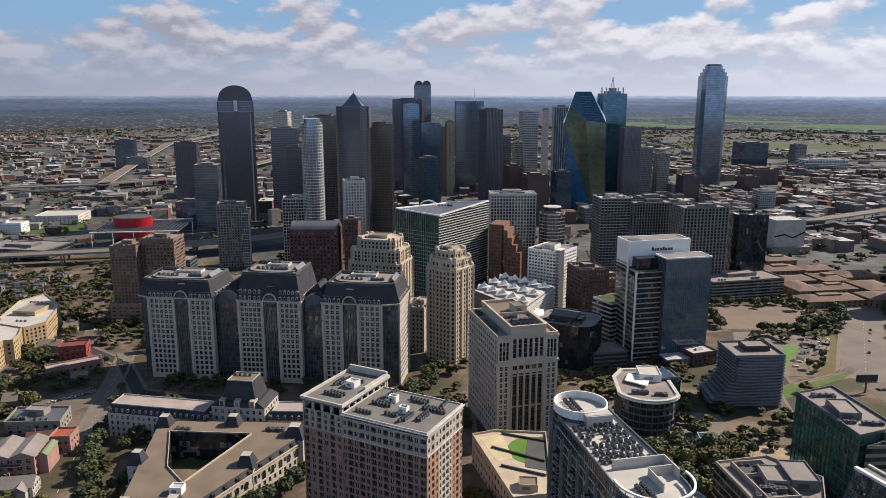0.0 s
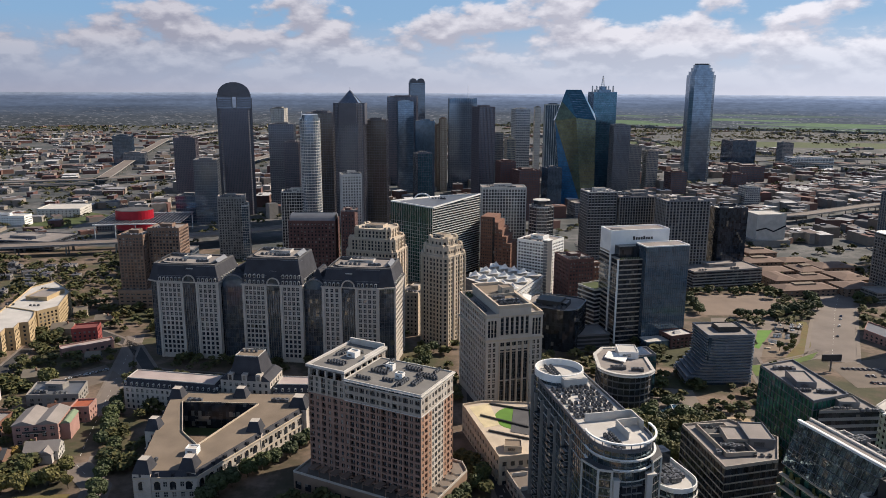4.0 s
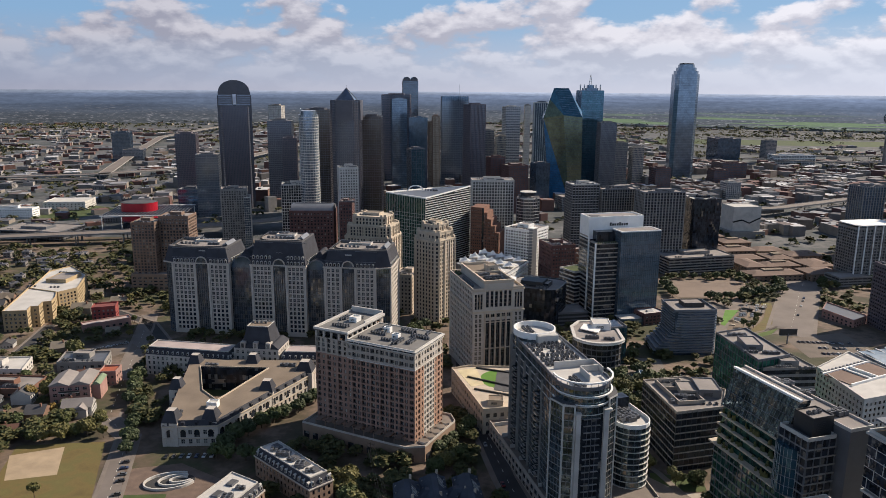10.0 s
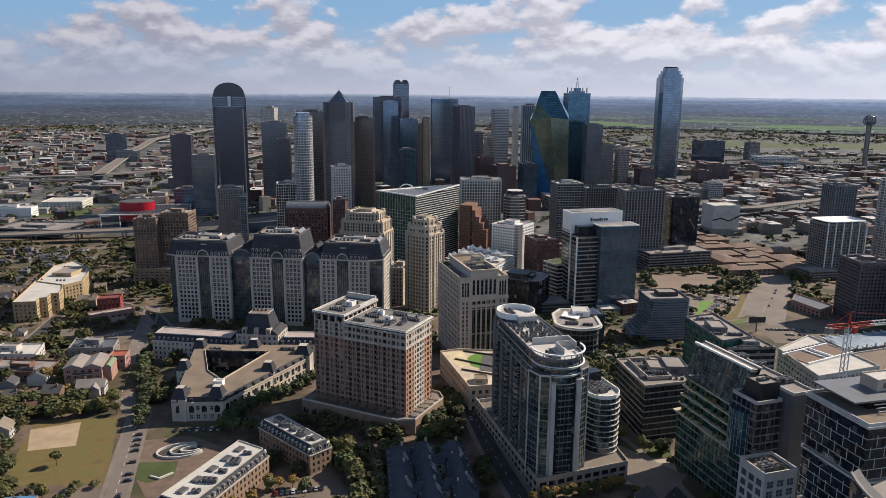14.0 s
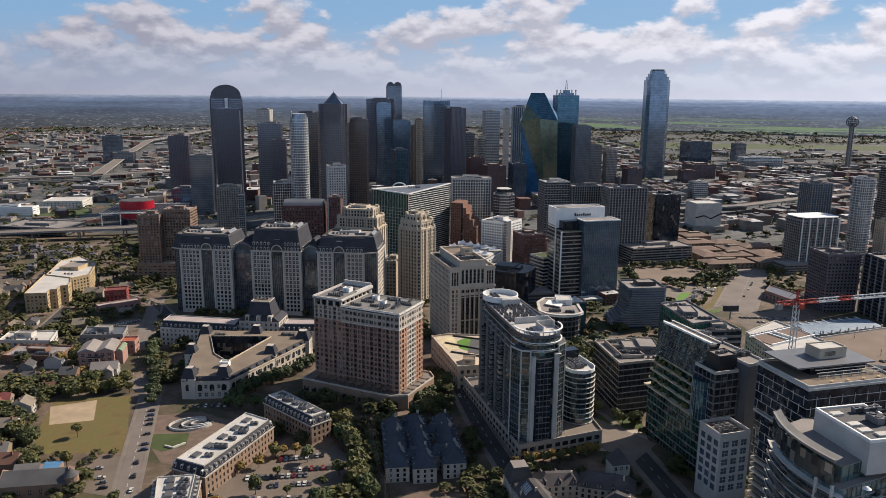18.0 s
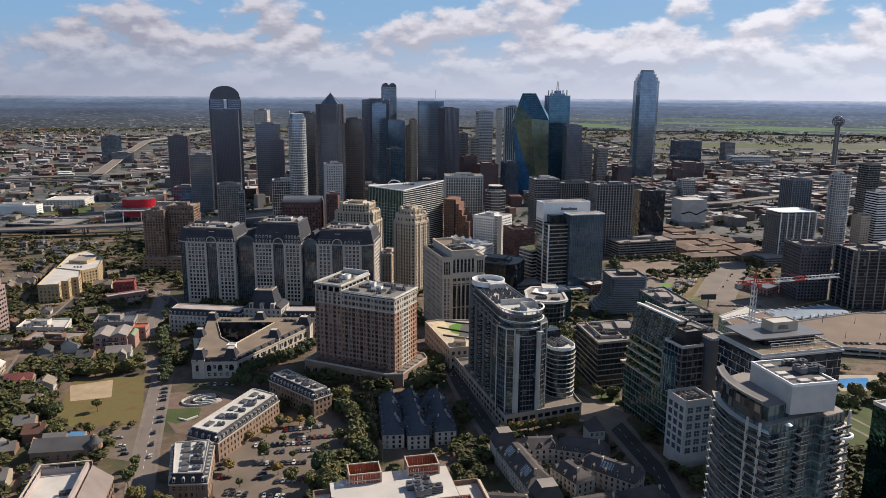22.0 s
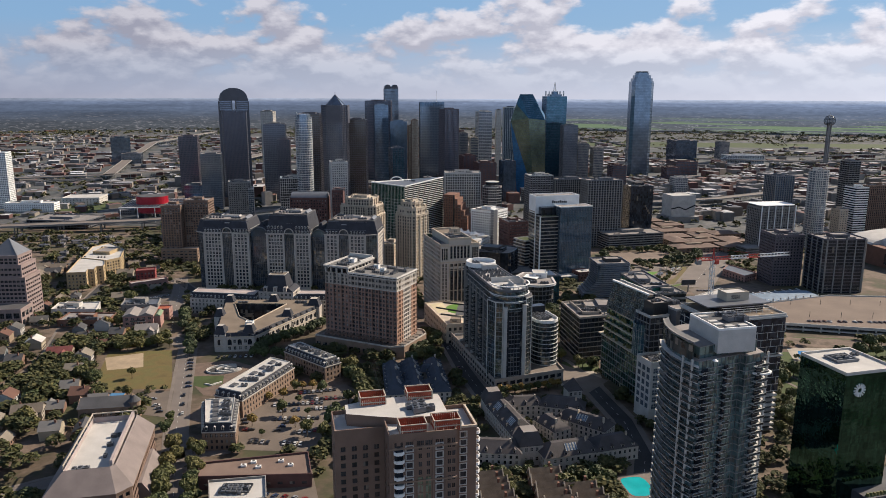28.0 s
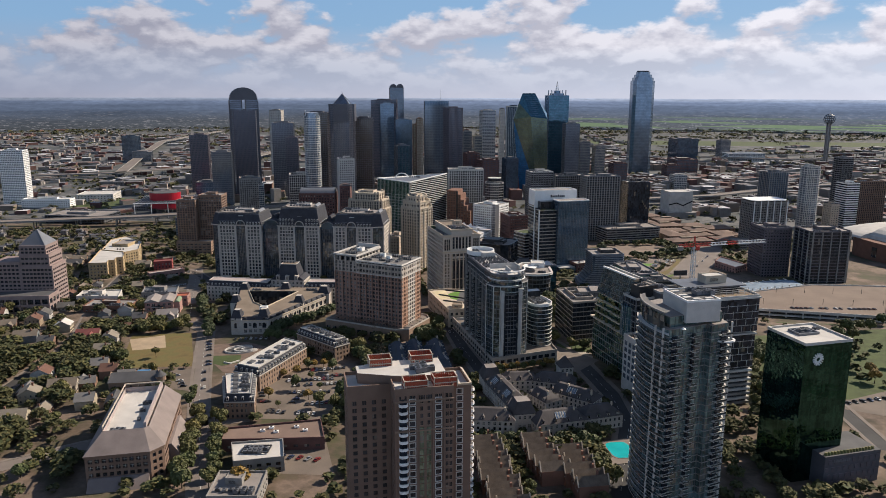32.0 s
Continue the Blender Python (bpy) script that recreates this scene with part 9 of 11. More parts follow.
poly_block("yellow and white apartment block with stepped fronts", [(-356, 197), (-337, 201), (-341, 212), (-335, 214), (-339, 226), (-333, 229), (-337, 241), (-346, 258), (-379, 268)], 12, "punched", STUCCO, bay=3.6, floor=3.3, ww=1.7, wh=1.9, cap=110, roof_mat=ROOFWHITE, name="apartment_block", plant=False, seed=60)
poly_block("yellow stucco apartment block with a pale roof", [(-379, 270), (-346, 260), (-337, 276), (-355, 324), (-390, 357), (-399, 333)], 11, "punched", STUCCO, bay=3.6, floor=3.3, ww=1.7, wh=1.9, cap=60, roof_mat=ROOFWHITE, name="apartment_block", seed=61)
poly_block("red brick house block with a flat roof", [(-298, 229), (-280, 236), (-284, 249), (-302, 242)], 7, "punched", BRICKRED, bay=3.6, floor=3.3, ww=1.5, wh=1.8, cap=20, roof_mat=REDROOF, name="house", plant=False)
poly_block("long low shop row with a pinkish roof", [(-291, 202), (-262, 227), (-268, 235), (-297, 210)], 0, "punched", PINKSTUCCO, bay=5, floor=3.6, ww=2.4, wh=1.8, cap=16, roof_mat=ROOFPINK, name="shop", plant=False)
poly_block("small house with an orange-red roof", [(-214, 87), (-203, 89), (-205, 101), (-216, 99)], 8, "punched", PINKSTUCCO, bay=3.6, floor=3.3, ww=1.5, wh=1.8, cap=12, roof_mat=TERRACOTTA, name="house", plant=False)
patch("car_park_shops", [(-271, 152), (-248, 188), (-224, 166), (-240, 138)], LOT, "pale car park between low shops", "car park", 0.12)
FOOT.append(([(-271, 152), (-248, 188), (-224, 166), (-240, 138)], -271, -224, 138, 188))
block("white apartment slab near the motorway", -845, 840, 10, 44, 26, 83, "banded", WHITEPAINT, core=GLASSSKY, floor=3.4, band=1.7, fins=3.2, fin=(0.7, 0.5), seed=63)
block("white low apartment row", -760, 800, 6, 90, 24, -6, "punched", WHITEPAINT, bay=4, floor=3.3, ww=2, wh=1.7, cap=40, seed=64, roof_mat=ROOFWHITE)
block("grey glass school block", -610, 650, -4, 100, 60, -8, "banded", GREYMETAL, core=GLASSDARK, floor=4.2, band=1.6, fins=5, seed=65, roof_mat=ROOFGREY)
block("pale hall with a metal roof", -715, 905, 12, 70, 60, -8, "punched", CONCRETE_PALE, bay=6, floor=5, ww=2, wh=2, cap=30, seed=66, roof_mat=ROOFWHITE, plant=False)
block("glass theatre cube with a white side", -470, 870, 10, 44, 36, 22, "banded", GREYMETAL, core=GLASSBLUE, floor=5, band=0.6, fins=3, seed=67)


def opera():
    """Opera house: red glass drum through a huge flat lattice canopy."""
    g = ground_z(740)
    r = thing("opera_house", "opera house with a red drum rising through a lattice canopy", "opera house", -492, 745, 12)
    H = 4 - g
    part("drum", Build().prism(oval(54, 46, 32, -14, 4), -1, H + 13, 0, 1), [REDGLAZE, ROOFDARK], r, "glossy red glass drum")
    part("drum_roof", Build().prism(oval(50, 42, 32, -14, 4), H + 13, H + 13.6, 0, 1), [GREYMETAL, ROOFDARK], r)
    b = Build()
    for k in range(24):
        b.box(-58 + k * 5.2, -50, H - 0.5, -57.5 + k * 5.2, 50, H + 0.2)
    for k in range(20):
        b.box(-58, -50 + k * 5.2, H - 0.5, 62, -49.4 + k * 5.2, H + 0.2)
    part("lattice_canopy", b, GREYMETAL, r, "grey steel lattice canopy")
    for px in (-56, -28, 0, 30, 60):
        for py in (-48, 48):
            part("column", Build().cyl(px, py, -1, H - 0.4, 0.7, 8), STEELWHITE, r)
    part("foyer", Build().prism(oval(80, 70, 32), -1, 12), GLASSDARK, r)
    for p in ([(-58, -51), (62, -51), (62, -48), (-58, -48)], [(-58, 48), (62, 48), (62, 51), (-58, 51)]):
        part("canopy_edge", Build().prism(p, H - 0.8, H + 0.5), STEELWHITE, r)


opera()

# ---- downtown ----
def high_rise(x, y, w, top, core, band_mat, label, yaw=12, deep=None, floor=4.0, band=1.3, fins=3.0, fin=(0.5, 0.4), fin_mat=None, name="skyscraper", roof_mat=None, crown=3.0, low=0.0):
    """A far tower that measures w across the view: glazed body, storey bands, mullions, roof plant."""
    a = radians(abs(yaw))
    k = w / (math.cos(a) + (deep or 1.0) * math.sin(a))
    g = ground_z(y)
    r = thing(name, label, "skyscraper", x, y, yaw)
    p = rect(k, k * (deep or 1.0))
    H = top - g
    banded(r, p, -1, H, floor=floor, band=band, out=0.15, core=core, band_mat=band_mat, fins=fins, fin=fin, fin_mat=fin_mat, singles=False)
    roof(r, p, H, roof_mat or ROOFGREY, fin_mat or band_mat, 1.2)
    if crown:
        penthouse(r, 0, 0, k * 0.55, k * (deep or 1.0) * 0.5, H, H + crown, band_mat)
    return r, k, H


def arch_tower():
    """Tall dark granite tower with a rounded top and an opening through it."""
    x, y = -417, 945
    g = ground_z(y)
    r = thing("skyscraper", "dark granite skyscraper with a rounded top and an opening through it", "skyscraper", x, y, 21)
    W, D, S = 56.0, 30.0, 185 - g
    hw = 3.6
    part("shaft", Build().prism(chamfer(W, D, 6), -1, S - 24), GRANITE, r)
    # upper stage either side of the opening
    for s in (-1, 1):
        part("upper_shaft", Build().prism([(s * hw, -D / 2), (s * (W / 2 - 0.5), -D / 2), (s * (W / 2 - 0.5), D / 2), (s * hw, D / 2)][::s], S - 24, S), GRANITE, r)
    n = 18
    R = W / 2 - 1.5
    arc = [(R * math.cos(math.pi * i / n), 20 * math.sin(math.pi * i / n)) for i in range(n + 1)]
    b = Build()
    for yy, flip in ((-D / 2, 1), (D / 2, 0)):
        f = tuple(range(n + 1))
        b.add([(px, yy, S + pz) for px, pz in arc], [f[::-1] if flip else f])
    b.add([(px, -D / 2, S + pz) for px, pz in arc] + [(px, D / 2, S + pz) for px, pz in arc], [(i, i + 1, n + 2 + i, n + 1 + i) for i in range(n)])
    part("vaulted_top", b, GRANITE, r)
    part("lintel", Build().box(-hw, -D / 2, S - 4.5, hw, D / 2, S), GRANITE, r)
    part("opening_trim", Build().box(-hw, -D / 2 - 0.4, S - 24, -hw + 0.7, -D / 2 + 0.2, S - 4.5).box(hw - 0.7, -D / 2 - 0.4, S - 24, hw, -D / 2 + 0.2, S - 4.5), CONCRETE, r)
    b = Build()
    k = int((S - 24) // 3.9)
    for j in range(k):
        z = 8 + j * 3.9
        b.prism(offset(chamfer(W, D, 6), 0.06), z, z + 1.9)
    for j in range(5):
        z = S - 23 + j * 3.9
        for s in (-1, 1):
            u0, u1 = sorted((s * (hw + 1.2), s * (W / 2 - 0.6)))
            b.box(u0, -D / 2 - 0.08, z, u1, -D / 2 + 0.1, z + 1.9)
    part("window_band", b, GLASSFAR, r, kind="stuff")
    b = Build()
    for j in range(17):
        px = -W / 2 + 7 + (W - 14) * j / 16
        b.box(px - 0.8, -D / 2 - 0.3, -1, px + 0.8, -D / 2 + 0.1, S - 24)
    part("pier_rib", b, MAROON, r, kind="stuff")
    for s in (-1, 1):
        part("shoulder", Build().prism(rect(4, D * 0.8, s * (W / 2 - 1.0), 0), -1, S - 6), GRANITE, r)


arch_tower()


def pyramid_tower():
    x, y = -186, 800
    g = ground_z(y)
    r = thing("skyscraper", "dark granite skyscraper with a pyramid roof", "skyscraper", x, y, 2)
    W, S = 42.0, 174 - g
    p = chamfer(W, W, 7)
    banded(r, p, -1, S, floor=4.0, band=1.6, out=0.15, core=GLASSFAR, band_mat=GRANITE, fins=3.0, fin=(0.8, 0.4), fin_mat=GRANITE, singles=False)
    part("crown", Build().prism(rect(W * 0.62, W + 5), S - 30, S + 1), GRANITE, r)
    part("crown", Build().prism(rect(W + 5, W * 0.62), S - 30, S + 1), GRANITE, r)
    part("pyramid_roof", Build().prism(rect(W * 0.72, W * 0.72), S, S + 19, top=rect(0.6, 0.6)), GLASSFAR, r)
    part("pyramid_frame", Build().beam((-15, -15, S), (0, 0, S + 19), 0.5).beam((15, -15, S), (0, 0, S + 19), 0.5).beam((15, 15, S), (0, 0, S + 19), 0.5).beam((-15, 15, S), (0, 0, S + 19), 0.5), GRANITE, r)
    part("lightning_rod", Build().cyl(0, 0, S + 19, S + 23, 0.25, 6), DARKMETAL, r)


pyramid_tower()


def prism_tower():
    """Faceted glass prism: a shaft cut back to a slanted wedge."""
    x, y = 175, 1125
    r = thing("skyscraper", "faceted green and blue glass skyscraper with a slanted prism top", "skyscraper", x, y, 0)
    T1, T2, S, M, R1, R2, U = (-16, 0, 217), (12, 0, 217), (-36, -15, 160), (2, -30, 166), (40, 4, 172), (38, -28, 162), (-24, -4, 196)
    B0, B1, B2 = (-18, -8, -1), (18, -30, -1), (42, -28, -1)
    K0, K1, K2, K3 = (-36, 26, 160), (-18, 28, -1), (42, 28, -1), (40, 28, 160)
    v = [T1, T2, S, M, R1, R2, U, B0, B1, B2, K0, K1, K2, K3]
    blue = [(2, 7, 8), (0, 6, 3), (0, 3, 5, 1), (1, 5, 4), (5, 9, 12, 13), (4, 5, 13), (1, 4, 13), (0, 1, 13, 10), (10, 13, 12, 11), (2, 10, 11, 7), (6, 0, 10), (6, 10, 2)]
    part("glass_prism", Build().add(v, blue[1:]), GLASSTEAL, r, "dark blue glass facets")
    part("blue_facet", Build().add(v, blue[:1]), GLASSAZURE, r, "bright blue glass facet")
    part("green_facet", Build().add(v, [(2, 8, 3), (3, 8, 9, 5), (6, 2, 3)]), GLASSOLIVE, r, "olive green reflecting glass facets")
    def at(p, q, t):
        return tuple(Vector(p).lerp(Vector(q), t))
    b = Build()
    for k in range(1, 34):
        t = k / 34
        b.beam(at(S, B1, t), at(M, B1, t), 0.22)
        b.beam(at(M, B1, t), at(R2, B2, t), 0.22)
        b.beam(at(S, B1, t), at(S, B0, t), 0.2)
    for k in range(1, 12):
        b.beam(at(M, T1, k / 12), at(R2, T2, k / 12), 0.22)
    part("glazing_bar", b, GLASSBLUE, r, kind="stuff")


prism_tower()


def stepped_tower():
    """The tallest: blue-grey glass with a stepped octagonal top."""
    x, y = 494, 1510
    g = ground_z(y)
    r = thing("skyscraper", "tall blue-grey glass skyscraper with stepped shoulders", "skyscraper", x + 8, y, 3)
    W, S = 58.0, 229 - g
    banded(r, chamfer(W, W * 0.8, 8), -1, S, floor=4.0, band=1.4, out=0.12, core=GLASSPALE, band_mat=GLASSSKY, fins=0, singles=False)
    for i, (k, h) in enumerate(((0.88, 8), (0.74, 8), (0.6, 7))):
        z = S + sum((8, 8, 7)[:i])
        part("setback", Build().prism(chamfer(W * k, W * 0.8 * k, 6), z, z + h), GLASSPALE, r)
    part("roof_plant", Build().prism(chamfer(W * 0.52, W * 0.4, 5), S + 23, S + 26), DARKMETAL, r)


stepped_tower()


def spired_tower():
    x, y = 263, 1409
    r, k, H = high_rise(x, y, 58, 189, GLASSTEAL, GLASSBLUE, "dark teal glass skyscraper with a lattice spire on a stepped roof", yaw=8, fins=2.5, fin=(0.3, 0.2), band=0.8, crown=0)
    part("roof_stage", Build().prism(chamfer(k * 0.62, k * 0.62, 4), H, H + 6), GLASSBLUE, r)
    part("roof_stage", Build().prism(chamfer(k * 0.3, k * 0.3, 3), H + 6, H + 13), GLASSBLUE, r)
    b = Build()
    for sx in (-1, 1):
        for sy in (-1, 1):
            b.beam((sx * 3, sy * 3, H + 13), (sx * 0.4, sy * 0.4, H + 36), 0.35)
    for z in range(0, 20, 4):
        q = 3 * (1 - z / 23)
        b.box(-q, -q, H + 13 + z, q, q, H + 13.3 + z)
    part("spire", b, STEELWHITE, r, "white lattice spire")
    for sx in (-1, 1):
        for sy in (-1, 1):
            c = Build().beam((sx * k * 0.36, sy * k * 0.36, H), (sx * k * 0.36, sy * k * 0.36, H + 14), 1.3)
            part("corner_mast", c, STEELWHITE, r, "white lattice corner mast")


spired_tower()


def vault_tower():
    """Pale twin-vaulted tower seen between others."""
    x, y = -180, 1611
    r, k, H = high_rise(x, y, 45, 209, GLASSSKY, GRANITE, "slender skyscraper with paired vaulted tops", yaw=10, fins=2.6, crown=0)
    n = 12
    for s in (-1, 1):
        R = k * 0.25
        b = Build()
        arc = [(s * R + R * math.cos(math.pi * i / n), 11 * math.sin(math.pi * i / n)) for i in range(n + 1)]
        b.add([(px, -k / 2, H + pz) for px, pz in arc] + [(px, k / 2, H + pz) for px, pz in arc], [(i, i + 1, n + 2 + i, n + 1 + i) for i in range(n)] + [tuple(range(n, -1, -1)), tuple(range(n + 1, 2 * n + 2))])
        part("vault", b, GRANITE, r)


vault_tower()


def oval_tower():
    """White-edged oval residential tower by the park."""
    x, y = -209, 650
    g = ground_z(y)
    r = thing("skyscraper", "slender oval residential tower with white floor edges", "skyscraper", x, y, 15)
    H = 158 - g
    p = oval(26, 38, 28, power=2.6)
    banded(r, p, -1, H, floor=3.7, band=0.9, out=0.5, core=GLASSSKY, band_mat=CONCRETE_PALE, fins=3.0, fin=(0.2, 0.2), fin_mat=STEELWHITE, band_name="floor_edge", singles=True)
    part("roof", Build().prism(offset(p, -2), H, H + 5), GLASSSKY, r)
    part("roof_fin", Build().prism(rect(1.0, 26, -10, 0), H, H + 8).prism(rect(1.0, 22, 10, 0), H, H + 5), STEELWHITE, r)


oval_tower()


def ball_tower():
    """Observation tower: three shafts, a lattice ball."""
    x, y = 1128, 1780
    g = ground_z(y)
    r = thing("observation_tower", "concrete observation tower with a dark lattice ball", "tower", x, y)
    H = 118 - g
    for a in (0, 120, 240):
        part("shaft", Build().cyl(5.6 * math.cos(radians(a)), 5.6 * math.sin(radians(a)), -1, H - 6, 2.2, 12), CONCRETE, r)
    part("core", Build().cyl(0, 0, -1, H, 3.4, 12), CONCRETE, r)
    for z, q in ((H - 8, 9), (H - 3, 12.5), (H + 3, 13), (H + 8, 10)):
        part("deck", Build().cyl(0, 0, z, z + 3.2, q, 24), GREYMETAL, r)
    b = Build()
    for i in range(16):
        a = 2 * math.pi * i / 16
        for j in range(6):
            t0, t1 = -0.9 + j * 0.38, -0.9 + (j + 1) * 0.38
            b.beam((16 * math.cos(a) * math.cos(t0), 16 * math.sin(a) * math.cos(t0), H + 2 + 16 * math.sin(t0)), (16 * math.cos(a) * math.cos(t1), 16 * math.sin(a) * math.cos(t1), H + 2 + 16 * math.sin(t1)), 0.5)
    part("lattice_ball", b, GREYMETAL, r)
    part("mast", Build().cyl(0, 0, H + 12, H + 30, 0.6, 6), STEELWHITE, r)


ball_tower()

high_rise(-256, 905, 46, 156, GLASSBROWN, GRANITE, "dark bronze glass office tower", yaw=2, fins=4, band=1.0)
high_rise(-158, 865, 36, 147, GLASSBROWN, GRANITE, "dark bronze glass office tower", yaw=3, fins=4, band=1.0)
high_rise(-462, 1350, 30, 150, CONCRETE_PALE, CONCRETE, "pale concrete tower behind others", yaw=0, fins=6, band=0.6)
high_rise(-354, 1010, 50, 132, GLASSFAR, GREYMETAL, "grey banded office tower", yaw=10, fins=3.2)
high_rise(-322, 955, 28, 104, GLASSFAR, MAROON, "dark maroon office tower", yaw=10, fins=3)
high_rise(-557, 1060, 46, 103, GLASSFAR, MAROON, "dark gridded office block", yaw=14, fins=3.0, fin=(1.0, 0.5), band=1.6)
high_rise(-437, 860, 44, 82, GLASSSKY, GREYMETAL, "blue-grey glass office block with a lit roof", yaw=14, fins=2.6, fin=(0.2, 0.2), band=1.0)
high_rise(-1051, 1760, 62, 58, GLASSSKY, GLASSBLUE, "pale blue glass block standing alone", yaw=18, fins=4)
high_rise(-1010, 1745, 70, 10, GLASSSKY, GREYMETAL, "lower wing of a pale glass block", yaw=18, fins=4, name="office_block")
high_rise(-189, 1410, 70, 176, GLASSFAR, MAROON, "dark granite skyscraper with a flat top", yaw=4, fins=3)
high_rise(-164, 1260, 38, 168, GLASSBLUE, GLASSSKY, "blue glass skyscraper with pale edges", yaw=12, fins=2.6, fin=(0.3, 0.3))
high_rise(-112, 1160, 42, 133, GLASSBLUE, GLASSBLUE, "plain blue glass office tower", yaw=8, fins=3, fin=(0.2, 0.1), band=0.4)
high_rise(-92, 1310, 28, 118, CREAM, BRICKTAN, "old tan stone tower with a stepped top", yaw=14, fins=3, fin=(1.0, 0.3), band=0.8)
high_rise(-86, 1290, 18, 132, CREAM, BRICKTAN, "old tan stone office tower", yaw=14, fins=3, fin=(1.0, 0.3), band=0.8)
r, k, H = high_rise(-49, 1360, 66, 174, GLASSSKY, GREYMETAL, "glass skyscraper with a pale crown and an antenna", yaw=6, fins=4, fin=(0.6, 0.4), band=1.0, crown=0)
part("crown", Build().prism(rect(k * 1.01, k * 1.01), H - 9, H + 1), GLASSBLUE, r)
part("antenna", Build().cyl(k * 0.2, 0, H, H + 28, 0.5, 6), STEELWHITE, r)
high_rise(6, 1060, 42, 163, GLASSFAR, MAROON, "dark gridded skyscraper with a paler side", yaw=28, fins=2.8, fin=(1.0, 0.5), band=1.5)
high_rise(84, 1500, 44, 148, GLASSFAR, CONCRETE_PALE, "white banded office tower downtown", yaw=15, fins=5, band=1.8)
high_rise(124, 1520, 16, 152, CONCRETE_PALE, CONCRETE, "pale concrete lift shaft tower", yaw=10, fins=0, band=0.5)
high_rise(30, 1360, 26, 98, GLASSFAR, CONCRETE, "plain grey office block downtown", yaw=15, fins=3)
high_rise(58, 1330, 24, 88, GLASSFAR, CREAM, "pale old office block", yaw=15, fins=3)
high_rise(146, 1300, 34, 163, GLASSFAR, GLASSFAR, "black skyscraper with pale upright ribs", yaw=3, fins=4.5, fin=(0.9, 0.5), fin_mat=CONCRETE_PALE, band=0.4)
high_rise(291, 1310, 39, 121, GLASSFAR, GREYMETAL, "dark ribbed office tower", yaw=8, fins=2.6, band=0.8)
high_rise(-84, 860, 31, 96, GLASSTEAL, GLASSFAR, "low dark green glass tower", yaw=25, fins=3, band=0.5)
high_rise(82, 950, 46, 62, GLASSFAR, BRICKDARK, "red brick gridded office block", yaw=20, fins=3.0, fin=(1.2, 0.4), band=1.8)
high_rise(48, 990, 34, 72, GLASSFAR, BRICKDARK, "dark red brick office block", yaw=20, fins=3.0, fin=(1.2, 0.4), band=1.8)
high_rise(130, 1010, 34, 60, GLASSBLUE, GLASSBLUE, "low blue glass office block", yaw=20, fins=3)
high_rise(330, 1360, 32, 74, GLASSFAR, CONCRETE, "plain grey office block downtown", yaw=12, fins=3)
high_rise(372, 1380, 30, 62, GLASSFAR, TANSTONE, "tan stone office block downtown", yaw=12, fins=3)
high_rise(400, 1250, 40, 30, GLASSFAR, BRICKDARK, "red brick warehouse block", yaw=12, fins=4, name="office_block")
high_rise(752, 2000, 84, 46, GLASSBLUE, GLASSFAR, "dark blue glass court block", yaw=10, fins=4, band=0.8, name="office_block")
high_rise(921, 1900, 125, 6, GLASSSKY, WHITEPAINT, "white and blue banded office block", yaw=6, fins=8, deep=0.4, name="office_block")
high_rise(870, 1950, 38, 44, GLASSFAR, CONCRETE, "grey concrete office tower", yaw=10, fins=4)
high_rise(560, 1380, 40, 14, GLASSFAR, BRICKDARK, "low red brick office block", yaw=10, fins=4, name="office_block")
high_rise(528, 1180, 34, 10, GLASSFAR, CONCRETE_PALE, "pale gridded concrete office block", yaw=10, fins=4, name="office_block")
high_rise(620, 1500, 70, 20, GLASSFAR, BRICKDARK, "dark red brick office block", yaw=10, fins=4, name="office_block")
high_rise(-150, 930, 30, 12, GLASSFAR, BRICKTAN, "tan block with a white lantern", yaw=10, fins=4, name="office_block")
high_rise(-30, 900, 90, 8, GLASSFAR, BRICKDARK, "low dark brick block", yaw=16, fins=4, deep=0.5, name="office_block")
high_rise(200, 1000, 80, 2, GLASSFAR, CONCRETE, "low grey garage block", yaw=16, fins=6, deep=0.5, name="office_block")
high_rise(300, 1100, 60, 8, GLASSBLUE, GREYMETAL, "low blue glass office block", yaw=16, fins=6, deep=0.6, name="office_block")

# ---- houses, trees, cars, street things ----
rnd = random.Random(21)
for poly in ([(-82, -100), (-64, -150), (-24, -150), (-6, -68), (-22, -52), (-58, -72)], [(-22, -160), (-66, -160), (-46, -215), (-4, -215)], [(-174, -36), (-205, -40), (-214, -18), (-184, -6)],
             [(118, -28), (140, -62), (160, -36), (130, -4)], [(138, -172), (166, -166), (172, -190), (146, -200)], [(292, -110), (335, -130), (380, -100), (350, -80)], [(240, 372), (296, 388), (328, 446), (238, 462)],
             [(250, 205), (318, 242), (338, 330), (262, 345)], [(300, 225), (420, 250), (470, 330), (350, 340)]):
    FOOT.append((poly, min(p[0] for p in poly), max(p[0] for p in poly), min(p[1] for p in poly), max(p[1] for p in poly)))
OPEN = [(-137, -66), (-186, -72), (-202, -36), (-214, 0), (-168, 9)]
FOOT.append((OPEN, -214, -137, -72, 9))
FOOT.append(([(-112, -76), (-94, -80), (-80, -45), (-83, -28), (-115, -11), (-142, -20), (-126, -58)], -142, -80, -80, -11))


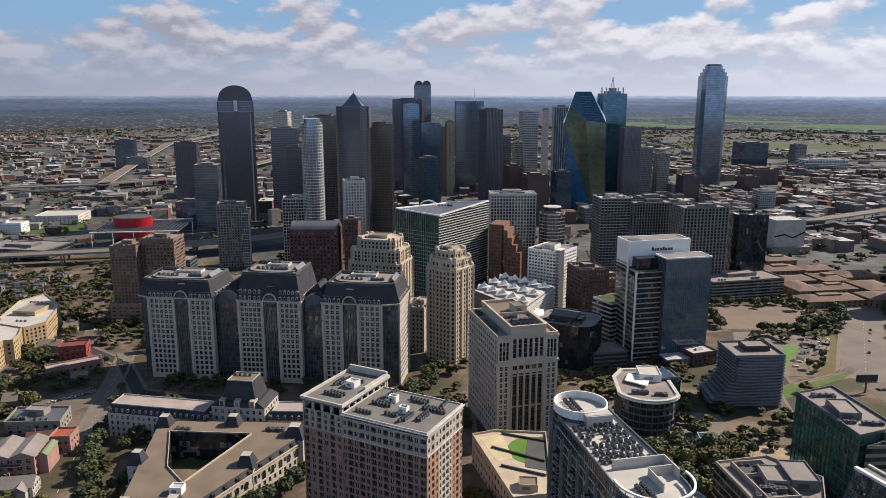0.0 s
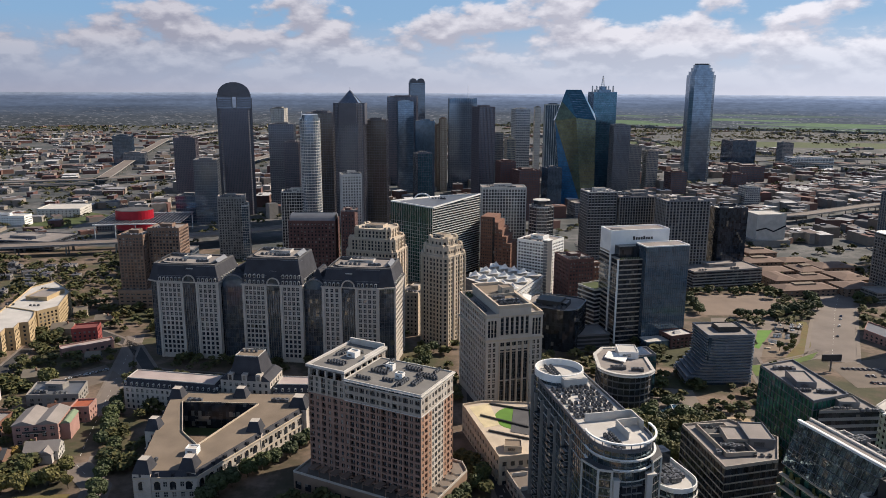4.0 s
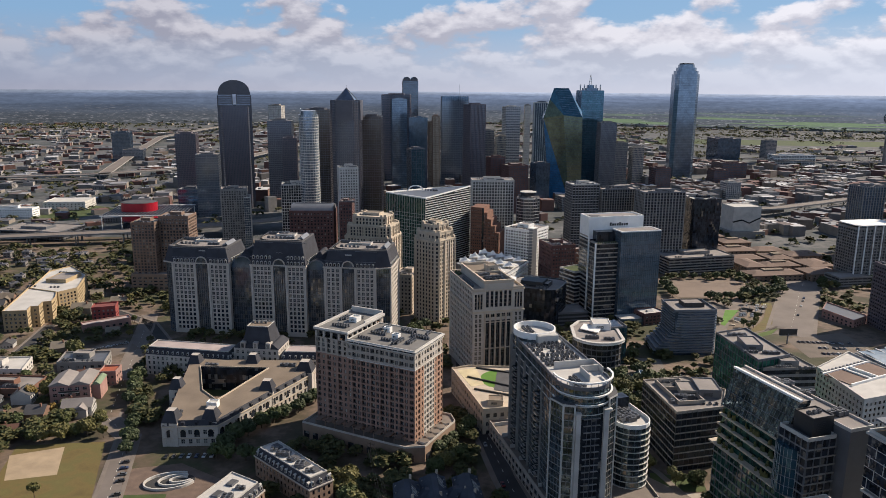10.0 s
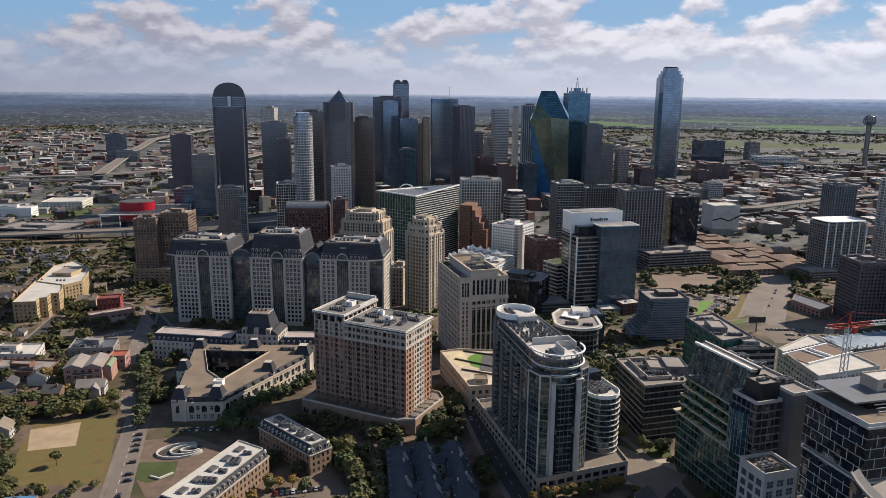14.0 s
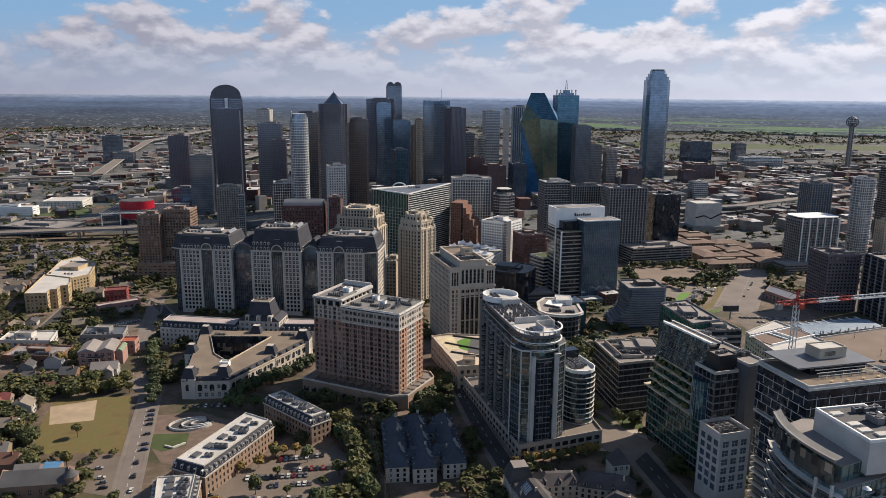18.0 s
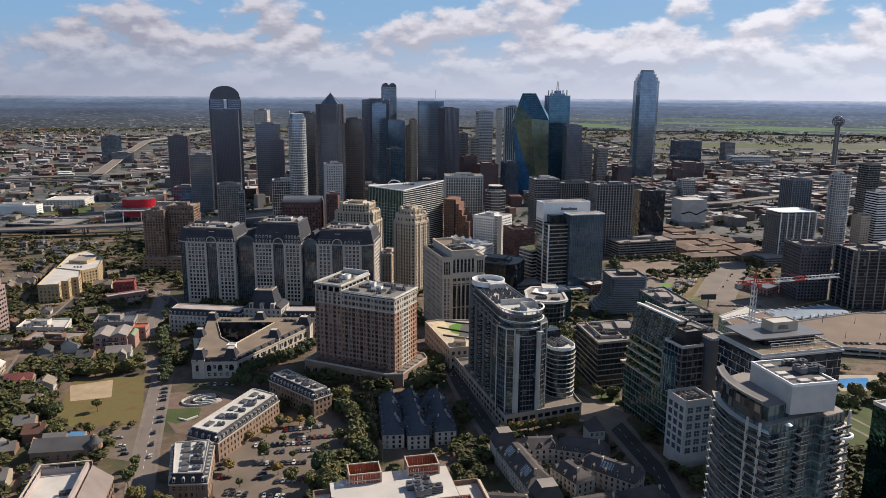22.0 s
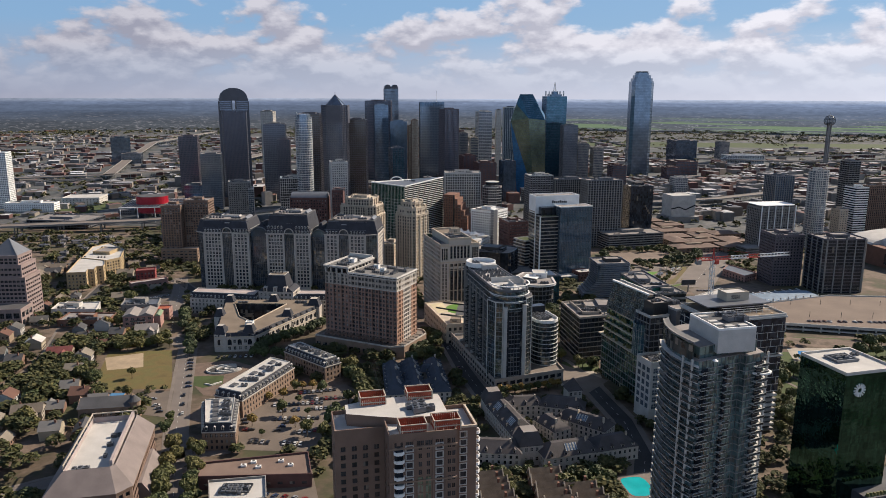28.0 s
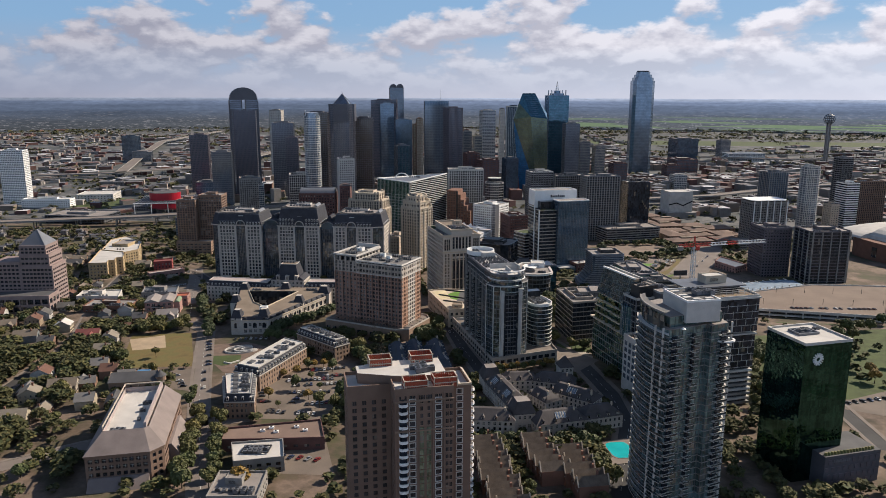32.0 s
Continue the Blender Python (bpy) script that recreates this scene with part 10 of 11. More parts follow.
def house_kind(w, d, h, rise, wing):
    """A gabled house: walls, roof with eaves, a cross wing, windows and a chimney."""
    walls = Build().prism(rect(w, d), -0.4, h)
    walls.add([(-w / 2, -d / 2, h), (-w / 2, d / 2, h), (-w / 2, 0, h + rise), (w / 2, -d / 2, h), (w / 2, d / 2, h), (w / 2, 0, h + rise)], [(0, 2, 1), (3, 4, 5)])
    o = 0.6
    tops = Build().add([(-w / 2 - o, -d / 2 - o, h - 0.25), (w / 2 + o, -d / 2 - o, h - 0.25), (w / 2 + o, 0, h + rise + 0.15), (-w / 2 - o, 0, h + rise + 0.15), (-w / 2 - o, d / 2 + o, h - 0.25), (w / 2 + o, d / 2 + o, h - 0.25)],
                       [(0, 1, 2, 3), (3, 2, 5, 4)])
    if wing:
        walls.prism(rect(w * 0.4, d * 0.5, w * 0.18, -d * 0.6), -0.4, h * 0.9)
        x0, x1, y0, y1 = w * 0.18 - w * 0.23, w * 0.18 + w * 0.23, -d * 0.9, 0
        tops.add([(x0, y0, h * 0.88), (x1, y0, h * 0.88), (x1, y1, h * 0.88), (x0, y1, h * 0.88), (w * 0.18, y0, h * 0.9 + rise * 0.75), (w * 0.18, y1, h * 0.9 + rise * 0.75)], [(1, 2, 5, 4), (3, 0, 4, 5), (0, 1, 4)])
    glaze = Build()
    for k in range(4):
        x = -w / 2 + w * (k + 0.5) / 4
        for z in ([1.5] if h < 5 else [1.5, 4.6]):
            glaze.box(x - 0.6, -d / 2 - 0.06, z - 0.7, x + 0.6, -d / 2 + 0.05, z + 0.7)
            glaze.box(w / 2 - 0.05, -d / 2 + d * (k + 0.5) / 4 - 0.5, z - 0.7, w / 2 + 0.06, -d / 2 + d * (k + 0.5) / 4 + 0.5, z + 0.7)
    stack = Build().prism(rect(0.9, 1.1, -w * 0.25, d * 0.12), h, h + rise + 1.2)
    return walls.mesh("wall", [SIDING]), tops.mesh("roof", [SHINGLE]), glaze.mesh("window", [WINDOW]), stack.mesh("chimney", [BRICK])


HOUSES = [house_kind(14, 10, 3.6, 3.2, True), house_kind(11, 12, 6.2, 3.4, False), house_kind(17, 11, 6.0, 3.6, True), house_kind(10, 9, 3.4, 2.6, False)]
HOUSE_LABELS = ["low gabled house with a cross wing under trees", "two-storey gabled house with a shingle roof", "large two-storey house with a cross wing", "small gabled cottage with a shingle roof"]


def house(x, y, yaw, k, walls=None, roof_mat=None, label=""):
    r = thing("house", label or HOUSE_LABELS[k], "house", x, y, yaw, group="neighbourhood houses")
    for nm, me in zip(("wall", "roof", "window", "chimney"), HOUSES[k]):
        ob = put(nm, me, r, kind="stuff" if nm == "window" else "")
        if nm == "roof" and roof_mat:
            ob.data = me.copy()
            ob.data.materials[0] = roof_mat
    s = (14, 12, 17, 10)[k]
    footprint(r, rect(s, s))


for k in range(8):
    house(-408 - 21 * (k % 4) - 8 * (k // 4), 262 + 24 * (k // 4) + 3 * (k % 2), 14 + 5 * (k % 3), 2, label="two-storey house with a grey gabled roof among trees")
house(-243, -14, 15, 2, roof_mat=REDROOF, label="two-storey house with a steep dull red roof")
house(-222, -20, 105, 1, label="two-storey house with a dark gabled roof")
house(-203, 44, 15, 2, roof_mat=ROOFGREY, label="two-storey house with a pale gabled roof")
house(-276, 8, 105, 1, roof_mat=ROOFWHITE, label="two-storey gabled house with a pale roof")
placed = 4
for tries in range(900):
    if placed >= 48:
        break
    x, y = rnd.uniform(-470, -150), rnd.uniform(-235, 320)
    if x < 70 - 0.72 * (y + 562) or x > -150 - 0.33 * max(0, y + 40) or within(OPEN, x, y) or not free(x, y, 9):
        continue
    house(x, y, rnd.choice((15, 105, 195, 285)) + rnd.uniform(-6, 6), rnd.choice((0, 0, 1, 1, 2, 3)))
    placed += 1


def crown_mesh(name, mat_leaf, radius, high, lobes, leaves, seed, size=0.95, skirt=0.35):
    """Leaf sprays on the shells of several lobes, with gaps between them."""
    q = random.Random(seed)
    centres = [(Vector((0, 0, high)), radius * 0.72)]
    for i in range(lobes):
        a = 2 * math.pi * (i + q.random() * 0.6) / lobes
        k = q.uniform(0.42, 0.62)
        centres.append((Vector((math.cos(a) * radius * k, math.sin(a) * radius * k, high + q.uniform(-skirt, 0.28) * radius)), radius * q.uniform(0.36, 0.55)))
    v, f = [], []
    for i in range(leaves):
        c, rad = q.choice(centres)
        d = Vector((q.gauss(0, 1), q.gauss(0, 1), q.gauss(0, 0.9) + 0.25)).normalized()
        p = c + d * rad * q.uniform(0.72, 1.06)
        n = (d + Vector((q.uniform(-0.8, 0.8), q.uniform(-0.8, 0.8), q.uniform(-0.2, 0.9)))).normalized()
        s = n.cross(Vector((q.uniform(-1, 1), q.uniform(-1, 1), q.uniform(-1, 1)))).normalized()
        t = n.cross(s)
        w, h = size * q.uniform(0.6, 1.25), size * q.uniform(0.5, 1.0)
        k = len(v)
        v += [tuple(p - s * w), tuple(p - t * h + n * 0.15), tuple(p + s * w), tuple(p + t * h + n * 0.2)]
        f.append((k, k + 1, k + 2, k + 3))
    me = bpy.data.meshes.new(name)
    me.from_pydata(v, [], f)
    me.materials.append(mat_leaf)
    me.update()
    return me


def trunk_mesh(high, thick, spread, seed):
    q = random.Random(seed)
    b = Build()
    b.cyl(0, 0, -0.3, high * 0.62, thick, 8, 0, thick * 0.6)
    for i in range(5):
        a = 2 * math.pi * (i + q.random() * 0.5) / 5
        z = high * q.uniform(0.45, 0.6)
        e = (math.cos(a) * spread, math.sin(a) * spread, high * q.uniform(0.95, 1.15))
        m = (e[0] * 0.45, e[1] * 0.45, (z + e[2]) / 2 + 0.4)
        b.beam((0, 0, z), m, thick * 0.34).beam(m, e, thick * 0.2)
    return b.mesh("trunk", [BARK])


TREES = {
    "oak": (trunk_mesh(5.5, 0.38, 2.6, 1), crown_mesh("crown", LEAFDARK, 5.4, 6.6, 8, 1000, 2, 1.0), "spreading dark green live oak", "oak tree"),
    "elm": (trunk_mesh(7.0, 0.32, 2.0, 3), crown_mesh("crown", LEAF, 4.2, 8.2, 7, 800, 4, 0.85, 0.6), "leafy green street tree", "tree"),
    "young": (trunk_mesh(4.2, 0.18, 1.1, 5), crown_mesh("crown", LEAF, 2.5, 4.9, 5, 420, 6, 0.6), "small young green tree", "tree"),
    "gold": (trunk_mesh(5.0, 0.24, 1.5, 7), crown_mesh("crown", LEAFGOLD, 3.3, 6.0, 6, 600, 8, 0.7), "tree in yellow autumn leaf", "autumn tree"),
    "wide": (trunk_mesh(7.5, 0.45, 3.2, 9), crown_mesh("crown", LEAF, 6.4, 8.6, 9, 1200, 10, 1.1), "broad green shade tree among houses", "tree"),
}
COPSE = []


def tree(x, y, kind="elm", s=1.0, where=""):
    trunk, crown, label, cat = TREES[kind]
    r = thing("tree", label + (" " + where if where else ""), cat, x, y, rnd.uniform(0, 360), group="trees")
    k = s * rnd.uniform(0.85, 1.15)
    r.scale = (k, k, k * rnd.uniform(0.9, 1.1))
    put("trunk", trunk, r)
    put("crown", crown, r)
    COPSE.append((x, y))


def row(a, b, n, kind, where, jitter=1.2, s=1.0):
    for i in range(n):
        p = Vector(a).lerp(Vector(b), (i + 0.5) / n)
        x, y = p.x + rnd.uniform(-jitter, jitter), p.y + rnd.uniform(-jitter, jitter)
        if free(x, y, 1.0, roads=False):
            tree(x, y, kind, s, where)


row((-100, 2), (-60, 78), 9, "oak", "along a hotel front", 1.5, 0.95)
row((-104, -4), (-70, -8), 4, "oak", "along a hotel drive", 1.5, 0.8)
row((-172, 60), (-148, -8), 8, "oak", "beside a street", 2.0, 0.85)
row((-200, 118), (-176, 55), 6, "oak", "beside a street", 2.0, 0.9)
row((-24, -24), (4, -112), 12, "wide", "beside a rail line", 3.0, 0.8)
row((-18, -100), (-4, -150), 7, "wide", "behind a car park", 4.0, 0.85)
row((-44, -108), (-14, -140), 5, "elm", "in a car park", 4.0, 0.9)
row((-70, -108), (-40, -128), 3, "gold", "in a car park", 4.0, 0.8)
row((-56, -66), (-34, -60), 4, "gold", "beside a brick block", 2.0, 0.8)
row((-60, -86), (-52, -64), 3, "elm", "beside a brick block", 1.5, 0.7)
row((-50, -78), (-20, -84), 3, "elm", "in a car park", 3.0, 0.8)
row((76, -68), (126, -48), 10, "gold", "along a podium", 1.0, 0.75)
row((124, 30), (132, -4), 6, "elm", "along a street beside an office", 1.0, 0.8)
row((134, -8), (156, -14), 6, "elm", "in front of an office", 2.0, 0.75)
row((82, -70), (120, -54), 5, "young", "along a podium", 1.0, 1.0)
row((20, 6), (36, 44), 5, "oak", "beside an apartment tower", 1.5, 0.8)
row((18, -14), (34, 8), 4, "wide", "beside an apartment tower", 2.0, 0.7)
row((-28, 190), (-8, 215), 5, "oak", "between office blocks", 3.0, 0.9)
row((-22, 228), (-6, 246), 3, "oak", "between office blocks", 2.0, 0.9)
row((106, 84), (180, 96), 9, "oak", "in a planted court", 5.0, 1.0)
row((112, 112), (164, 122), 8, "oak", "in a planted court", 3.0, 1.05)
row((116, 100), (166, 108), 8, "wide", "in a planted court", 3.0, 0.95)
row((128, 84), (160, 78), 5, "oak", "in a planted court", 3.0, 1.0)
row((134, 140), (160, 150), 4, "oak", "in a planted court", 3.0, 0.8)
row((120, 68), (196, 74), 9, "wide", "in a planted court", 5.0, 0.9)
row((104, 104), (128, 118), 4, "oak", "in a planted court", 4.0, 0.9)
row((168, 108), (198, 160), 6, "young", "in a planted court", 3.0, 1.0)
row((120, 40), (128, 84), 5, "oak", "beside an office", 2.0, 0.8)
row((176, 232), (214, 262), 6, "young", "on a court", 3.0, 1.0)
row((238, 376), (300, 379), 9, "oak", "round an empty lot", 1.5, 0.8)
row((304, 382), (346, 408), 6, "oak", "round an empty lot", 2.0, 1.0)
row((232, 376), (236, 462), 7, "oak", "round an empty lot", 2.5, 0.9)
row((242, 466), (346, 476), 8, "oak", "round an empty lot", 2.5, 0.8)
row((350, 408), (364, 466), 6, "oak", "beside brown pavilions", 2.0, 1.0)
row((402, 446), (470, 462), 6, "oak", "beside brown pavilions", 4.0, 1.0)
for x, y in ((270, 268), (276, 274), (282, 286), (268, 276), (287, 300)):
    tree(x, y, "elm", 0.65, "on a building site")
row((270, -40), (420, 66), 15, "wide", "in a park", 8.0, 0.8)
row((262, -64), (286, -6), 6, "wide", "in a park", 3.0, 0.8)
row((330, -70), (440, 20), 8, "gold", "in a park", 9.0, 1.1)
row((246, -120), (276, -60), 6, "elm", "beside an office", 3.0, 0.9)
row((110, -190), (140, -214), 7, "wide", "beside a pool terrace", 3.0, 0.9)
row((104, -174), (150, -176), 6, "oak", "beside slate apartments", 3.0, 0.7)
row((72, -168), (104, -172), 5, "oak", "beside slate apartments", 2.0, 0.6)
row((86, -190), (98, -240), 6, "elm", "between townhouses", 2.0, 0.7)
row((-88, -150), (-60, -245), 10, "elm", "along a street", 2.5, 0.9)
row((-100, -150), (-78, -236), 9, "wide", "along a street", 2.5, 0.75)
row((-118, -114), (-110, -140), 3, "elm", "along a street", 1.0, 0.7)
row((-94, -26), (-86, -72), 5, "oak", "beside a hotel forecourt", 2.0, 0.7)
row((-175, 20), (-145, -62), 7, "elm", "beside an empty lot", 2.0, 0.7)
row((-216, -2), (-180, 16), 6, "wide", "beside an empty lot", 2.0, 0.7)
row((-214, -46), (-178, -74), 6, "wide", "beside an empty lot", 2.5, 0.8)
tree(-172, -50, "young", 1.2, "on an empty lot")
for x, y in ((-66, -84), (-58, -78), (-46, -86), (-34, -70), (-36, -104), (-52, -104), (-66, -120), (-40, -120), (-30, -132), (-56, -134), (-20, -96), (-14, -84)):
    tree(x, y, rnd.choice(("elm", "young", "gold", "elm")), 0.85, "on a planted strip between parked cars")
row((-236, 28), (-196, 20), 4, "elm", "among houses", 4.0, 0.8)
row((-230, 34), (-200, 26), 3, "gold", "among houses", 3.0, 0.7)
tree(-48, -232, "gold", 1.5, "behind low shops")
tree(-243, 58, "gold", 1.2, "between houses")
tree(-218, 40, "gold", 1.0, "between houses")
count = 0
for tries in range(5000):
    if count >= 50:
        break
    x, y = rnd.uniform(-430, -140), rnd.uniform(-250, 320)
    if x < 66 - 0.70 * (y + 562) or x > -140 - 0.3 * max(0, y + 60) or within(OPEN, x, y) or not free(x, y, 2.2) or any(math.hypot(x - a, y - c) < 6 for a, c in COPSE):
        continue
    tree(x, y, rnd.choice(("wide", "oak", "elm", "wide", "elm", "oak", "elm", "young")), rnd.uniform(0.7, 1.0), "among houses")
    count += 1

# the rest of the tree cover, joined
q = random.Random(8)
v, f = [], []


def clump(x, y, s, n, leaf=1.0):
    z = ground_z(y)
    for i in range(n):
        a, e = q.uniform(0, 2 * math.pi), q.uniform(-0.2, 1.2)
        rr = s * q.uniform(0.6, 1.0)
        p = Vector((x + rr * math.cos(a) * math.cos(e), y + rr * math.sin(a) * math.cos(e), z + s * 0.75 + rr * 0.75 * math.sin(e)))
        t = Vector((q.uniform(-1, 1), q.uniform(-1, 1), q.uniform(-0.6, 0.6))).normalized()
        u = t.cross(Vector((q.uniform(-0.5, 0.5), q.uniform(-0.5, 0.5), 1))).normalized()
        k, w = len(v), s * leaf * q.uniform(0.3, 0.55)
        v.extend([tuple(p - t * w), tuple(p - u * w), tuple(p + t * w), tuple(p + u * w)])
        f.append((k, k + 1, k + 2, k + 3))


def woods(x0, x1, y0, y1, n, s=5.0, leaves=26, leaf=1.0):
    for i in range(n):
        x, y = q.uniform(x0, x1), q.uniform(y0, y1)
        if free(x, y, 3.0):
            clump(x, y, s * q.uniform(0.7, 1.3), leaves, leaf)


def grove(cx, cy, w, d, n, s=5.0, leaves=26):
    for i in range(n):
        x, y = cx + q.gauss(0, w), cy + q.gauss(0, d)
        if free(x, y, 3.0):
            clump(x, y, s * q.uniform(0.7, 1.3), leaves)


woods(-430, -140, -250, 330, 560, 3.4, 70, 0.65)
woods(-400, -140, -250, 160, 480, 4.8, 170, 0.5)
woods(-262, -205, -90, 20, 110, 5.4, 220, 0.42)
woods(-300, -190, -200, -30, 120, 6.0, 220, 0.42)
woods(-330, -120, 120, 340, 220, 4.2, 60, 0.8)
woods(-420, -230, -260, -40, 150, 5.2, 150, 0.5)
woods(-64, 12, -50, 30, 90, 4.4, 170, 0.5)
woods(14, 40, -40, 60, 40, 3.6, 150, 0.5)
woods(-60, -10, 95, 190, 60, 4.2, 120, 0.6)
woods(-18, 6, -170, -40, 60, 4.6, 170, 0.5)
woods(120, 170, -240, -150, 60, 4.4, 170, 0.5)
woods(56, 165, -200, -70, 150, 3.2, 130, 0.55)
woods(40, 70, -120, -30, 40, 3.6, 150, 0.5)
woods(196, 262, -260, -120, 60, 4.2, 150, 0.5)
woods(-60, 30, 170, 340, 40, 3.6, 40)
woods(90, 260, 60, 300, 220, 3.6, 40)
woods(20, 150, 40, 300, 120, 3.4, 40)
woods(150, 300, -260, -60, 170, 3.6, 44)
woods(100, 240, -120, 10, 90, 3.2, 44)
woods(-30, 60, -260, -110, 60, 3.2, 44)
woods(-140, 20, 100, 210, 90, 3.4, 40)
woods(60, 160, -250, -160, 130, 3.4, 44)
woods(-110, -30, -260, -150, 90, 3.2, 44)
woods(-700, -330, 140, 560, 420, 5.0, 60, 0.7)
woods(-480, -210, 330, 520, 160, 4.6, 30)
woods(-200, -120, 880, 960, 60, 5.0)
woods(-260, 40, 640, 800, 150, 5.0)
woods(40, 330, 560, 880, 130, 4.5)
woods(240, 520, 340, 620, 330, 4.5, 30)
woods(250, 480, -120, 70, 110, 3.4, 34)
woods(300, 900, 640, 1300, 320, 5.0)
woods(-1300, -330, 560, 1400, 700, 5.0, 20)
for i in range(120):
    grove(q.uniform(-3600, -500), q.uniform(1300, 3600), 50, 35, 16, 7.0, 12)
for i in range(110):
    grove(q.uniform(300, 3600), q.uniform(1300, 3300), 50, 35, 14, 7.0, 12)
for i in range(60):
    grove(q.uniform(-700, 900), q.uniform(1650, 3800), 60, 35, 16, 7.5, 12)
for i in range(60):
    # groves added behind the view, unseen, for the glass to reflect
    grove(q.uniform(-700, 700), q.uniform(-1400, -600), 60, 40, 16, 7.0, 14)
for i in range(170):
    grove(q.uniform(-3300, 3500), q.uniform(3000, 4300), 110, 40, 22, 9.0, 8)
me = bpy.data.meshes.new("tree_cover")
me.from_pydata(v, [], f)
me.materials.append(FARLEAF)
me.update()
tagged(new("tree_cover", me), label="dense tree cover between houses and out to the plain", category="trees", kind="stuff")

# the low town around and beyond
spread = Build()
SINGLES = [0]


def low_town(x0, x1, y0, y1, n, size=(12, 40), high=(4, 9), yaw=14):
    for i in range(n):
        x, y = q.uniform(x0, x1), q.uniform(y0, y1)
        w, d, h = q.uniform(*size), q.uniform(*size), q.uniform(*high)
        if not free(x, y, max(w, d) * 0.6):
            continue
        z, a = ground_z(y), yaw + q.choice((0, 0, 0, 30)) + q.uniform(-2, 2)
        cs, sn = math.cos(radians(a)), math.sin(radians(a))
        p = [(x + cs * u - sn * t, y + sn * u + cs * t) for u, t in ((-w / 2, -d / 2), (w / 2, -d / 2), (w / 2, d / 2), (-w / 2, d / 2))]
        near = x < 800 and y < 1250 and y > 0 and SINGLES[0] < 130
        b = Build() if near else spread
        b.prism(p, z - 1, z + h, 1, 0)
        if near:
            SINGLES[0] += 1
            for k in range(3):
                zz = z + 1.5 + k * 3.2
                if zz + 1.5 < z + h:
                    for i in range(4):
                        (ax, ay), (cx, cy) = p[i], p[(i + 1) % 4]
                        L = math.hypot(cx - ax, cy - ay)
                        nx, ny = (cy - ay) / L * 0.06, -(cx - ax) / L * 0.06
                        for e in range(int(L // 4)):
                            t0, t1 = (e + 0.28) * 4 / L, (e + 0.72) * 4 / L
                            b.add([(ax + (cx - ax) * t0 + nx, ay + (cy - ay) * t0 + ny, zz), (ax + (cx - ax) * t1 + nx, ay + (cy - ay) * t1 + ny, zz), (ax + (cx - ax) * t1 + nx, ay + (cy - ay) * t1 + ny, zz + 1.5), (ax + (cx - ax) * t0 + nx, ay + (cy - ay) * t0 + ny, zz + 1.5)], [(0, 1, 2, 3)], 2)
        if near or q.random() < 0.6:
            c = (x + q.uniform(-0.2, 0.2) * w, y + q.uniform(-0.2, 0.2) * d)
            b.obox(c, a, w * q.uniform(0.1, 0.35), d * q.uniform(0.1, 0.3), z + h, z + h + q.uniform(1, 2.5), 0)
        if near:
            tagged(new("low_building", b.mesh("low_building", [FARROOF, FARWALL, WINDOW])), label=q.choice(("low flat-roofed brick block with small windows", "low flat-roofed warehouse block with roof plant", "low concrete block with a flat grey roof")), category="building", group="low town blocks")


low_town(-700, -420, 180, 520, 120, (8, 12), (4, 8))
low_town(-1300, -560, 640, 1250, 150, (12, 28), (5, 11))
low_town(-2600, -620, 1150, 2100, 800, (12, 37), (5, 12), 20)
low_town(-3600, -700, 2000, 3200, 800, (16, 49), (5, 12), 20)
low_town(-640, 420, 850, 1650, 260, (14, 28), (8, 26), 12)
low_town(430, 900, 780, 1400, 260, (16, 32), (8, 18), 12)
low_town(560, 1300, 1150, 1900, 260, (16, 34), (6, 18), 12)
low_town(900, 2600, 1500, 2600, 260, (17, 43), (5, 11), 12)
low_town(-600, 700, 1700, 3200, 420, (16, 43), (6, 13), 12)
low_town(300, 3400, 3050, 4200, 70, (19, 55), (5, 12), 12)
low_town(-3600, 300, 3300, 4300, 110, (19, 55), (5, 12), 12)
low_town(560, 1000, 480, 800, 60, (14, 24), (6, 14), 12)
# blocks never in view, added behind it to show in glass reflections
low_town(-900, 900, -1500, -620, 260, (14, 30), (5, 30), 12)
tagged(structure("low_town", spread, [FARROOF, FARWALL], "low town of flat-roofed blocks out to the plain", "buildings", "stuff"))


def car_parts():
    """A saloon: body with a shaped profile, glasshouse, four wheels."""
    prof = [(-2.25, 0.35), (2.25, 0.35), (2.3, 0.75), (1.35, 0.95), (-1.75, 1.0), (-2.3, 0.85)]
    n = len(prof)
    body = Build().add([(x, -0.88, z) for x, z in prof] + [(x, 0.88, z) for x, z in prof], [tuple(range(n)), tuple(range(2 * n - 1, n - 1, -1))] + [(i, n + i, n + (i + 1) % n, (i + 1) % n) for i in range(n)])
    body.prism([(-1.3, -0.66), (0.35, -0.66), (0.35, 0.66), (-1.3, 0.66)], 1.42, 1.47)
    cab = Build().prism([(-1.75, -0.8), (1.1, -0.8), (1.1, 0.8), (-1.75, 0.8)], 0.95, 1.43, top=[(-1.3, -0.66), (0.35, -0.66), (0.35, 0.66), (-1.3, 0.66)])
    wheel = Build()
    k = 10
    ring = [(0.33 * math.cos(2 * math.pi * i / k), 0.33 * math.sin(2 * math.pi * i / k)) for i in range(k)]
    wheel.add([(x, -0.11, z) for x, z in ring] + [(x, 0.11, z) for x, z in ring], [tuple(range(k)), tuple(range(2 * k - 1, k - 1, -1))] + [(i, k + i, k + (i + 1) % k, (i + 1) % k) for i in range(k)])
    return body.mesh("body", [CARPAINT]), cab.mesh("glasshouse", [GLASSBLACK]), wheel.mesh("wheel", [TYRE])


CAR = car_parts()


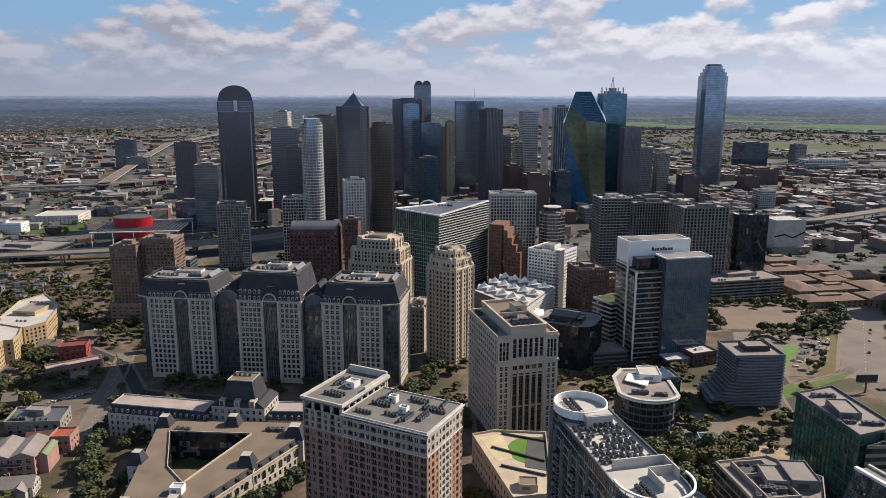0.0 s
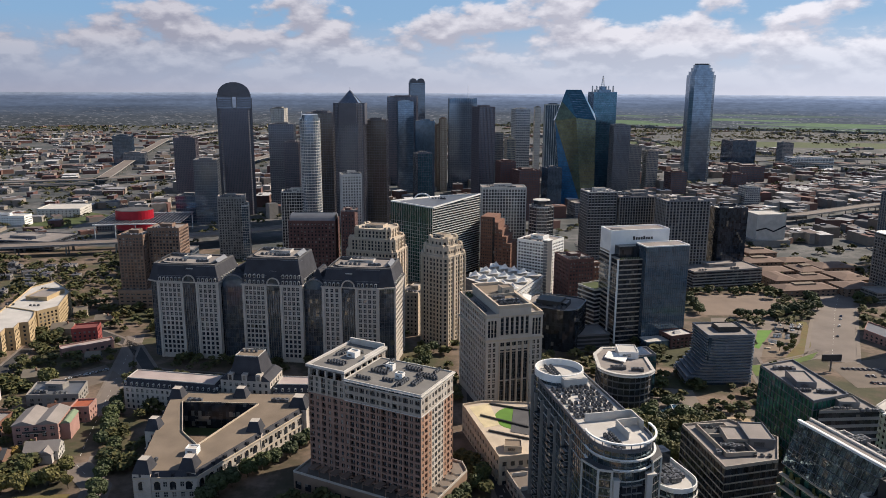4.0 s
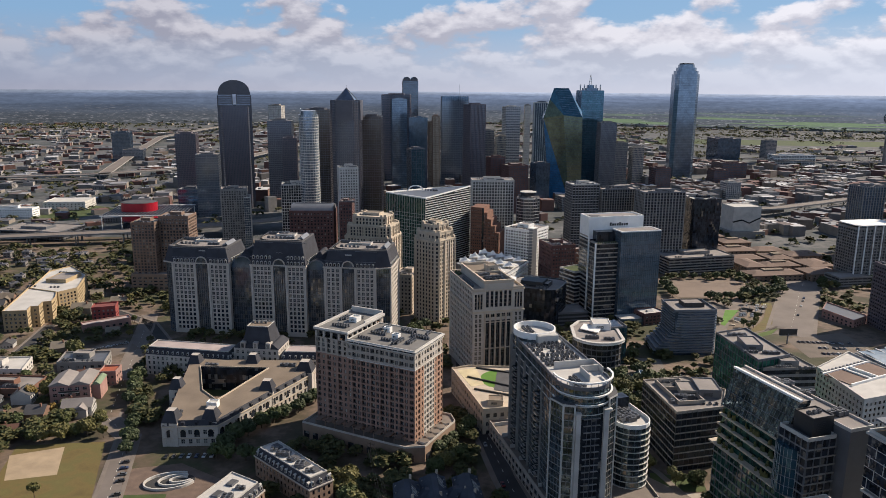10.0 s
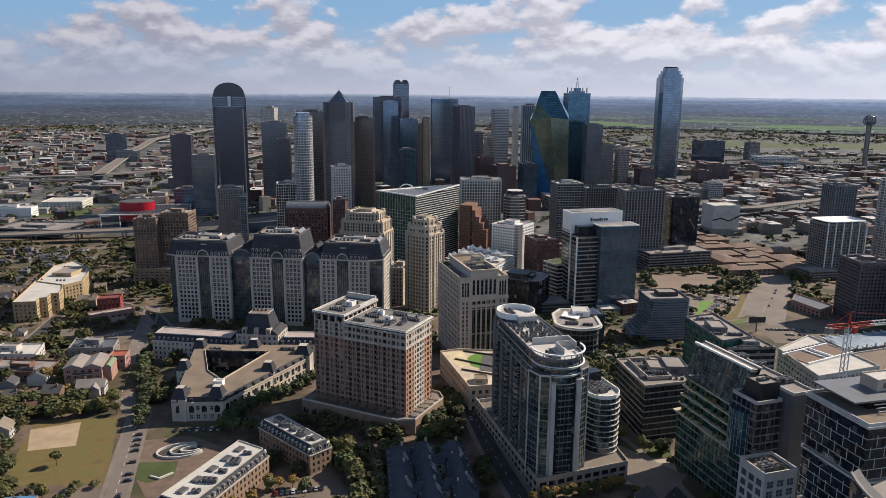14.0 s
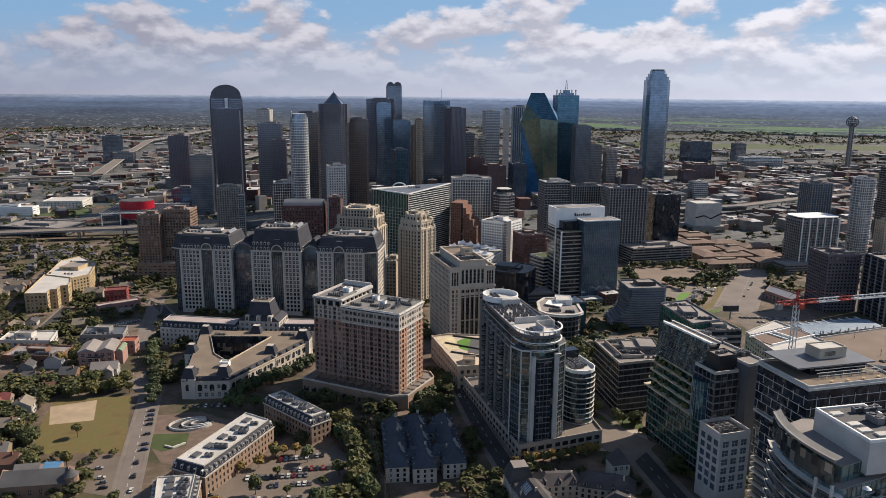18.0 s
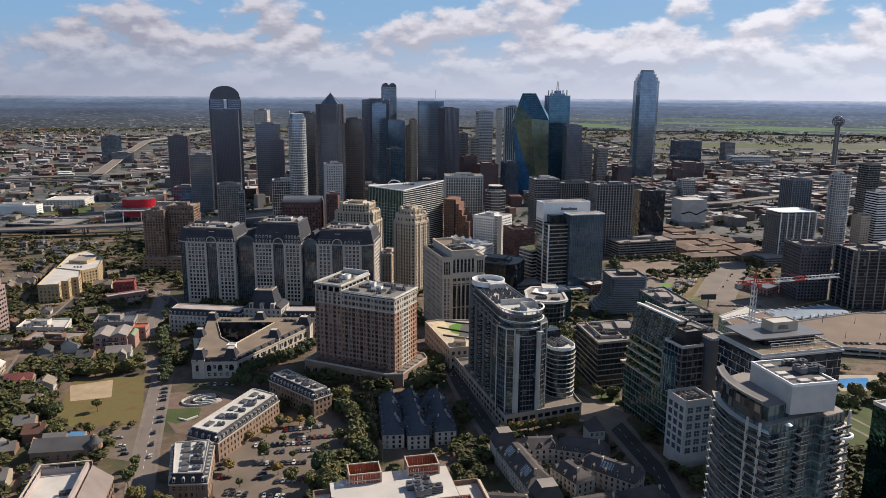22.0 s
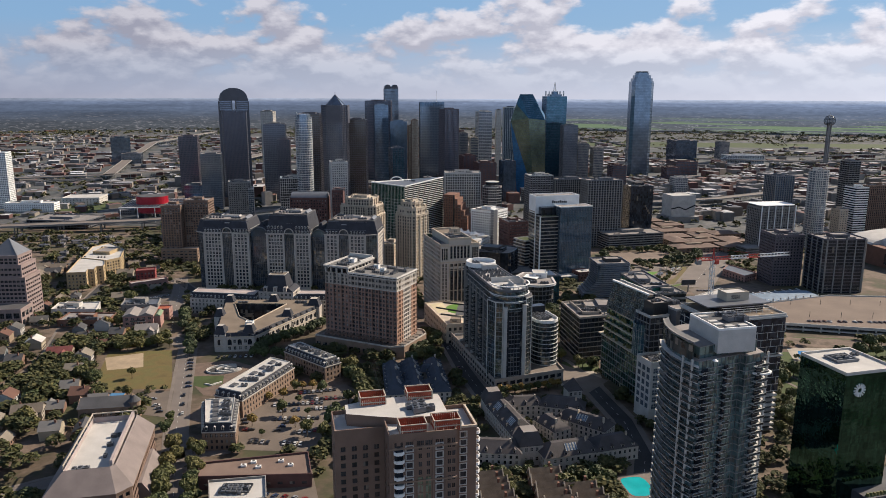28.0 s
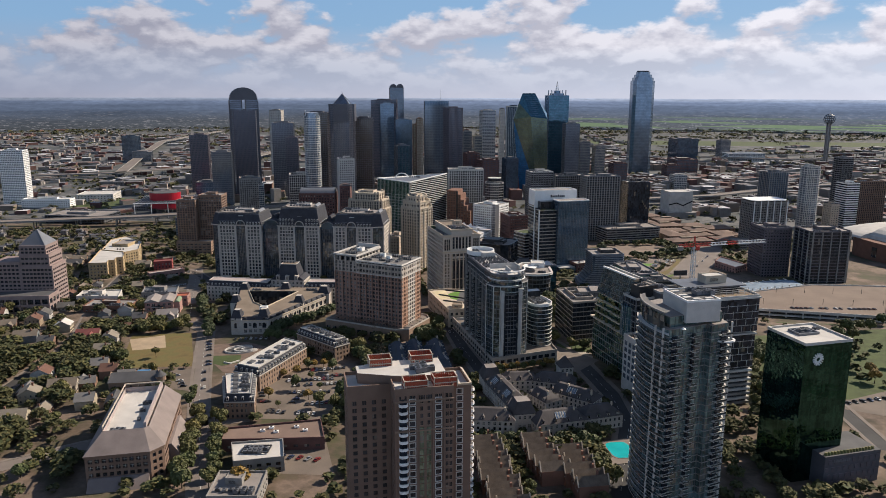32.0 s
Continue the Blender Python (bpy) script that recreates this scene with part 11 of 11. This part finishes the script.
def car(x, y, yaw, z=None, where="in a car park"):
    r = thing("car", "parked car " + where, "car", x, y, yaw, (ground_z(y) + 0.08) if z is None else z, group="cars")
    put("body", CAR[0], r)
    put("glasshouse", CAR[1], r)
    for a in (-1.4, 1.4):
        for c in (-0.82, 0.82):
            put("wheel", CAR[2], r, pose(a, c, 0.33))


def car_row(a, b, n, yaw, fill=0.85, where="in a car park", z=None):
    for i in range(n):
        if rnd.random() < fill:
            p = Vector(a).lerp(Vector(b), (i + 0.5) / n)
            car(p.x, p.y, yaw + rnd.choice((0, 180)) + rnd.uniform(-3, 3), z, where)


car_row((-50, -70), (-26, -62), 9, 100, 0.9)
car_row((-40, -80), (-14, -74), 9, 100, 0.9)
car_row((-56, -98), (-26, -92), 11, 100, 0.9)
car_row((-62, -140), (-30, -142), 10, 92, 0.8)
car_row((-78, -100), (-64, -128), 6, 20, 0.7)
car_row((-74, -110), (-60, -146), 8, 200, 0.6)
car_row((-46, -112), (-50, -128), 3, 15, 0.8)
car_row((-62, -90), (-30, -84), 11, 100, 0.9)
car_row((-56, -110), (-22, -106), 12, 100, 0.8)
car_row((-40, -128), (-20, -122), 7, 96, 0.8)
car_row((-146, -10), (-126, -66), 9, 20, 0.8, "along a street")
car_row((-146, -78), (-128, -106), 6, 20, 0.7, "beside a chapel")
car_row((-127, -70), (-112, -112), 3, 109, 0.7, "on a street")
car_row((-44, -196), (-14, -200), 6, 60, 0.7, "behind shops")
car_row((300, -108), (350, -92), 9, 110, 0.8)
car_row((-262, 152), (-240, 178), 8, 30, 0.8, "between low shops")
car_row((-128, -6), (-100, -2), 7, 95, 0.8, "before a hotel")
car_row((44, 30), (60, -40), 5, 104, 0.6, "on a street")

# more cars far off, joined
b = Build()
for x0, y0, x1, y1, rows_n, n in ((-690, 990, -560, 1110, 8, 30), (345, 96, 430, 120, 1, 20), (520, 880, 640, 830, 6, 22), (300, 206, 344, 250, 3, 12), (150, 700, 240, 760, 4, 16), (-420, 560, -260, 600, 2, 14), (560, 760, 700, 720, 5, 22)):
    for i in range(rows_n):
        for j in range(n):
            if q.random() < 0.7:
                x, y = x0 + (x1 - x0) * j / n, y0 + (y1 - y0) * i / rows_n
                z = 5.0 if (y0, x0) == (96, 345) else ground_z(y)
                b.obox((x, y), 20, 1.8, 4.2, z + 0.1, z + 0.9, 0).obox((x, y), 20, 1.5, 2.2, z + 0.9, z + 1.45, 0)
tagged(structure("distant_cars", b, [FARROOF], "rows of distant parked cars", "cars", "stuff"))


def garden_ramp():
    """Oval retaining walls of a sunken drive."""
    r = thing("garden_wall", "pale curved garden walls round a sunken drive", "wall", -113, -30, 20)
    for w, d, x in ((26, 17, 0), (18, 11, 3), (11, 6, 5)):
        o, i = oval(w, d, 28, x, 0), oval(w - 1.4, d - 1.4, 28, x, 0)
        b = Build()
        for k in range(4, 26):
            j = (k + 1) % 28
            b.prism([o[k], o[j], i[j], i[k]], -0.2, 1.3)
        part("curved_wall", b, CONCRETE_PALE, r)
    part("drive", Build().prism(oval(24, 15.4, 28), 0.0, 0.16), ASPHALT, r)
    s = thing("garden_wall", "white angled sign wall on a lawn", "wall", -113, -58, 25)
    part("wing", Build().beam((-4, 2, 0.5), (0, -2, 0.5), 0.5).beam((0, -2, 0.5), (7, 1.5, 0.5), 0.5), CONCRETE_PALE, s)


garden_ramp()


def pole_line():
    """Utility poles and sagging wires along the rail line."""
    pts = [(-14, -8), (0, -58), (13, -108), (24, -150)]
    tops = []
    for x, y in pts:
        r = thing("utility_pole", "tall wooden utility pole with crossarms", "utility pole", x, y, 70, group="utility poles")
        part("pole", Build().cyl(0, 0, -0.5, 15, 0.2, 8, 0, 0.14), BARK, r)
        for z in (12.2, 14.2):
            part("crossarm", Build().box(-0.08, -2.0, z, 0.08, 2.0, z + 0.18), BARK, r)
        tops.append(Vector((x, y, 14.4)))
    w = thing("power_lines", "thin power lines between wooden poles", "power line", -14, -8, 0, 0)
    w.matrix_basis = pose(0, 0, 0)
    for o in (-1.8, -0.8, 0.8, 1.8):
        b = Build()
        for p, c in zip(tops, tops[1:]):
            for k in range(6):
                t0, t1 = k / 6, (k + 1) / 6
                b.beam(p.lerp(c, t0) + Vector((o, o * 0.3, -3.2 * t0 * (1 - t0))), p.lerp(c, t1) + Vector((o, o * 0.3, -3.2 * t1 * (1 - t1))), 0.045)
        part("wire", b, DARKMETAL, w, kind="stuff")


pole_line()


def chapel():
    """Stone chapel with dark roofs and a round turret."""
    r = thing("chapel", "tan stone chapel with dark roofs and a round turret", "church", -160, -108, 12)
    part("nave_wall", Build().prism(rect(30, 16), -0.4, 8), BRICKTAN, r)
    part("nave_roof", Build().add([(-15.5, -8.6, 7.8), (15.5, -8.6, 7.8), (15.5, 0, 12), (-15.5, 0, 12), (-15.5, 8.6, 7.8), (15.5, 8.6, 7.8)], [(0, 1, 2, 3), (3, 2, 5, 4)]), ROOFDARK, r)
    part("gable", Build().add([(15.2, -8, 8), (15.2, 8, 8), (15.2, 0, 13)], [(0, 1, 2)]), BRICKTAN, r)
    part("gable", Build().add([(-15.2, -8, 8), (-15.2, 8, 8), (-15.2, 0, 13)], [(0, 2, 1)]), BRICKTAN, r)
    part("turret", Build().cyl(17, -4, -0.4, 10, 3.6, 14), BRICKTAN, r)
    part("turret_roof", Build().cyl(17, -4, 10, 13.4, 4.0, 14, 0, 0.4), ROOFDARK, r)
    part("side_hall", Build().prism(rect(16, 12, -2, 13), -0.4, 6, 0, 1), [BRICKTAN, WATER], r, "hall under a blue tarpaulin")
    for k in range(5):
        put("window", pane(1.2, 2.6, WINDOW, FRAME), r, pose(-11 + k * 5, -8.06, 4))
    footprint(r, rect(34, 20))


chapel()


def site_clutter():
    """Huts, stacks and heaps on the building site."""
    z = random.Random(5)
    heap = Build().cyl(0, 0, -0.2, 1.8, 4.2, 9, 0, 0.8).mesh("earth_heap", [DIRT])
    stack = Build().box(-2.2, -1.1, 0, 2.2, 1.1, 0.5).box(-2.0, -1.0, 0.6, 2.0, 1.0, 1.1).box(-2.1, -0.2, 0.5, 2.1, 0.2, 0.6, 1).mesh("timber_stack", [CREAM, BARK])
    hut = Build().box(-3.2, -1.3, 0, 3.2, 1.3, 2.7).box(-3.3, -1.4, 2.7, 3.3, 1.4, 2.9, 1).box(-1.5, -1.35, 0.2, -0.6, -1.28, 2.2, 2).box(0.6, -1.35, 1.0, 2.2, -1.28, 1.9, 2).mesh("site_hut", [WHITEPAINT, GREYMETAL, GLASSDARK])
    for k in range(46):
        x, y = z.uniform(246, 315), z.uniform(256, 370)
        me, nm, lab, cat = z.choice(((heap, "earth_heap", "low heap of brown earth on a building site", "earth heap"), (stack, "timber_stack", "pale stack of timber on a building site", "timber"), (hut, "site_hut", "white site hut on a building site", "hut"), (stack, "timber_stack", "pale stack of timber on a building site", "timber")))
        if not within([(252, 262), (268, 262), (292, 304), (309, 352), (304, 364), (276, 328)], x, y):
            continue
        ob = tagged(new(nm, me), label=lab, category=cat, group="building site things")
        ob.matrix_basis = pose(x, y, ground_z(y) + 0.1, 0, 0, z.uniform(0, 180))


site_clutter()


def unfinished_building():
    """Concrete frame at its first slabs, with bare columns."""
    z = random.Random(9)
    r = thing("unfinished_building", "grey concrete frame of a building just begun", "building", 298, 338, 62)
    post = Build().box(-0.3, -0.3, 0, 0.3, 0.3, 3.4).mesh("column", [CONCRETE])
    for i in range(6):
        for j in range(4):
            put("column", post, r, pose(-15 + i * 6, -9 + j * 6, -0.2 if (i + j) % 3 else 2.0))
    for k, (x, y, w, d, zz) in enumerate(((-12, -6, 11, 10, 3.2), (-2, 4, 12, 11, 3.2), (9, -3, 9, 13, 2.2), (-11, 7, 8, 5, 1.2))):
        part("slab", Build().prism(rect(w, d, x, y), zz - 0.4, zz), PAVING, r)
    for k in range(9):
        part("formwork", Build().box(-0.2, -1.6, 0, 0.2, 1.6, 1.6), WHITEPAINT, r, m=pose(z.uniform(-14, 14), z.uniform(-8, 8), 2.6, 0, 0, z.uniform(0, 180)))


def billboard(x, y):
    """Dark advertising board on one post."""
    r = thing("billboard", "dark advertising board on a single steel post", "billboard", x, y, 8)
    part("post", Build().cyl(0, 0, -0.3, 9, 0.6, 12), GREYMETAL, r)
    part("board", Build().box(-7.4, -0.5, 8, 7.4, 0.5, 13), DARKMETAL, r)
    part("walkway", Build().box(-7.4, -1.4, 7.6, 7.4, -0.5, 7.8), GREYMETAL, r)
    part("lamp_rail", Build().beam((-7, -1.4, 7.9), (7, -1.4, 7.9), 0.15), GREYMETAL, r)


unfinished_building()
billboard(288, 230)
car_row((330, 316), (368, 396), 7, 66, 0.5, "on a street")
car_row((172, 144), (206, 154), 9, 110, 0.9, "behind a planted court")
